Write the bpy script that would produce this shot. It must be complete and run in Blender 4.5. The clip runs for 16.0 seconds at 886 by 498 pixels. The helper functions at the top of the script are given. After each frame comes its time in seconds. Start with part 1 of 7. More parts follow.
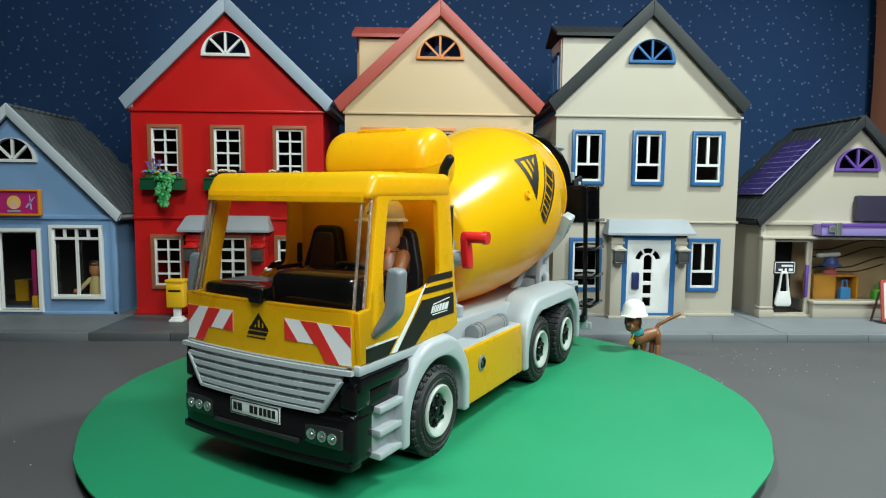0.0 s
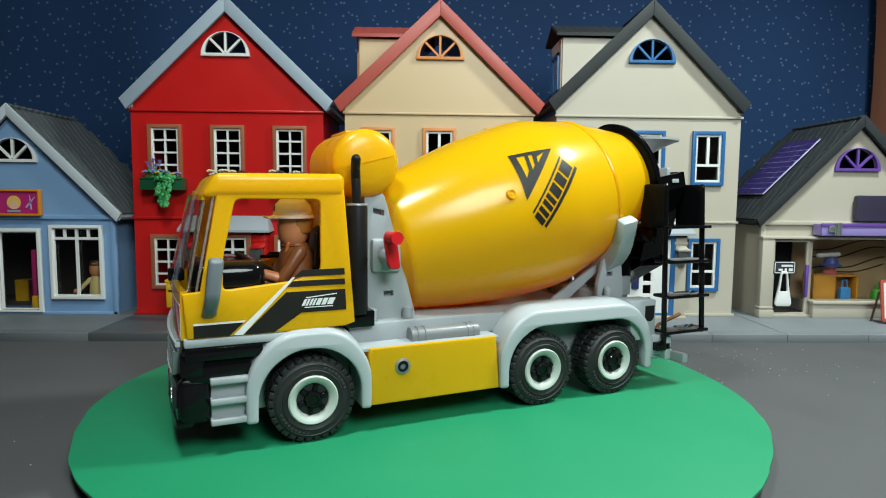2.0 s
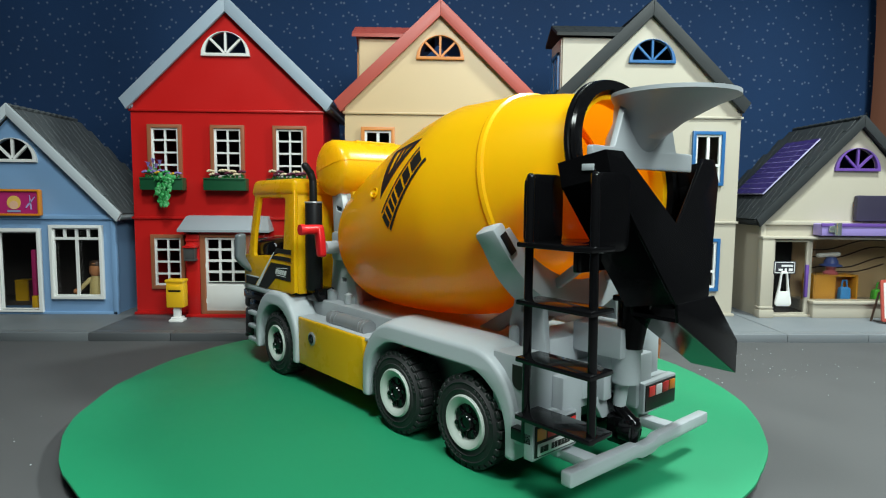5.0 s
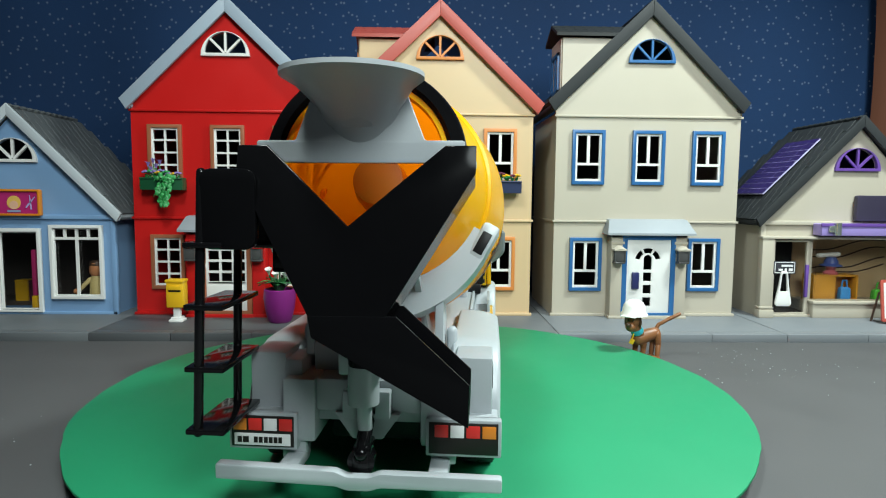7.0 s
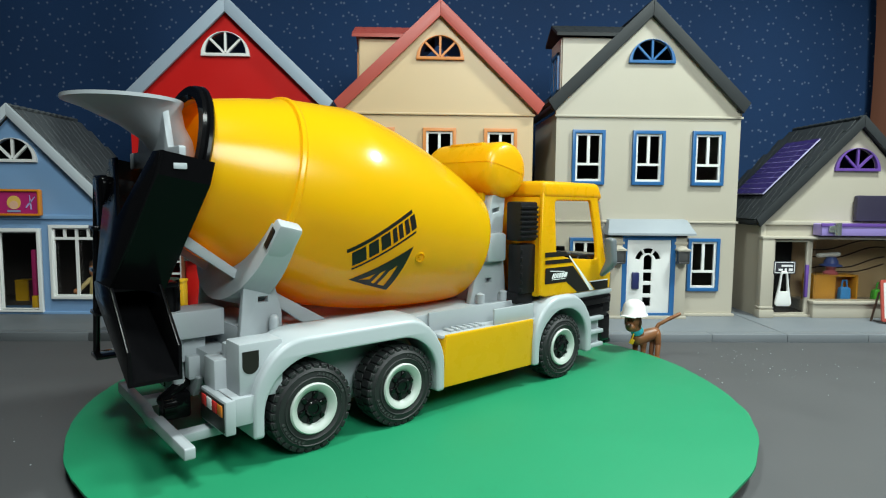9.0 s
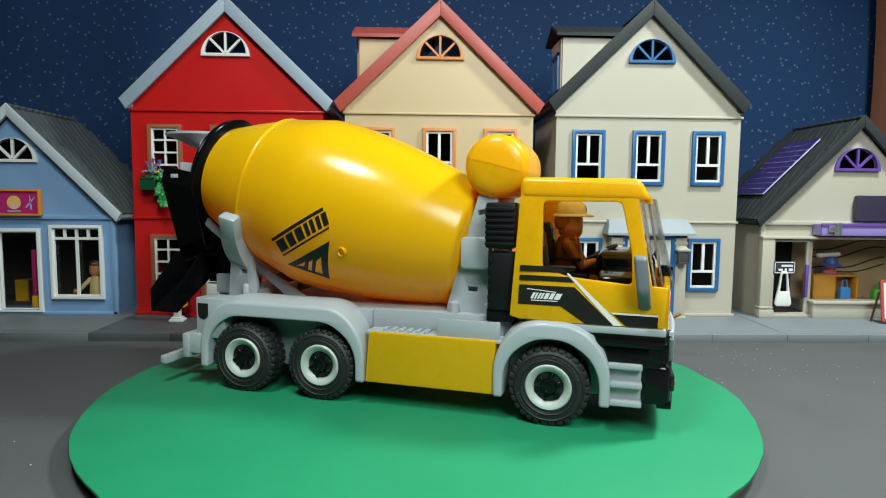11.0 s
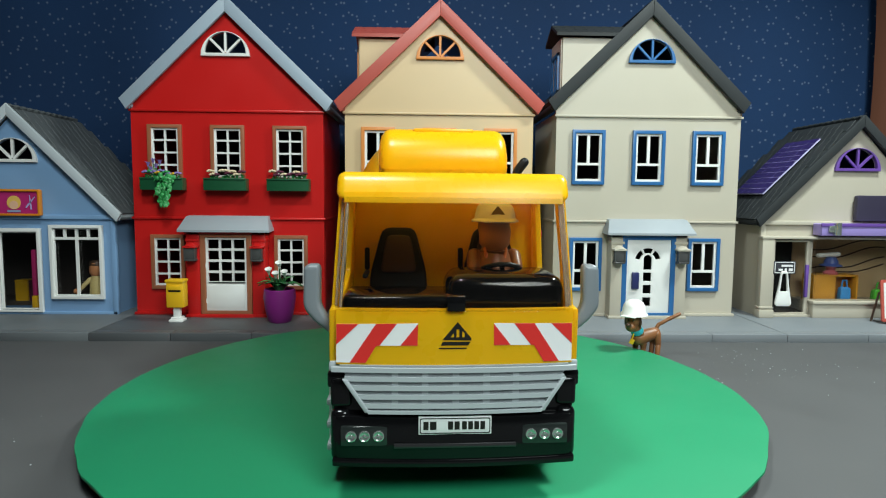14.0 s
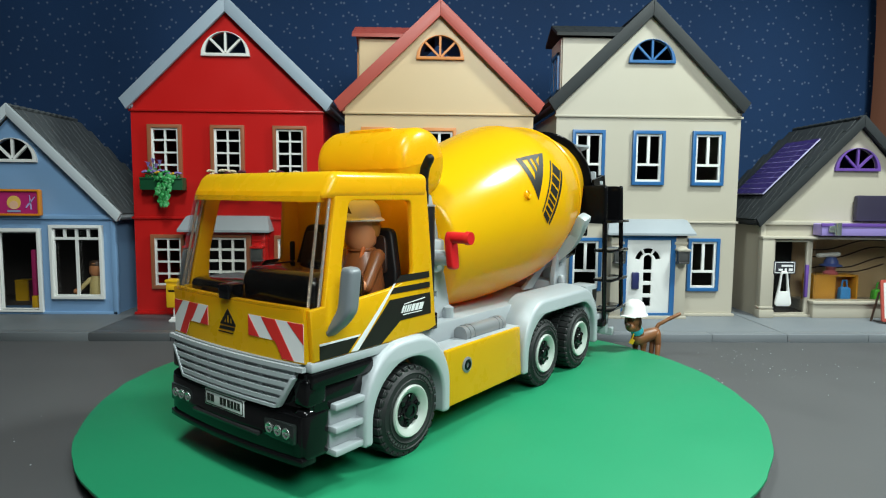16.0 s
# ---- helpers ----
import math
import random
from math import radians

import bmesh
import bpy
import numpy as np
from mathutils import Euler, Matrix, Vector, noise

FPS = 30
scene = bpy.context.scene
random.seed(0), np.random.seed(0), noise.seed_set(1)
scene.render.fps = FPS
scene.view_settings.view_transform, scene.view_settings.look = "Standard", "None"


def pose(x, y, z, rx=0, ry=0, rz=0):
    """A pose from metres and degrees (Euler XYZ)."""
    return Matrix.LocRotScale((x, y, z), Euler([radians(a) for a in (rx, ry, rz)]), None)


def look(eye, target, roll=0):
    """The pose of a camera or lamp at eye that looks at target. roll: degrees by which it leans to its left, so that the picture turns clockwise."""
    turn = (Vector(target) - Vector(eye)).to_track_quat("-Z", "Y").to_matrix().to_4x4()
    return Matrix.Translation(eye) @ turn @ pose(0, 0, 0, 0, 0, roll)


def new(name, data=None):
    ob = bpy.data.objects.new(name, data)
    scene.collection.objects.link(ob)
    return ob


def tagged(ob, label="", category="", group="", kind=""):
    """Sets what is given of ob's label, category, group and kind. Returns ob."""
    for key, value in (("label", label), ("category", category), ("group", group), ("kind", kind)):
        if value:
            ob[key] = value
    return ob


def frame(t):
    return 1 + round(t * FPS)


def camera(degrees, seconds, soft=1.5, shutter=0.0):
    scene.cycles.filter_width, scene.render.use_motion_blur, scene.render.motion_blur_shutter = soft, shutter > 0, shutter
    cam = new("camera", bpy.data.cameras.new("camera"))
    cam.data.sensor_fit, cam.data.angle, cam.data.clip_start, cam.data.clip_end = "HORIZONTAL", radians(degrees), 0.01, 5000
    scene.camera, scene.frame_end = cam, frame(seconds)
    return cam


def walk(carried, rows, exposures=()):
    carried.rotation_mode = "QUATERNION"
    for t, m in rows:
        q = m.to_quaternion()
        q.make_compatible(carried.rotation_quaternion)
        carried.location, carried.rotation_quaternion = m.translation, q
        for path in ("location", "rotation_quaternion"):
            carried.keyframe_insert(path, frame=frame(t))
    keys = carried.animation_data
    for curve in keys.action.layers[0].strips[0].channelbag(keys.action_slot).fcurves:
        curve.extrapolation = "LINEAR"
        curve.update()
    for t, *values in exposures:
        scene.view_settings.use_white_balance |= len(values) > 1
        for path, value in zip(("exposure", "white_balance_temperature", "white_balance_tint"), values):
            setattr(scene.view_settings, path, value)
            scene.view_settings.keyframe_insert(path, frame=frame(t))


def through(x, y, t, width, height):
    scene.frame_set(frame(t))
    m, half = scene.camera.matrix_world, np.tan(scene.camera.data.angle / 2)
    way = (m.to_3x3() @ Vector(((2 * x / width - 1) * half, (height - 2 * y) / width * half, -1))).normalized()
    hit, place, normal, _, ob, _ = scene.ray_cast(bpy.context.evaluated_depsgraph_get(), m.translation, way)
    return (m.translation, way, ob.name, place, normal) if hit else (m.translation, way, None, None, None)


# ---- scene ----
# ---- camera ----
EYE = (0.0, -0.53, 0.18285)
PITCH, YAW, LEAN = 5.035, -1.7725, 0.542
cam = camera(72.53, 16.0, soft=1.1)
aim = (EYE[0] - math.sin(radians(YAW)), EYE[1] + math.cos(radians(YAW)), EYE[2] - math.tan(radians(PITCH)))
STAND = look(EYE, aim, LEAN)
walk(cam, [(0.0, STAND), (16.0, STAND)], exposures=[(0.0, 0.02), (2.0, -0.06), (4.2, 0.06), (6.4, 0.26), (7.2, 0.21), (8.4, 0.08), (9.2, 0.0), (11.3, 0.05), (13.0, 0.03), (16.0, 0.03)])

# ---- light ----
world = bpy.data.worlds.new("room_air")
scene.world = world
world.use_nodes = True
world.node_tree.nodes["Background"].inputs[0].default_value = (0.75, 0.85, 1.0, 1)
world.node_tree.nodes["Background"].inputs[1].default_value = 0.07


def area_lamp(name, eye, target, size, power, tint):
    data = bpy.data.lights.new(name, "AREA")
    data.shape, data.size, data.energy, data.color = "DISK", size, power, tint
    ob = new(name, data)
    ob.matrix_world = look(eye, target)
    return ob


area_lamp("work_lamp_east", (0.64, 0.0, 0.86), (0.50, -0.34, 0.0), 0.15, 13.0, (0.87, 1.0, 0.96))
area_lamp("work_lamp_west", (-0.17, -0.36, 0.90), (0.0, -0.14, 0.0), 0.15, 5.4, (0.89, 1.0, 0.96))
area_lamp("room_light", (0.32, -0.84, 0.76), (0.16, -0.14, 0.02), 0.45, 9.4, (0.88, 1.0, 0.99))

# ---- materials ----


def material(name, colour, rough=0.4, metal=0.0, grain=0.06, scale=60.0, bump=0.05, spec=0.5, fine=900.0, transmission=0.0, subsurface=0.0, wear=0.0, glow_through=0.0, through=(1.0, 0.5, 0.0)):
    """A plastic, cloth or metal: colour clouded at two scales, uneven gloss, fine relief."""
    m = bpy.data.materials.new(name)
    m.use_nodes = True
    nt = m.node_tree
    b = nt.nodes["Principled BSDF"]
    b.inputs["Metallic"].default_value = metal
    b.inputs["Specular IOR Level"].default_value = spec
    b.inputs["Transmission Weight"].default_value = transmission
    if subsurface:
        b.inputs["Subsurface Weight"].default_value = subsurface
        b.inputs["Subsurface Radius"].default_value = (0.004, 0.003, 0.002)
        b.inputs["Subsurface Scale"].default_value = 1.0
    tc = nt.nodes.new("ShaderNodeTexCoord")
    n1 = nt.nodes.new("ShaderNodeTexNoise")
    n1.inputs["Scale"].default_value, n1.inputs["Detail"].default_value = scale, 5
    n2 = nt.nodes.new("ShaderNodeTexNoise")
    n2.inputs["Scale"].default_value, n2.inputs["Detail"].default_value = fine, 3
    nt.links.new(tc.outputs["Object"], n1.inputs["Vector"])
    nt.links.new(tc.outputs["Object"], n2.inputs["Vector"])
    mix = nt.nodes.new("ShaderNodeMix")
    mix.data_type = "RGBA"
    mix.inputs[6].default_value = (*[c * (1 - grain) for c in colour], 1)
    mix.inputs[7].default_value = (*[min(1, c * (1 + grain)) for c in colour], 1)
    both = nt.nodes.new("ShaderNodeMath")
    both.operation = "MULTIPLY_ADD"
    both.inputs[1].default_value = 0.4
    nt.links.new(n2.outputs["Fac"], both.inputs[0])
    scaled = nt.nodes.new("ShaderNodeMath")
    scaled.operation = "MULTIPLY"
    scaled.inputs[1].default_value = 0.6
    nt.links.new(n1.outputs["Fac"], scaled.inputs[0])
    nt.links.new(scaled.outputs[0], both.inputs[2])
    nt.links.new(both.outputs[0], mix.inputs[0])
    out = mix.outputs[2]
    if wear:
        ramp = nt.nodes.new("ShaderNodeValToRGB")
        ramp.color_ramp.elements[0].position, ramp.color_ramp.elements[1].position = 0.62, 0.78
        ramp.color_ramp.elements[1].color = (wear, wear, wear, 1)
        nt.links.new(n1.outputs["Fac"], ramp.inputs[0])
        dust = nt.nodes.new("ShaderNodeMix")
        dust.data_type = "RGBA"
        dust.inputs[7].default_value = (0.45, 0.42, 0.38, 1)
        nt.links.new(ramp.outputs[0], dust.inputs[0])
        nt.links.new(out, dust.inputs[6])
        out = dust.outputs[2]
    nt.links.new(out, b.inputs["Base Color"])
    rr = nt.nodes.new("ShaderNodeMapRange")
    rr.inputs[3].default_value, rr.inputs[4].default_value = rough * 0.8, min(1.0, rough * 1.2)
    nt.links.new(n1.outputs["Fac"], rr.inputs[0])
    nt.links.new(rr.outputs[0], b.inputs["Roughness"])
    if bump:
        bp = nt.nodes.new("ShaderNodeBump")
        bp.inputs["Strength"].default_value, bp.inputs["Distance"].default_value = bump, 0.001
        nt.links.new(both.outputs[0], bp.inputs["Height"])
        nt.links.new(bp.outputs[0], b.inputs["Normal"])
    if glow_through:
        # thin plastic lets part of the light through
        tr = nt.nodes.new("ShaderNodeBsdfTranslucent")
        tr.inputs["Color"].default_value = (*through, 1)
        ms = nt.nodes.new("ShaderNodeMixShader")
        ms.inputs[0].default_value = glow_through
        nt.links.new(b.outputs[0], ms.inputs[1])
        nt.links.new(tr.outputs[0], ms.inputs[2])
        nt.links.new(ms.outputs[0], nt.nodes["Material Output"].inputs["Surface"])
    return m


def clear_plastic(name, tint, alpha):
    """Thin clear plastic: mostly see-through, with a gloss."""
    m = bpy.data.materials.new(name)
    m.use_nodes = True
    nt = m.node_tree
    b = nt.nodes["Principled BSDF"]
    b.inputs["Base Color"].default_value = (*tint, 1)
    b.inputs["Roughness"].default_value = 0.06
    clear = nt.nodes.new("ShaderNodeBsdfTransparent")
    clear.inputs[0].default_value = (*tint, 1)
    gloss = nt.nodes.new("ShaderNodeBsdfGlossy")
    gloss.inputs["Roughness"].default_value = 0.06
    lw = nt.nodes.new("ShaderNodeLayerWeight")
    lw.inputs[0].default_value = 0.5
    rise = nt.nodes.new("ShaderNodeMath")
    rise.operation = "POWER"
    rise.inputs[1].default_value = 4.0
    nt.links.new(lw.outputs["Facing"], rise.inputs[0])
    fres = nt.nodes.new("ShaderNodeMath")
    fres.operation = "MULTIPLY_ADD"
    fres.inputs[1].default_value, fres.inputs[2].default_value = 0.55, 0.035
    nt.links.new(rise.outputs[0], fres.inputs[0])
    mix = nt.nodes.new("ShaderNodeMixShader")
    nt.links.new(fres.outputs[0], mix.inputs[0])
    nt.links.new(clear.outputs[0], mix.inputs[1])
    nt.links.new(gloss.outputs[0], mix.inputs[2])
    nt.links.new(mix.outputs[0], nt.nodes["Material Output"].inputs["Surface"])
    return m


YELLOW = material("yellow_plastic", (0.90, 0.55, 0.006), 0.28, grain=0.03, bump=0.02, glow_through=0.41, through=(0.98, 0.52, 0.07))
DRUM_YELLOW = material("drum_yellow_plastic", (0.90, 0.56, 0.005), 0.21, grain=0.03, bump=0.03, glow_through=0.38, through=(0.95, 0.25, 0.002))
GREY = material("grey_plastic", (0.36, 0.39, 0.41), 0.36, grain=0.05, bump=0.03)
LIGHT_GREY = material("light_grey_plastic", (0.385, 0.42, 0.44), 0.38, grain=0.05, bump=0.03)
SILVER = material("silver_plastic", (0.25, 0.262, 0.275), 0.3, 0.3, grain=0.05, bump=0.02)
MIRROR_GREY = material("mirror_grey_plastic", (0.15, 0.17, 0.185), 0.38, grain=0.08, bump=0.05)
BLACK = material("black_plastic", (0.004, 0.004, 0.0045), 0.10, grain=0.15, bump=0.008, spec=0.28)
MATT_BLACK = material("matt_black_plastic", (0.008, 0.008, 0.009), 0.45, grain=0.2, bump=0.08, spec=0.2)
CHUTE_BLACK = material("dull_black_plastic", (0.0035, 0.0035, 0.004), 0.15, grain=0.15, bump=0.008, spec=0.09)
RUBBER = material("tyre_rubber", (0.012, 0.012, 0.013), 0.6, grain=0.3, scale=120, bump=0.15)
RUBBER_WORN = material("rubbed_rubber", (0.045, 0.046, 0.046), 0.55, grain=0.2, scale=120)
RIM_WHITE = material("rim_white_plastic", (0.45, 0.49, 0.45), 0.4, grain=0.04)
RED_PLASTIC = material("red_crank_plastic", (0.62, 0.012, 0.016), 0.3, grain=0.05)
STICKER_WHITE = material("white_sticker", (0.74, 0.74, 0.74), 0.4, grain=0.03)
STICKER_RED = material("red_sticker", (0.62, 0.025, 0.02), 0.4, grain=0.04)
STICKER_BLACK = material("black_sticker", (0.012, 0.011, 0.009), 0.45, grain=0.15, spec=0.3)
AMBER = material("amber_lens_sticker", (0.72, 0.22, 0.02), 0.35, grain=0.05)
CHROME = material("chrome_lens", (0.5, 0.55, 0.52), 0.2, 0.8, grain=0.1)
CLEAR = clear_plastic("clear_windscreen_plastic", (0.93, 0.92, 0.90), 0.1)
# pale clear plastic for the added highlight rods of the windscreen
HIGHLIGHT_ROD = material("highlight_rod_plastic", (0.75, 0.68, 0.60), 0.12, grain=0.05, bump=0.0, transmission=0.75)
RED_WALL = material("red_painted_plastic", (0.50, 0.011, 0.010), 0.30, grain=0.06, scale=25, bump=0.12, fine=260)
CREAM_WALL = material("cream_plastic", (0.58, 0.42, 0.24), 0.38, grain=0.05, scale=18, bump=0.06)
WHITE_WALL = material("off_white_plastic", (0.455, 0.412, 0.335), 0.42, grain=0.05, scale=15, bump=0.05)
BLUE_WALL = material("light_blue_plastic", (0.185, 0.32, 0.52), 0.42, grain=0.05, scale=18, bump=0.05)
WHITE = material("white_plastic", (0.72, 0.72, 0.70), 0.38, grain=0.03)
BROWN_TRIM = material("brown_trim_plastic", (0.30, 0.105, 0.05), 0.42, grain=0.1)
ORANGE_TRIM = material("orange_trim_plastic", (0.62, 0.22, 0.05), 0.4, grain=0.06)
BLUE_TRIM = material("blue_trim_plastic", (0.022, 0.12, 0.31), 0.35, grain=0.06)
PURPLE = material("purple_plastic", (0.13, 0.06, 0.30), 0.4, grain=0.08)
LILAC = material("lilac_plastic", (0.29, 0.22, 0.52), 0.4, grain=0.06)
RED_ROOF = material("terracotta_roof_plastic", (0.42, 0.075, 0.055), 0.42, grain=0.1, scale=40)
DARK_ROOF = material("dark_slate_roof_plastic", (0.025, 0.028, 0.030), 0.6, grain=0.2, spec=0.3, scale=40)
BLUE_GREY_TRIM = material("blue_grey_trim_plastic", (0.30, 0.36, 0.43), 0.42, grain=0.08)
PALE_TRIM = material("pale_verge_plastic", (0.46, 0.50, 0.53), 0.42, grain=0.06)
GREY_ROOF = material("grey_tile_plastic", (0.085, 0.093, 0.098), 0.55, grain=0.15, scale=50)
CANOPY_GREY = material("canopy_grey_plastic", (0.30, 0.33, 0.36), 0.45, grain=0.06)
LANTERN = material("lantern_grey_plastic", (0.06, 0.06, 0.06), 0.3, grain=0.2)
GREEN_BOX = material("dark_green_plastic", (0.008, 0.075, 0.03), 0.4, grain=0.1)
LEAF = material("leaf_green_plastic", (0.03, 0.27, 0.07), 0.4, grain=0.2, scale=200)
LEAF_DARK = material("dark_leaf_plastic", (0.02, 0.13, 0.04), 0.4, grain=0.2, scale=200)
VIOLET_FLOWER = material("violet_flower_plastic", (0.22, 0.16, 0.42), 0.45, grain=0.1)
CREAM_FLOWER = material("cream_flower_plastic", (0.68, 0.55, 0.38), 0.45, grain=0.1)
DARK_FLOWER = material("wine_red_flower_plastic", (0.12, 0.02, 0.05), 0.45, grain=0.1)
POT_PURPLE = material("purple_pot_plastic", (0.20, 0.012, 0.17), 0.45, grain=0.06)
MAIL_YELLOW = material("yellow_post_plastic", (0.74, 0.42, 0.01), 0.4, grain=0.05)
PAVING_DARK = material("dark_grey_paving_plastic", (0.075, 0.080, 0.085), 0.5, grain=0.15, scale=30)
PAVING_GREY = material("grey_paving_plastic", (0.17, 0.185, 0.20), 0.5, grain=0.1, scale=30)
PAVING_MID = material("mid_grey_paving_plastic", (0.12, 0.13, 0.138), 0.5, grain=0.1, scale=30)
ROAD = material("dark_grey_felt", (0.074, 0.074, 0.076), 0.72, grain=0.26, scale=14, bump=0.5, spec=0.35, fine=1400)
GREEN_FELT = material("green_craft_foam", (0.012, 0.225, 0.100), 0.55, grain=0.07, scale=20, bump=0.12, spec=0.30, fine=1800)
BOARD = material("brown_board", (0.20, 0.12, 0.065), 0.8, grain=0.2, scale=60)
# near-black base colour stands in for the shade inside houses and shops
INNER = material("shade_dark_inner_plastic", (0.035, 0.026, 0.024), 0.7, grain=0.2)
ROOM = material("room_wall_paint", (0.06, 0.06, 0.065), 0.9, grain=0.05, scale=4)
SKIN = material("doll_skin_plastic", (0.55, 0.23, 0.10), 0.4, grain=0.03)
ORANGE_VEST = material("orange_vest_plastic", (0.50, 0.13, 0.03), 0.45, grain=0.05)
DOG_BROWN = material("brown_dog_plastic", (0.22, 0.085, 0.03), 0.42, grain=0.08)
DOG_DARK = material("dark_brown_dog_plastic", (0.06, 0.028, 0.014), 0.42, grain=0.1)
TURQUOISE = material("turquoise_plastic", (0.03, 0.34, 0.42), 0.4)


def starry_cloth():
    """Navy cloth with small pale printed stars."""
    m = material("navy_star_cloth", (0.0115, 0.036, 0.100), 0.85, grain=0.35, scale=5, bump=0.3, spec=0.2, fine=700)
    nt = m.node_tree
    b = nt.nodes["Principled BSDF"]
    old = b.inputs["Base Color"].links[0].from_socket
    tc = nt.nodes.new("ShaderNodeTexCoord")
    total = None
    for scale, size in ((44.0, 0.088), (27.0, 0.062)):
        v = nt.nodes.new("ShaderNodeTexVoronoi")
        v.voronoi_dimensions = "2D"
        v.inputs["Scale"].default_value = scale
        mp = nt.nodes.new("ShaderNodeMapping")
        mp.inputs["Rotation"].default_value = (radians(90), 0, 0)
        nt.links.new(tc.outputs["Object"], mp.inputs["Vector"])
        nt.links.new(mp.outputs[0], v.inputs["Vector"])
        r = nt.nodes.new("ShaderNodeMapRange")
        r.inputs[1].default_value, r.inputs[2].default_value = size * 0.5, size * 1.2
        r.inputs[3].default_value, r.inputs[4].default_value = 0.27, 0.0
        nt.links.new(v.outputs["Distance"], r.inputs[0])
        if total is None:
            total = r.outputs[0]
        else:
            mx = nt.nodes.new("ShaderNodeMath")
            mx.operation = "MAXIMUM"
            nt.links.new(total, mx.inputs[0])
            nt.links.new(r.outputs[0], mx.inputs[1])
            total = mx.outputs[0]
    mix = nt.nodes.new("ShaderNodeMix")
    mix.data_type = "RGBA"
    mix.inputs[7].default_value = (0.30, 0.36, 0.48, 1)
    nt.links.new(total, mix.inputs[0])
    nt.links.new(old, mix.inputs[6])
    nt.links.new(mix.outputs[2], b.inputs["Base Color"])
    return m


STARS = starry_cloth()

# ---- builders ----
I4 = Matrix.Identity(4)
# plane (x, z) seen from the front: a drawing's x goes along world x, its y goes up, its thickness towards the viewer
FRONT = Matrix(((1, 0, 0, 0), (0, 0, -1, 0), (0, 1, 0, 0), (0, 0, 0, 1)))
# a drawing's x goes along +x, y goes up, thickness towards +y (left flank of the truck)
FLANK = Matrix(((1, 0, 0, 0), (0, 0, 1, 0), (0, 1, 0, 0), (0, 0, 0, 1)))
# a drawing's x goes along +y, y goes up, thickness towards +x (front of the truck)
NOSE = Matrix(((0, 0, 1, 0), (1, 0, 0, 0), (0, 1, 0, 0), (0, 0, 0, 1)))


def finish(me, angle=38):
    me.shade_smooth()
    me.set_sharp_from_angle(angle=radians(angle))
    return me


def part(name, shape, mat, parent=None, label="", m=None, angle=38):
    """Links a bmesh or a mesh as one object under a thing, a part or (with no parent) as a thing."""
    if isinstance(shape, bmesh.types.BMesh):
        bmesh.ops.recalc_face_normals(shape, faces=shape.faces)
        me = bpy.data.meshes.new(name)
        shape.to_mesh(me)
        shape.free()
    else:
        me = shape
    finish(me, angle)
    for k in (mat if isinstance(mat, (list, tuple)) else [mat]):
        me.materials.append(k)
    ob = new(name, me)
    if parent is not None:
        ob.parent = parent
    if m is not None:
        ob.matrix_basis = m
    if label:
        ob["label"] = label
    return ob


def thing(name, label, category, m=I4, group="", kind=""):
    ob = new(name)
    ob.matrix_basis = m
    ob.empty_display_size = 0.01
    return tagged(ob, label, category, group, kind)


def box(bm, x0, x1, y0, y1, z0, z1, bevel=0.0, m=I4, seg=2, mi=0):
    x0, x1, y0, y1, z0, z1 = min(x0, x1), max(x0, x1), min(y0, y1), max(y0, y1), min(z0, z1), max(z0, z1)
    start = len(bm.verts)
    geo = bmesh.ops.create_cube(bm, size=1.0)
    vs = geo["verts"]
    for v in vs:
        v.co = Vector((x0 + (v.co.x + 0.5) * (x1 - x0), y0 + (v.co.y + 0.5) * (y1 - y0), z0 + (v.co.z + 0.5) * (z1 - z0)))
    if bevel:
        es = {e for v in vs for e in v.link_edges}
        got = bmesh.ops.bevel(bm, geom=list(es), offset=bevel, segments=seg, profile=0.5, affect="EDGES", clamp_overlap=True)
        vs = list({v for f in got["faces"] for v in f.verts} | {v for v in vs if v.is_valid})
    bm.verts.ensure_lookup_table()
    vs = bm.verts[start:] if len(bm.verts) > start else vs
    for v in set(vs):
        v.co = m @ v.co
    for f in {f for v in vs for f in v.link_faces}:
        f.material_index = mi
    return bm


def boxes(name, mat, parent, *specs, bevel=0.001):
    """One part for each box."""
    for b in specs:
        bm = bmesh.new()
        box(bm, *b, bevel)
        part(name, bm, mat, parent)


def lathe(bm, profile, m=I4, n=32, caps=True, mi=0):
    """Turns a profile of (radius, height) round the local z axis."""
    rings = []
    for r, h in profile:
        if r < 1e-6:
            rings.append([bm.verts.new(m @ Vector((0, 0, h)))])
        else:
            rings.append([bm.verts.new(m @ Vector((r * math.cos(2 * math.pi * k / n), r * math.sin(2 * math.pi * k / n), h))) for k in range(n)])
    made = []
    for a, b in zip(rings, rings[1:]):
        for k in range(n):
            j = (k + 1) % n
            if len(a) == 1 and len(b) == 1:
                continue
            if len(a) == 1:
                made.append(bm.faces.new((a[0], b[k], b[j])))
            elif len(b) == 1:
                made.append(bm.faces.new((a[k], a[j], b[0])))
            else:
                made.append(bm.faces.new((a[k], a[j], b[j], b[k])))
    if caps:
        for ring in (rings[0], rings[-1]):
            if len(ring) > 1:
                made.append(bm.faces.new(ring))
    for f in made:
        f.material_index = mi
    return bm


def along(p, q):
    """A pose whose z axis runs from p to q."""
    d = Vector(q) - Vector(p)
    return Matrix.Translation(p) @ d.to_track_quat("Z", "Y").to_matrix().to_4x4(), d.length


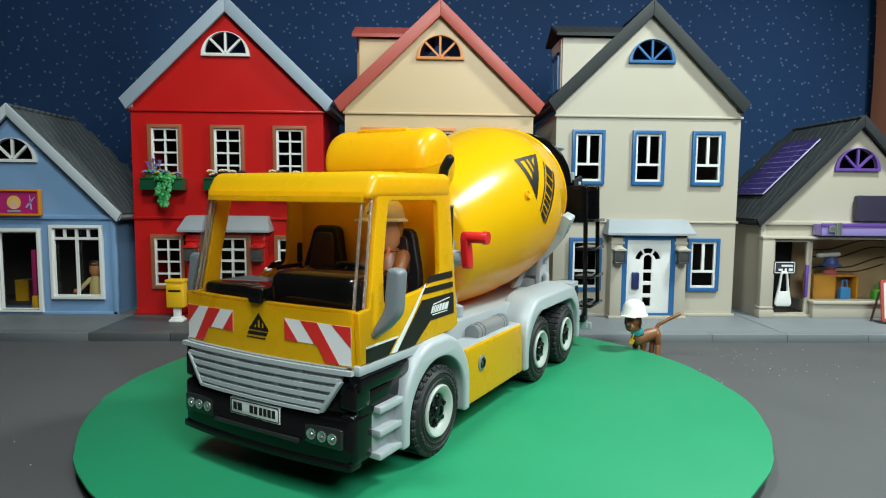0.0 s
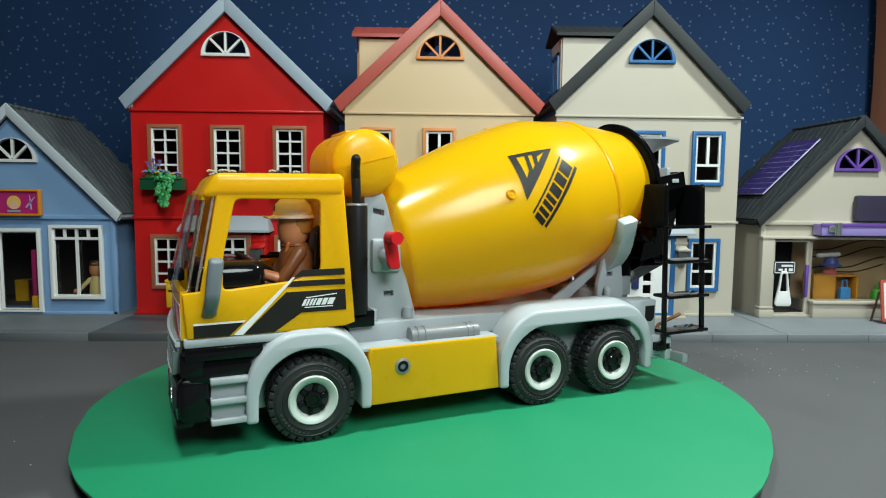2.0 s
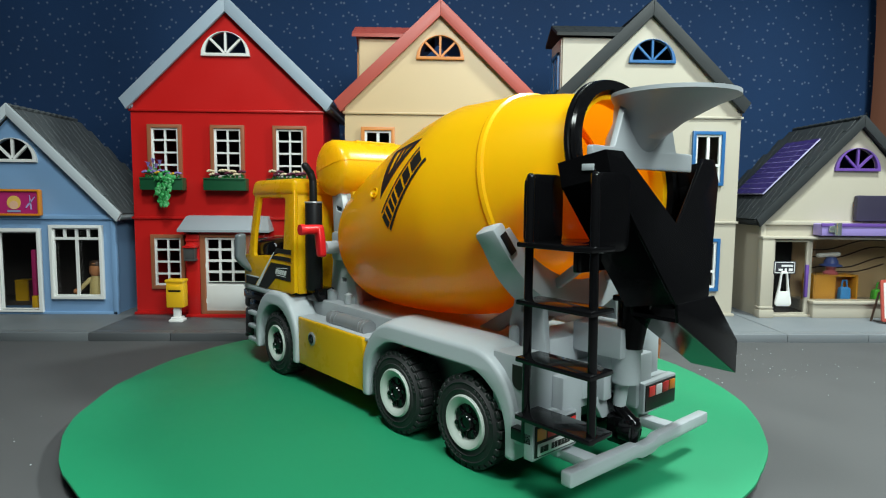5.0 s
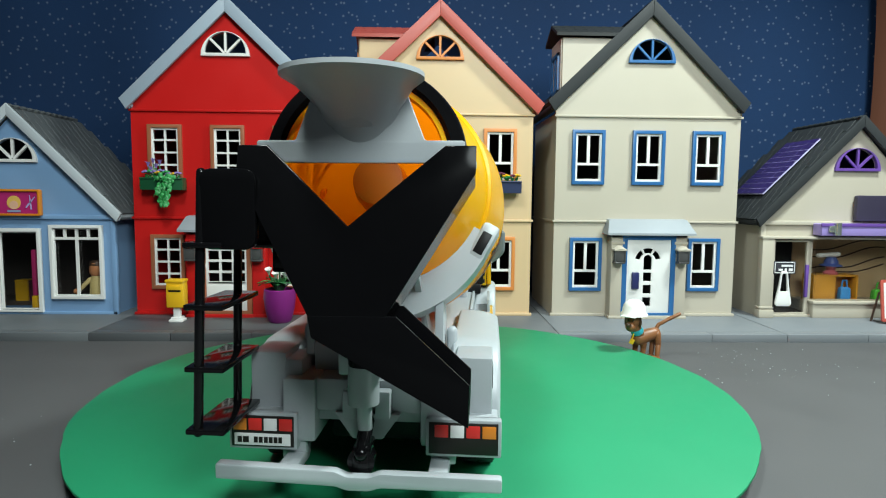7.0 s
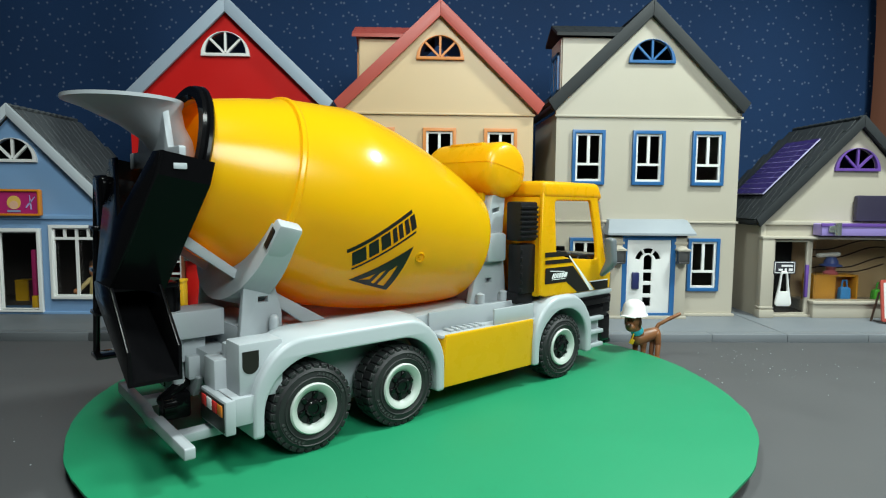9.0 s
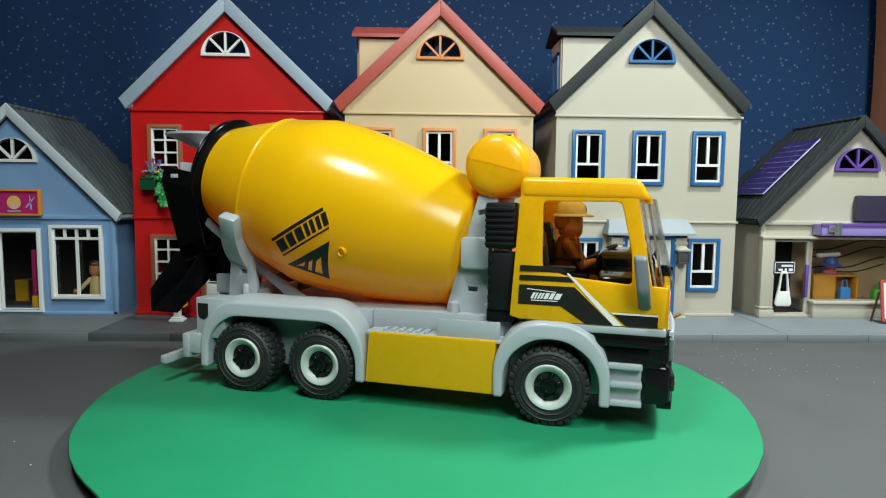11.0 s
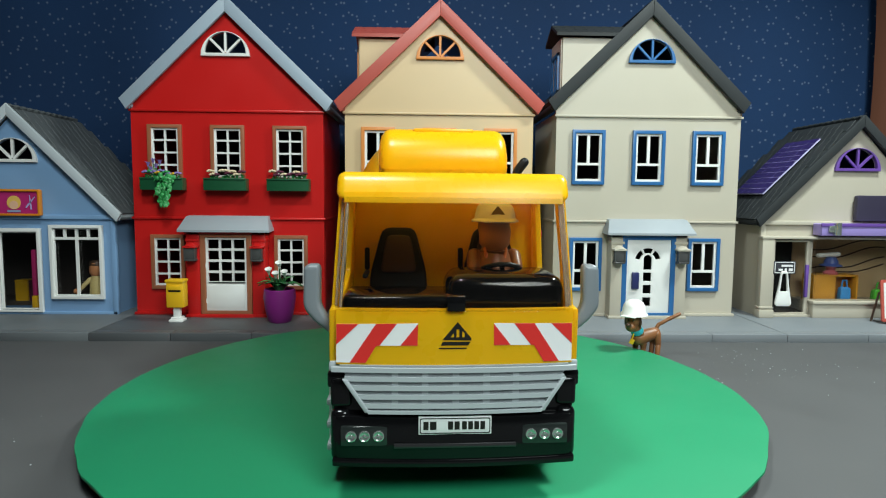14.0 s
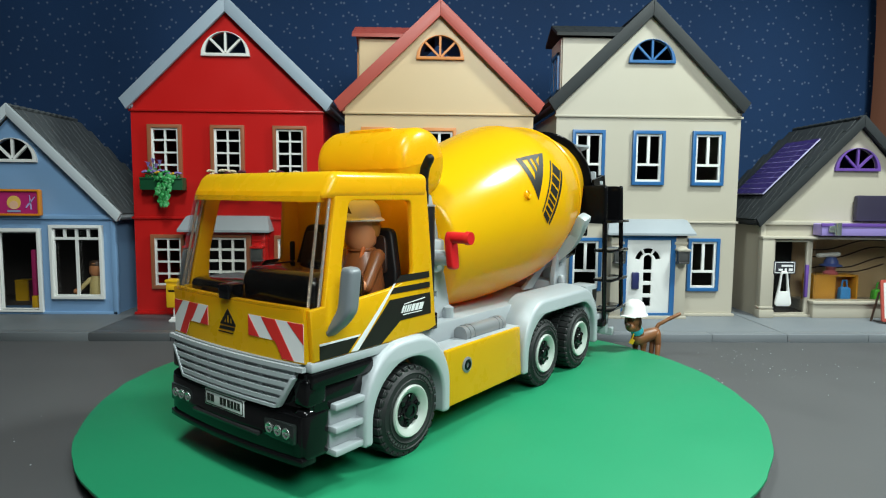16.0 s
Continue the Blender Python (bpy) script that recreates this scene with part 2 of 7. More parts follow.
def rod(bm, p, q, r, r2=None, n=12, mi=0, rounded=False):
    m, length = along(p, q)
    r2 = r if r2 is None else r2
    if rounded:
        prof = [(0, -r)] + [(r * math.sin(a), -r * math.cos(a)) for a in (0.5, 1.0)] + [(r, 0), (r2, length)] + [(r2 * math.cos(a), length + r2 * math.sin(a)) for a in (0.5, 1.0)] + [(0, length + r2)]
        return lathe(bm, prof, m, n, False, mi)
    return lathe(bm, [(r, 0), (r2, length)], m, n, True, mi)


def pipe(bm, points, r, n=10, mi=0):
    for p, q in zip(points, points[1:]):
        rod(bm, p, q, r, None, n, mi, True)
    return bm


def ball(bm, c, rx, ry, rz, n=14, mi=0, m=I4):
    prof = [(math.sin(math.pi * k / n) if 0 < k < n else 0.0, -math.cos(math.pi * k / n)) for k in range(n + 1)]
    return lathe(bm, prof, m @ Matrix.Translation(c) @ Matrix.Diagonal((rx, ry, rz, 1)), n * 2, False, mi)


def plate(loops, thick, m=I4, bevel=0.0, seg=1):
    """A flat piece cut out along the first loop, with the other loops as openings. It stands from 0 to thick."""
    cu = bpy.data.curves.new("outline", "CURVE")
    cu.dimensions, cu.fill_mode = "2D", "BOTH"
    cu.extrude, cu.bevel_depth, cu.bevel_resolution = max(0.0, thick / 2 - bevel), bevel, seg
    cu.offset = -bevel
    for loop in loops:
        sp = cu.splines.new("POLY")
        sp.points.add(len(loop) - 1)
        for k, (x, y) in enumerate(loop):
            sp.points[k].co = (x, y, 0, 1)
        sp.use_cyclic_u = True
    ob = bpy.data.objects.new("outline", cu)
    me = bpy.data.meshes.new_from_object(ob)
    bpy.data.objects.remove(ob)
    bpy.data.curves.remove(cu)
    me.transform(m @ Matrix.Translation((0, 0, thick / 2)))
    bm = bmesh.new()
    bm.from_mesh(me)
    bmesh.ops.remove_doubles(bm, verts=bm.verts, dist=2e-6)
    bmesh.ops.recalc_face_normals(bm, faces=bm.faces)
    bm.to_mesh(me)
    bm.free()
    return me


def merged(*pieces):
    """One bmesh out of several meshes; a piece may be a mesh or a pair of mesh and material number."""
    bm = bmesh.new()
    for p in pieces:
        me, mi = p if isinstance(p, tuple) else (p, 0)
        before = len(bm.faces)
        bm.from_mesh(me)
        bm.faces.ensure_lookup_table()
        for f in bm.faces[before:]:
            f.material_index = mi
        bpy.data.meshes.remove(me)
    return bm


def rect(x0, y0, x1, y1):
    return [(x0, y0), (x1, y0), (x1, y1), (x0, y1)]


def rounded(x0, y0, x1, y1, r, n=4):
    pts = []
    for cx, cy, a0 in ((x1 - r, y0 + r, -90), (x1 - r, y1 - r, 0), (x0 + r, y1 - r, 90), (x0 + r, y0 + r, 180)):
        for k in range(n + 1):
            a = radians(a0 + 90 * k / n)
            pts.append((cx + r * math.cos(a), cy + r * math.sin(a)))
    return pts


def arc(cx, cy, r, a0, a1, n=16):
    return [(cx + r * math.cos(radians(a0 + (a1 - a0) * k / n)), cy + r * math.sin(radians(a0 + (a1 - a0) * k / n))) for k in range(n + 1)]


def soft(loop, r, n=3):
    """Rounds the corners of an outline."""
    out = []
    k = len(loop)
    for i in range(k):
        p, c, q = (Vector(loop[(i + d) % k]) for d in (-1, 0, 1))
        a, b = (p - c), (q - c)
        s = min(r, a.length * 0.45, b.length * 0.45)
        a, b = c + a.normalized() * s, c + b.normalized() * s
        for j in range(n + 1):
            t = j / n
            w = a * (1 - t) ** 2 + c * 2 * t * (1 - t) + b * t ** 2
            out.append((w.x, w.y))
    return out


def sliced(bm, axis, lo, hi, step):
    """Cuts a mesh across one axis so that it can follow a curve."""
    no = [0, 0, 0]
    no[axis] = 1
    v = lo + step
    while v < hi:
        co = [0, 0, 0]
        co[axis] = v
        bmesh.ops.bisect_plane(bm, geom=bm.verts[:] + bm.edges[:] + bm.faces[:], dist=1e-7, plane_co=co, plane_no=no)
        v += step
    return bm


def at(x=0, y=0, z=0):
    return Matrix.Translation((x, y, z))


# ---- setting ----
KERB_Y, FACADE_Y, PAVE_Z = 0.2185, 0.338, 0.0095


def setting():
    bm = bmesh.new()
    n = 40
    grid = [[bm.verts.new((-1.6 + 3.2 * i / n, -1.6 + 2.4 * j / n, 0.0008 * noise.noise((i * 0.7, j * 0.7, 0)) - 0.0008)) for j in range(n + 1)] for i in range(n + 1)]
    for i in range(n):
        for j in range(n):
            bm.faces.new((grid[i][j], grid[i + 1][j], grid[i + 1][j + 1], grid[i][j + 1]))
    tagged(part("ground", bm, ROAD), "dark grey felt road cloth laid flat on the table", "ground", kind="structure")
    # starry cloth hung behind the houses, with shallow folds
    bm = bmesh.new()
    nx, nz = 90, 24
    g = [[bm.verts.new((-1.5 + 3.0 * i / nx, 0.60 + 0.008 * math.sin(i * 0.55 + 0.4 * math.sin(i * 0.21)) + 0.004 * math.sin(j * 0.5 + i * 0.2), -0.02 + 1.3 * j / nz)) for j in range(nz + 1)] for i in range(nx + 1)]
    for i in range(nx):
        for j in range(nz):
            bm.faces.new((g[i][j], g[i + 1][j], g[i + 1][j + 1], g[i][j + 1]))
    tagged(part("backdrop", bm, STARS), "dark navy cloth printed with small pale stars", "backdrop", kind="structure")
    # plain room round the set
    for name, b in (("wall_south", (-1.7, 1.7, -1.75, -1.65, -0.1, 2.0)), ("wall_west", (-1.75, -1.65, -1.7, 0.9, -0.1, 2.0)), ("wall_east", (1.65, 1.75, -1.7, 0.9, -0.1, 2.0)), ("wall_north", (-1.7, 1.7, 0.85, 0.95, -0.1, 2.0)), ("ceiling", (-1.75, 1.75, -1.75, 0.95, 2.0, 2.1))):
        bm = bmesh.new()
        box(bm, *b)
        tagged(part(name, bm, ROOM), "plain dim painted room " + ("ceiling" if name == "ceiling" else "wall"), "ceiling" if name == "ceiling" else "wall", kind="structure")


def paving():
    """Pavement slabs, each a plastic plate with a kerb edge and a shallow joint."""
    for x0, x1, mat, label in ((-0.95, -0.4155, PAVING_MID, "mid grey plastic pavement plate before the blue shop"), (-0.4155, -0.115, PAVING_DARK, "dark grey plastic pavement plate before the red house"), (-0.115, 0.172, PAVING_MID, "grey plastic pavement plate before the cream house"), (0.172, 0.467, PAVING_GREY, "light grey plastic pavement plate before the white house"), (0.467, 1.0, PAVING_GREY, "light grey plastic pavement plate before the handbag shop")):
        bm = bmesh.new()
        # the kerb stones show as short lengths with fine joints
        box(bm, x0 + 0.0006, x1 - 0.0006, KERB_Y + 0.018, 0.56, -0.002, PAVE_Z, 0.0006)
        slab = part("pavement", bm, mat)
        tagged(slab, label, "pavement", kind="structure")
        count = max(1, round((x1 - x0) / 0.098))
        w = (x1 - x0) / count
        for k in range(count):
            bm = bmesh.new()
            box(bm, x0 + k * w + 0.0002, x0 + (k + 1) * w - 0.0002, KERB_Y, KERB_Y + 0.0178, -0.002, PAVE_Z, 0.0007)
            part("kerb_stone", bm, mat, slab)


def turntable():
    base = thing("turntable", "round turntable covered with green craft foam", "turntable")
    pts = []
    for k in range(200):
        a = 2 * math.pi * k / 200
        r = 0.2722 + 0.0028 * noise.noise((math.cos(a) * 2.2, math.sin(a) * 2.2, 3.0)) + 0.0016 * noise.noise((math.cos(a) * 7, math.sin(a) * 7, 1.0)) + 0.0005 * noise.noise((math.cos(a) * 19, math.sin(a) * 19, 5.0))
        pts.append((r * math.cos(a) - 0.0022, r * math.sin(a) + 0.0042))
    part("foam_sheet", plate([pts], 0.0022, at(0, 0, 0.0100), 0.0004), GREEN_FELT, base, "green craft foam sheet with a hand-cut edge")
    part("board", plate([[(x * 0.985, y * 0.985) for x, y in pts]], 0.0070, at(0, 0, 0.003), 0.0005), BOARD, base, "brown board under the foam")
    bm = bmesh.new()
    lathe(bm, [(0.10, 0.0), (0.10, 0.003)], I4, 40)
    part("foot", bm, MATT_BLACK, base)
    return base


setting()
TURNTABLE = turntable()

# ---- houses ----


def bars(bm, x0, z0, x1, z1, y, cols, rows, t=0.0026, d=0.004, edge=0.0032):
    """A white sash: an outer frame and glazing bars; cols and rows are lists of fractions."""
    for a in ((x0, x0 + edge, z0, z1), (x1 - edge, x1, z0, z1), (x0 + edge - 0.0005, x1 - edge + 0.0005, z0 + 0.0002, z0 + edge), (x0 + edge - 0.0005, x1 - edge + 0.0005, z1 - edge, z1 - 0.0002)):
        box(bm, a[0], a[1], y + (0.0002 if a[0] > x0 and a[1] < x1 else 0.0), y + d, a[2], a[3], 0.0004, seg=1)
    for c in cols:
        x = x0 + c * (x1 - x0)
        box(bm, x - t / 2, x + t / 2, y + 0.0006, y + d - 0.0006, z0 + edge * 0.6, z1 - edge * 0.6)
    for r in rows:
        z = z0 + r * (z1 - z0)
        box(bm, x0 + edge * 0.6, x1 - edge * 0.6, y + 0.0003, y + d - 0.0003, z - t / 2, z + t / 2)
    return bm


def window(parent, cx, z0, trim, style, w=0.047, h=0.0775, wide=0.0048):
    x0, x1, z1 = cx - w / 2, cx + w / 2, z0 + h
    frame_ob = part("window", plate([rect(x0, z0, x1, z1), rect(x0 + wide, z0 + wide, x1 - wide, z1 - wide)], 0.0052, at(0, 0.0005, 0) @ FRONT, 0.0005), trim, parent)
    bm = bmesh.new()
    i = wide - 0.0004
    if style == "grid":
        bars(bm, x0 + i, z0 + i, x1 - i, z1 - i, -0.0022, [0.5], [0.25, 0.5, 0.75])
    else:
        bars(bm, x0 + i, z0 + i, x1 - i, z1 - i, -0.0022, [], [0.36], t=0.0034, edge=0.0036)
        xm = cx
        box(bm, xm - 0.002, xm + 0.002, -0.0018, 0.0014, z0 + i + 0.36 * (h - 2 * i), z1 - i - 0.002)
        for s in (-1, 1):
            box(bm, xm + s * (w / 2 - i) - 0.001, xm + s * (w / 2 - i) + 0.001, -0.0032, -0.0012, z0 + 0.016, z0 + 0.021)
    part("sash", bm, WHITE, frame_ob, "white plastic sash with glazing bars")
    return (x0 + wide * 0.6, z0 + wide * 0.6, x1 - wide * 0.6, z1 - wide * 0.6)


def fan_window(parent, cx, z0, mat, r=0.0335):
    outer = arc(cx, z0, r, 0, 180, 20)
    inner = arc(cx, z0 + 0.0042, r - 0.0052, 0, 180, 20)
    fr = part("window", plate([outer, inner], 0.0055, at(0, 0.0005, 0) @ FRONT, 0.0005), mat, parent, "half-round fan window")
    bm = bmesh.new()
    for a in (45, 90, 135):
        q = radians(a)
        m = Matrix.Translation((cx, 0, z0 + 0.003)) @ Matrix.Rotation(-q, 4, "Y")
        box(bm, 0.002, r - 0.003, -0.0035, 0.0005, -0.0016, 0.0016, 0.0003, m, 1)
    part("spokes", bm, mat, fr)
    return arc(cx, z0 + 0.002, r - 0.003, 0, 180, 20)


def roof_side(parent, apex, eave, y0, y1, mat, name="roof", thick=0.007, tiles=False, edge_mat=None):
    """A sloping roof slab from the ridge to the eave, thickness upward, with a verge board and a gutter."""
    (ax, az), (ex, ez) = apex, eave
    d = Vector((ex - ax, ez - az))
    n = Vector((-d.y, d.x)).normalized()
    if n.y < 0:
        n = -n
    lo = [(ax, az), (ex, ez), (ex + n.x * thick, ez + n.y * thick), (ax, az + thick / n.y)]
    slab = part(name, plate([lo], y1 - y0, at(0, y1, 0) @ FRONT, 0.0006), mat, parent)
    s = 1 if ex > ax else -1
    u = d.normalized()
    # verge board along the front edge
    vb = [(ax, az - 0.0035), (ex + u.x * 0.004, ez + u.y * 0.004 - 0.0045), (ex + u.x * 0.004 + n.x * (thick + 0.0025), ez + u.y * 0.004 + n.y * (thick + 0.0025)), (ax, az + (thick + 0.0025) / n.y)]
    vb2 = part("verge_board", plate([vb], 0.005, at(0, y0 + 0.001, 0) @ FRONT, 0.0008), edge_mat or mat, slab)
    bm = bmesh.new()
    rod(bm, (ex + s * 0.002, y0 + 0.002, ez - 0.001), (ex + s * 0.002, y1, ez - 0.001), 0.0052, n=10)
    part("gutter", bm, edge_mat or mat, slab)
    if tiles:
        length = d.length
        rows, cols = 11, int((y1 - y0) / 0.0135)
        shapes = []
        for k in range(3):
            bm = bmesh.new()
            box(bm, 0.0003, 0.0129, 0, length / rows + 0.003, 0.0, 0.0016 + 0.0003 * k, 0.0004, seg=1)
            bmesh.ops.rotate(bm, verts=bm.verts, cent=(0, 0, 0), matrix=Matrix.Rotation(radians(-5), 3, "X"))
            me = bpy.data.meshes.new("roof_tile")
            bm.to_mesh(me)
            bm.free()
            me.materials.append(mat)
            shapes.append(me)
        # local frame of a tile: x into depth, y down the slope, z out of the roof
        fx, fy, fz = Vector((0, 1, 0)), Vector((u.x, 0, u.y)), Vector((n.x, 0, n.y))
        for r in range(rows):
            for c in range(cols):
                p = Vector((ax, y0 + 0.006 + c * 0.0135 + (0.0067 if r % 2 else 0.0), az)) + fy * (length * r / rows) + fz * (thick + 0.0008)
                ob = new("roof_tile", random.choice(shapes))
                ob.parent = slab
                ob.matrix_basis = Matrix(((fx.x, fy.x, fz.x, p.x), (fx.y, fy.y, fz.y, p.y), (fx.z, fy.z, fz.z, p.z), (0, 0, 0, 1)))
    return slab


def canopy_porch(parent, cx, wall_mat, z_top=0.1235, half=0.0545):
    """Porch block with stepped piers and a sloping grey canopy."""
    y = -0.020
    bm = bmesh.new()
    for s in (-1, 1):
        box(bm, cx + s * 0.036, cx + s * half, y, 0.001, PAVE_Z - PAVE_Z, z_top, 0.0008)
        box(bm, cx + s * 0.0345, cx + s * (half + 0.002), y - 0.002, 0.001, 0.0, 0.004, 0.0006)
        box(bm, cx + s * 0.036, cx + s * (half + 0.001), y - 0.0012, 0.001, 0.107, 0.111, 0.0006)
    box(bm, cx - half, cx + half, y, 0.001, 0.1165, z_top, 0.0006)
    box(bm, cx - 0.037, cx + 0.037, y - 0.003, 0.001, -0.0005, 0.0045, 0.0006)
    part("porch", bm, wall_mat, parent)
    # canopy: a sloped slab with closed ends
    side = [(0.0, 0.1425), (0.0, 0.1215), (-0.030, 0.1205), (-0.030, 0.1235), (-0.012, 0.1415)]
    turn = Matrix(((0, 0, 1, 0), (1, 0, 0, 0), (0, 1, 0, 0), (0, 0, 0, 1)))
    me = plate([side], 0.126, at(cx - 0.063, 0, 0) @ turn, 0.0006)
    for v in me.vertices:
        if v.co.z > 0.13:
            v.co.x = cx + (v.co.x - cx) * 0.9
    part("canopy", me, CANOPY_GREY, parent, "sloping grey plastic canopy over the door")


def lantern(name_parent, cx, cz, back):
    top = thing("wall_lantern", "small grey plastic wall lantern beside the house door", "lantern", at(cx, FACADE_Y - 0.020, cz), group="wall lanterns")
    bm = bmesh.new()
    box(bm, -0.0068, 0.0068, -0.0125, -0.0015, -0.008, 0.008, 0.001)
    part("lamp_glass", bm, LANTERN, top)
    bm = bmesh.new()
    box(bm, -0.009, 0.009, -0.0145, 0.0, 0.0075, 0.0105, 0.0008)
    lathe(bm, [(0.0085, 0.0), (0.003, 0.004), (0.0, 0.004)], at(0, -0.007, 0.0105), 10)
    part("cap", bm, back, top)
    bm = bmesh.new()
    box(bm, -0.0076, 0.0076, -0.0135, 0.0, -0.0105, -0.008, 0.0008)
    for sx in (-0.0068, 0.0068):
        box(bm, sx - 0.0008, sx + 0.0008, -0.0132, -0.0118, -0.008, 0.008)
    part("holder", bm, LANTERN, top)
    return top


def town_house(name, cx, wall, roof_mat, trim, edge_mat, style, label, dormer, lift=0.0, roof=(0.0, 0.1356), depth=0.165, lower=(-0.0868, 0.0868), door=None, rise=0.0):
    """A two-storey house with a gable; its origin stands at the middle of the facade's foot."""
    h = thing(name, label, "toy house", at(cx, FACADE_Y, PAVE_Z))
    W2, band, mid, top = 0.1335, 0.2885, 0.1385, 0.424 + rise
    holes = []
    for k in (-1, 0, 1):
        holes.append(window(h, k * 0.0868, 0.1915, trim, style))
    for k in lower:
        holes.append(window(h, k, 0.0375, trim, style))
    facade = [rect(-W2, 0.0, W2, band)] + [rect(a, b, c, d) for a, b, c, d in holes] + ([rect(-0.031, 0.004, 0.031, 0.112)] if door else [])
    part("front_wall", plate(facade, 0.004, at(0, 0.004, 0) @ FRONT), wall, h)
    fan = fan_window(h, 0.0, 0.363, trim if trim != BROWN_TRIM else WHITE)
    # the gable wall follows the underside of the roof down to its shoulders
    fall, e = (top + 0.001 - 0.2960 - rise) / roof[1], W2 + 0.001
    part("gable", plate([[(-e, band), (e, band), (e, top - (e - roof[0]) * fall), (roof[0], top), (-e, top - (e + roof[0]) * fall)], fan], 0.0045, at(0, 0.0040, 0) @ FRONT), wall, h)
    boxes("moulding", wall, h, *[(-W2 - 0.0025, W2 + 0.0025, -0.0028, 0.003, z - 0.0016, z + 0.0016) for z in (band, mid)], (-W2 - 0.003, W2 + 0.003, -0.003, 0.003, 0.0, 0.004), bevel=0.0006)
    for s in (-1, 1):
        bm = bmesh.new()
        x = s * (W2 - 0.002)
        box(bm, x - 0.002, x + 0.002, 0.0042, depth, 0.0, band + 0.004)
        box(bm, x - 0.0026 + s * 0.001, x + 0.0026 + s * 0.001, 0.0042, depth, mid - 0.0015, mid + 0.0015)
        part("side_wall", bm, wall, h)
    # rear wall and floors, coloured dark for the shade behind the windows
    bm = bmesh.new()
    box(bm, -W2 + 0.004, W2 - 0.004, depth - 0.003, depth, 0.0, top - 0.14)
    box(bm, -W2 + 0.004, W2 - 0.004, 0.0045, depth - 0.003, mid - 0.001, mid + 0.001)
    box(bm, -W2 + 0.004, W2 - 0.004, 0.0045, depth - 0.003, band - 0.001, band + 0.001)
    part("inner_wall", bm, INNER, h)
    for s in (-1, 1):
        roof_side(h, (roof[0], top + 0.001), (roof[0] + s * roof[1], 0.2960 + rise), -0.0065, depth + 0.008, roof_mat, thick=0.0112, edge_mat=edge_mat)
    bm = bmesh.new()
    rod(bm, (roof[0], -0.0060, top + 0.0165), (roof[0], depth + 0.008, top + 0.0165), 0.0030, n=12)
    part("ridge", bm, edge_mat or roof_mat, h)
    if dormer:
        d0, d1, zt = 0.045, 0.115, 0.402 + lift
        x_out = -0.117
        ob = part("dormer", plate([[(x_out, 0.315), (x_out, zt), (-0.02, zt)]], 0.004, at(0, d0 + 0.004, 0) @ FRONT), wall, h)
        bm = bmesh.new()
        box(bm, x_out - 0.002, x_out + 0.002, d0 + 0.0045, d1, 0.315, zt)
        box(bm, x_out, -0.03, d1, d1 + 0.004, 0.34, zt)
        part("dormer_wall", bm, wall, ob)
        bm = bmesh.new()
        for a, b in ((d0 + 0.012, d0 + 0.017), (d1 - 0.017, d1 - 0.012)):
            box(bm, x_out - 0.005, x_out - 0.002, a, b, 0.33, 0.39)
        box(bm, x_out - 0.005, x_out - 0.002, d0 + 0.012, d1 - 0.012, 0.385, 0.39)
        box(bm, x_out - 0.005, x_out - 0.002, d0 + 0.012, d1 - 0.012, 0.33, 0.335)
        box(bm, x_out - 0.0045, x_out - 0.002, (d0 + d1) / 2 - 0.002, (d0 + d1) / 2 + 0.002, 0.335, 0.385)
        part("dormer_window", bm, trim, ob)
        for flip in (0, 1):
            y_a, y_b = (d0 - 0.008, (d0 + d1) / 2) if not flip else ((d0 + d1) / 2, d1 + 0.008)
            prof = [(y_a, zt + 0.001), (y_b, zt + 0.021), (y_b, zt + 0.026), (y_a, zt + 0.006)] if not flip else [(y_a, zt + 0.021), (y_b, zt + 0.001), (y_b, zt + 0.006), (y_a, zt + 0.026)]
            turn = Matrix(((0, 0, 1, 0), (1, 0, 0, 0), (0, 1, 0, 0), (0, 0, 0, 1)))
            slab = part("dormer_roof", plate([prof], 0.122, at(-0.128, 0, 0) @ turn, 0.0008), roof_mat, ob)
            if not flip:
                for r in range(3):
                    for c in range(8):
                        bm = bmesh.new()
                        f0, f1 = r / 3, (r + 1) / 3
                        y0, z0 = y_a + (y_b - y_a) * f0, zt + 0.0065 + 0.020 * f0
                        lathe(bm, [(0.0078, 0.0), (0.0078, 0.0012)], at(-0.120 + c * 0.0145, y0 + 0.007, z0 + 0.0018) @ Matrix.Rotation(radians(26), 4, "X"), 10)
                        part("shingle", bm, roof_mat, slab)
    return h


def grid_door(h):
    """White door with a glazed grid above and a plain panel below, in a brown frame."""
    fr = part("door", plate([rect(-0.0355, 0.0045, 0.0355, 0.1165), rect(-0.0285, 0.009, 0.0285, 0.1125)], 0.004, at(0, -0.0165, 0) @ FRONT, 0.0005), BROWN_TRIM, h, "brown door frame round a white glazed door")
    bm = bmesh.new()
    z0, z1, x0, x1 = 0.009, 0.1125, -0.0285, 0.0285
    box(bm, x0, x1, -0.018, -0.0145, z0, z0 + 0.0415, 0.0006)
    box(bm, x0 + 0.003, x1 - 0.003, -0.0186, -0.015, z0 + 0.004, z0 + 0.036, 0.0004)
    bars(bm, x0, z0 + 0.038, x1, z1, -0.0182, [0.345, 0.655], [0.26, 0.5, 0.74], t=0.0032)
    for z in (0.02, 0.07, 0.105):
        rod(bm, (x0 - 0.0004, -0.0185, z), (x0 - 0.0004, -0.0185, z + 0.006), 0.0011, n=8)
    part("door_leaf", bm, WHITE, fr, "white door leaf with a glazed grid")


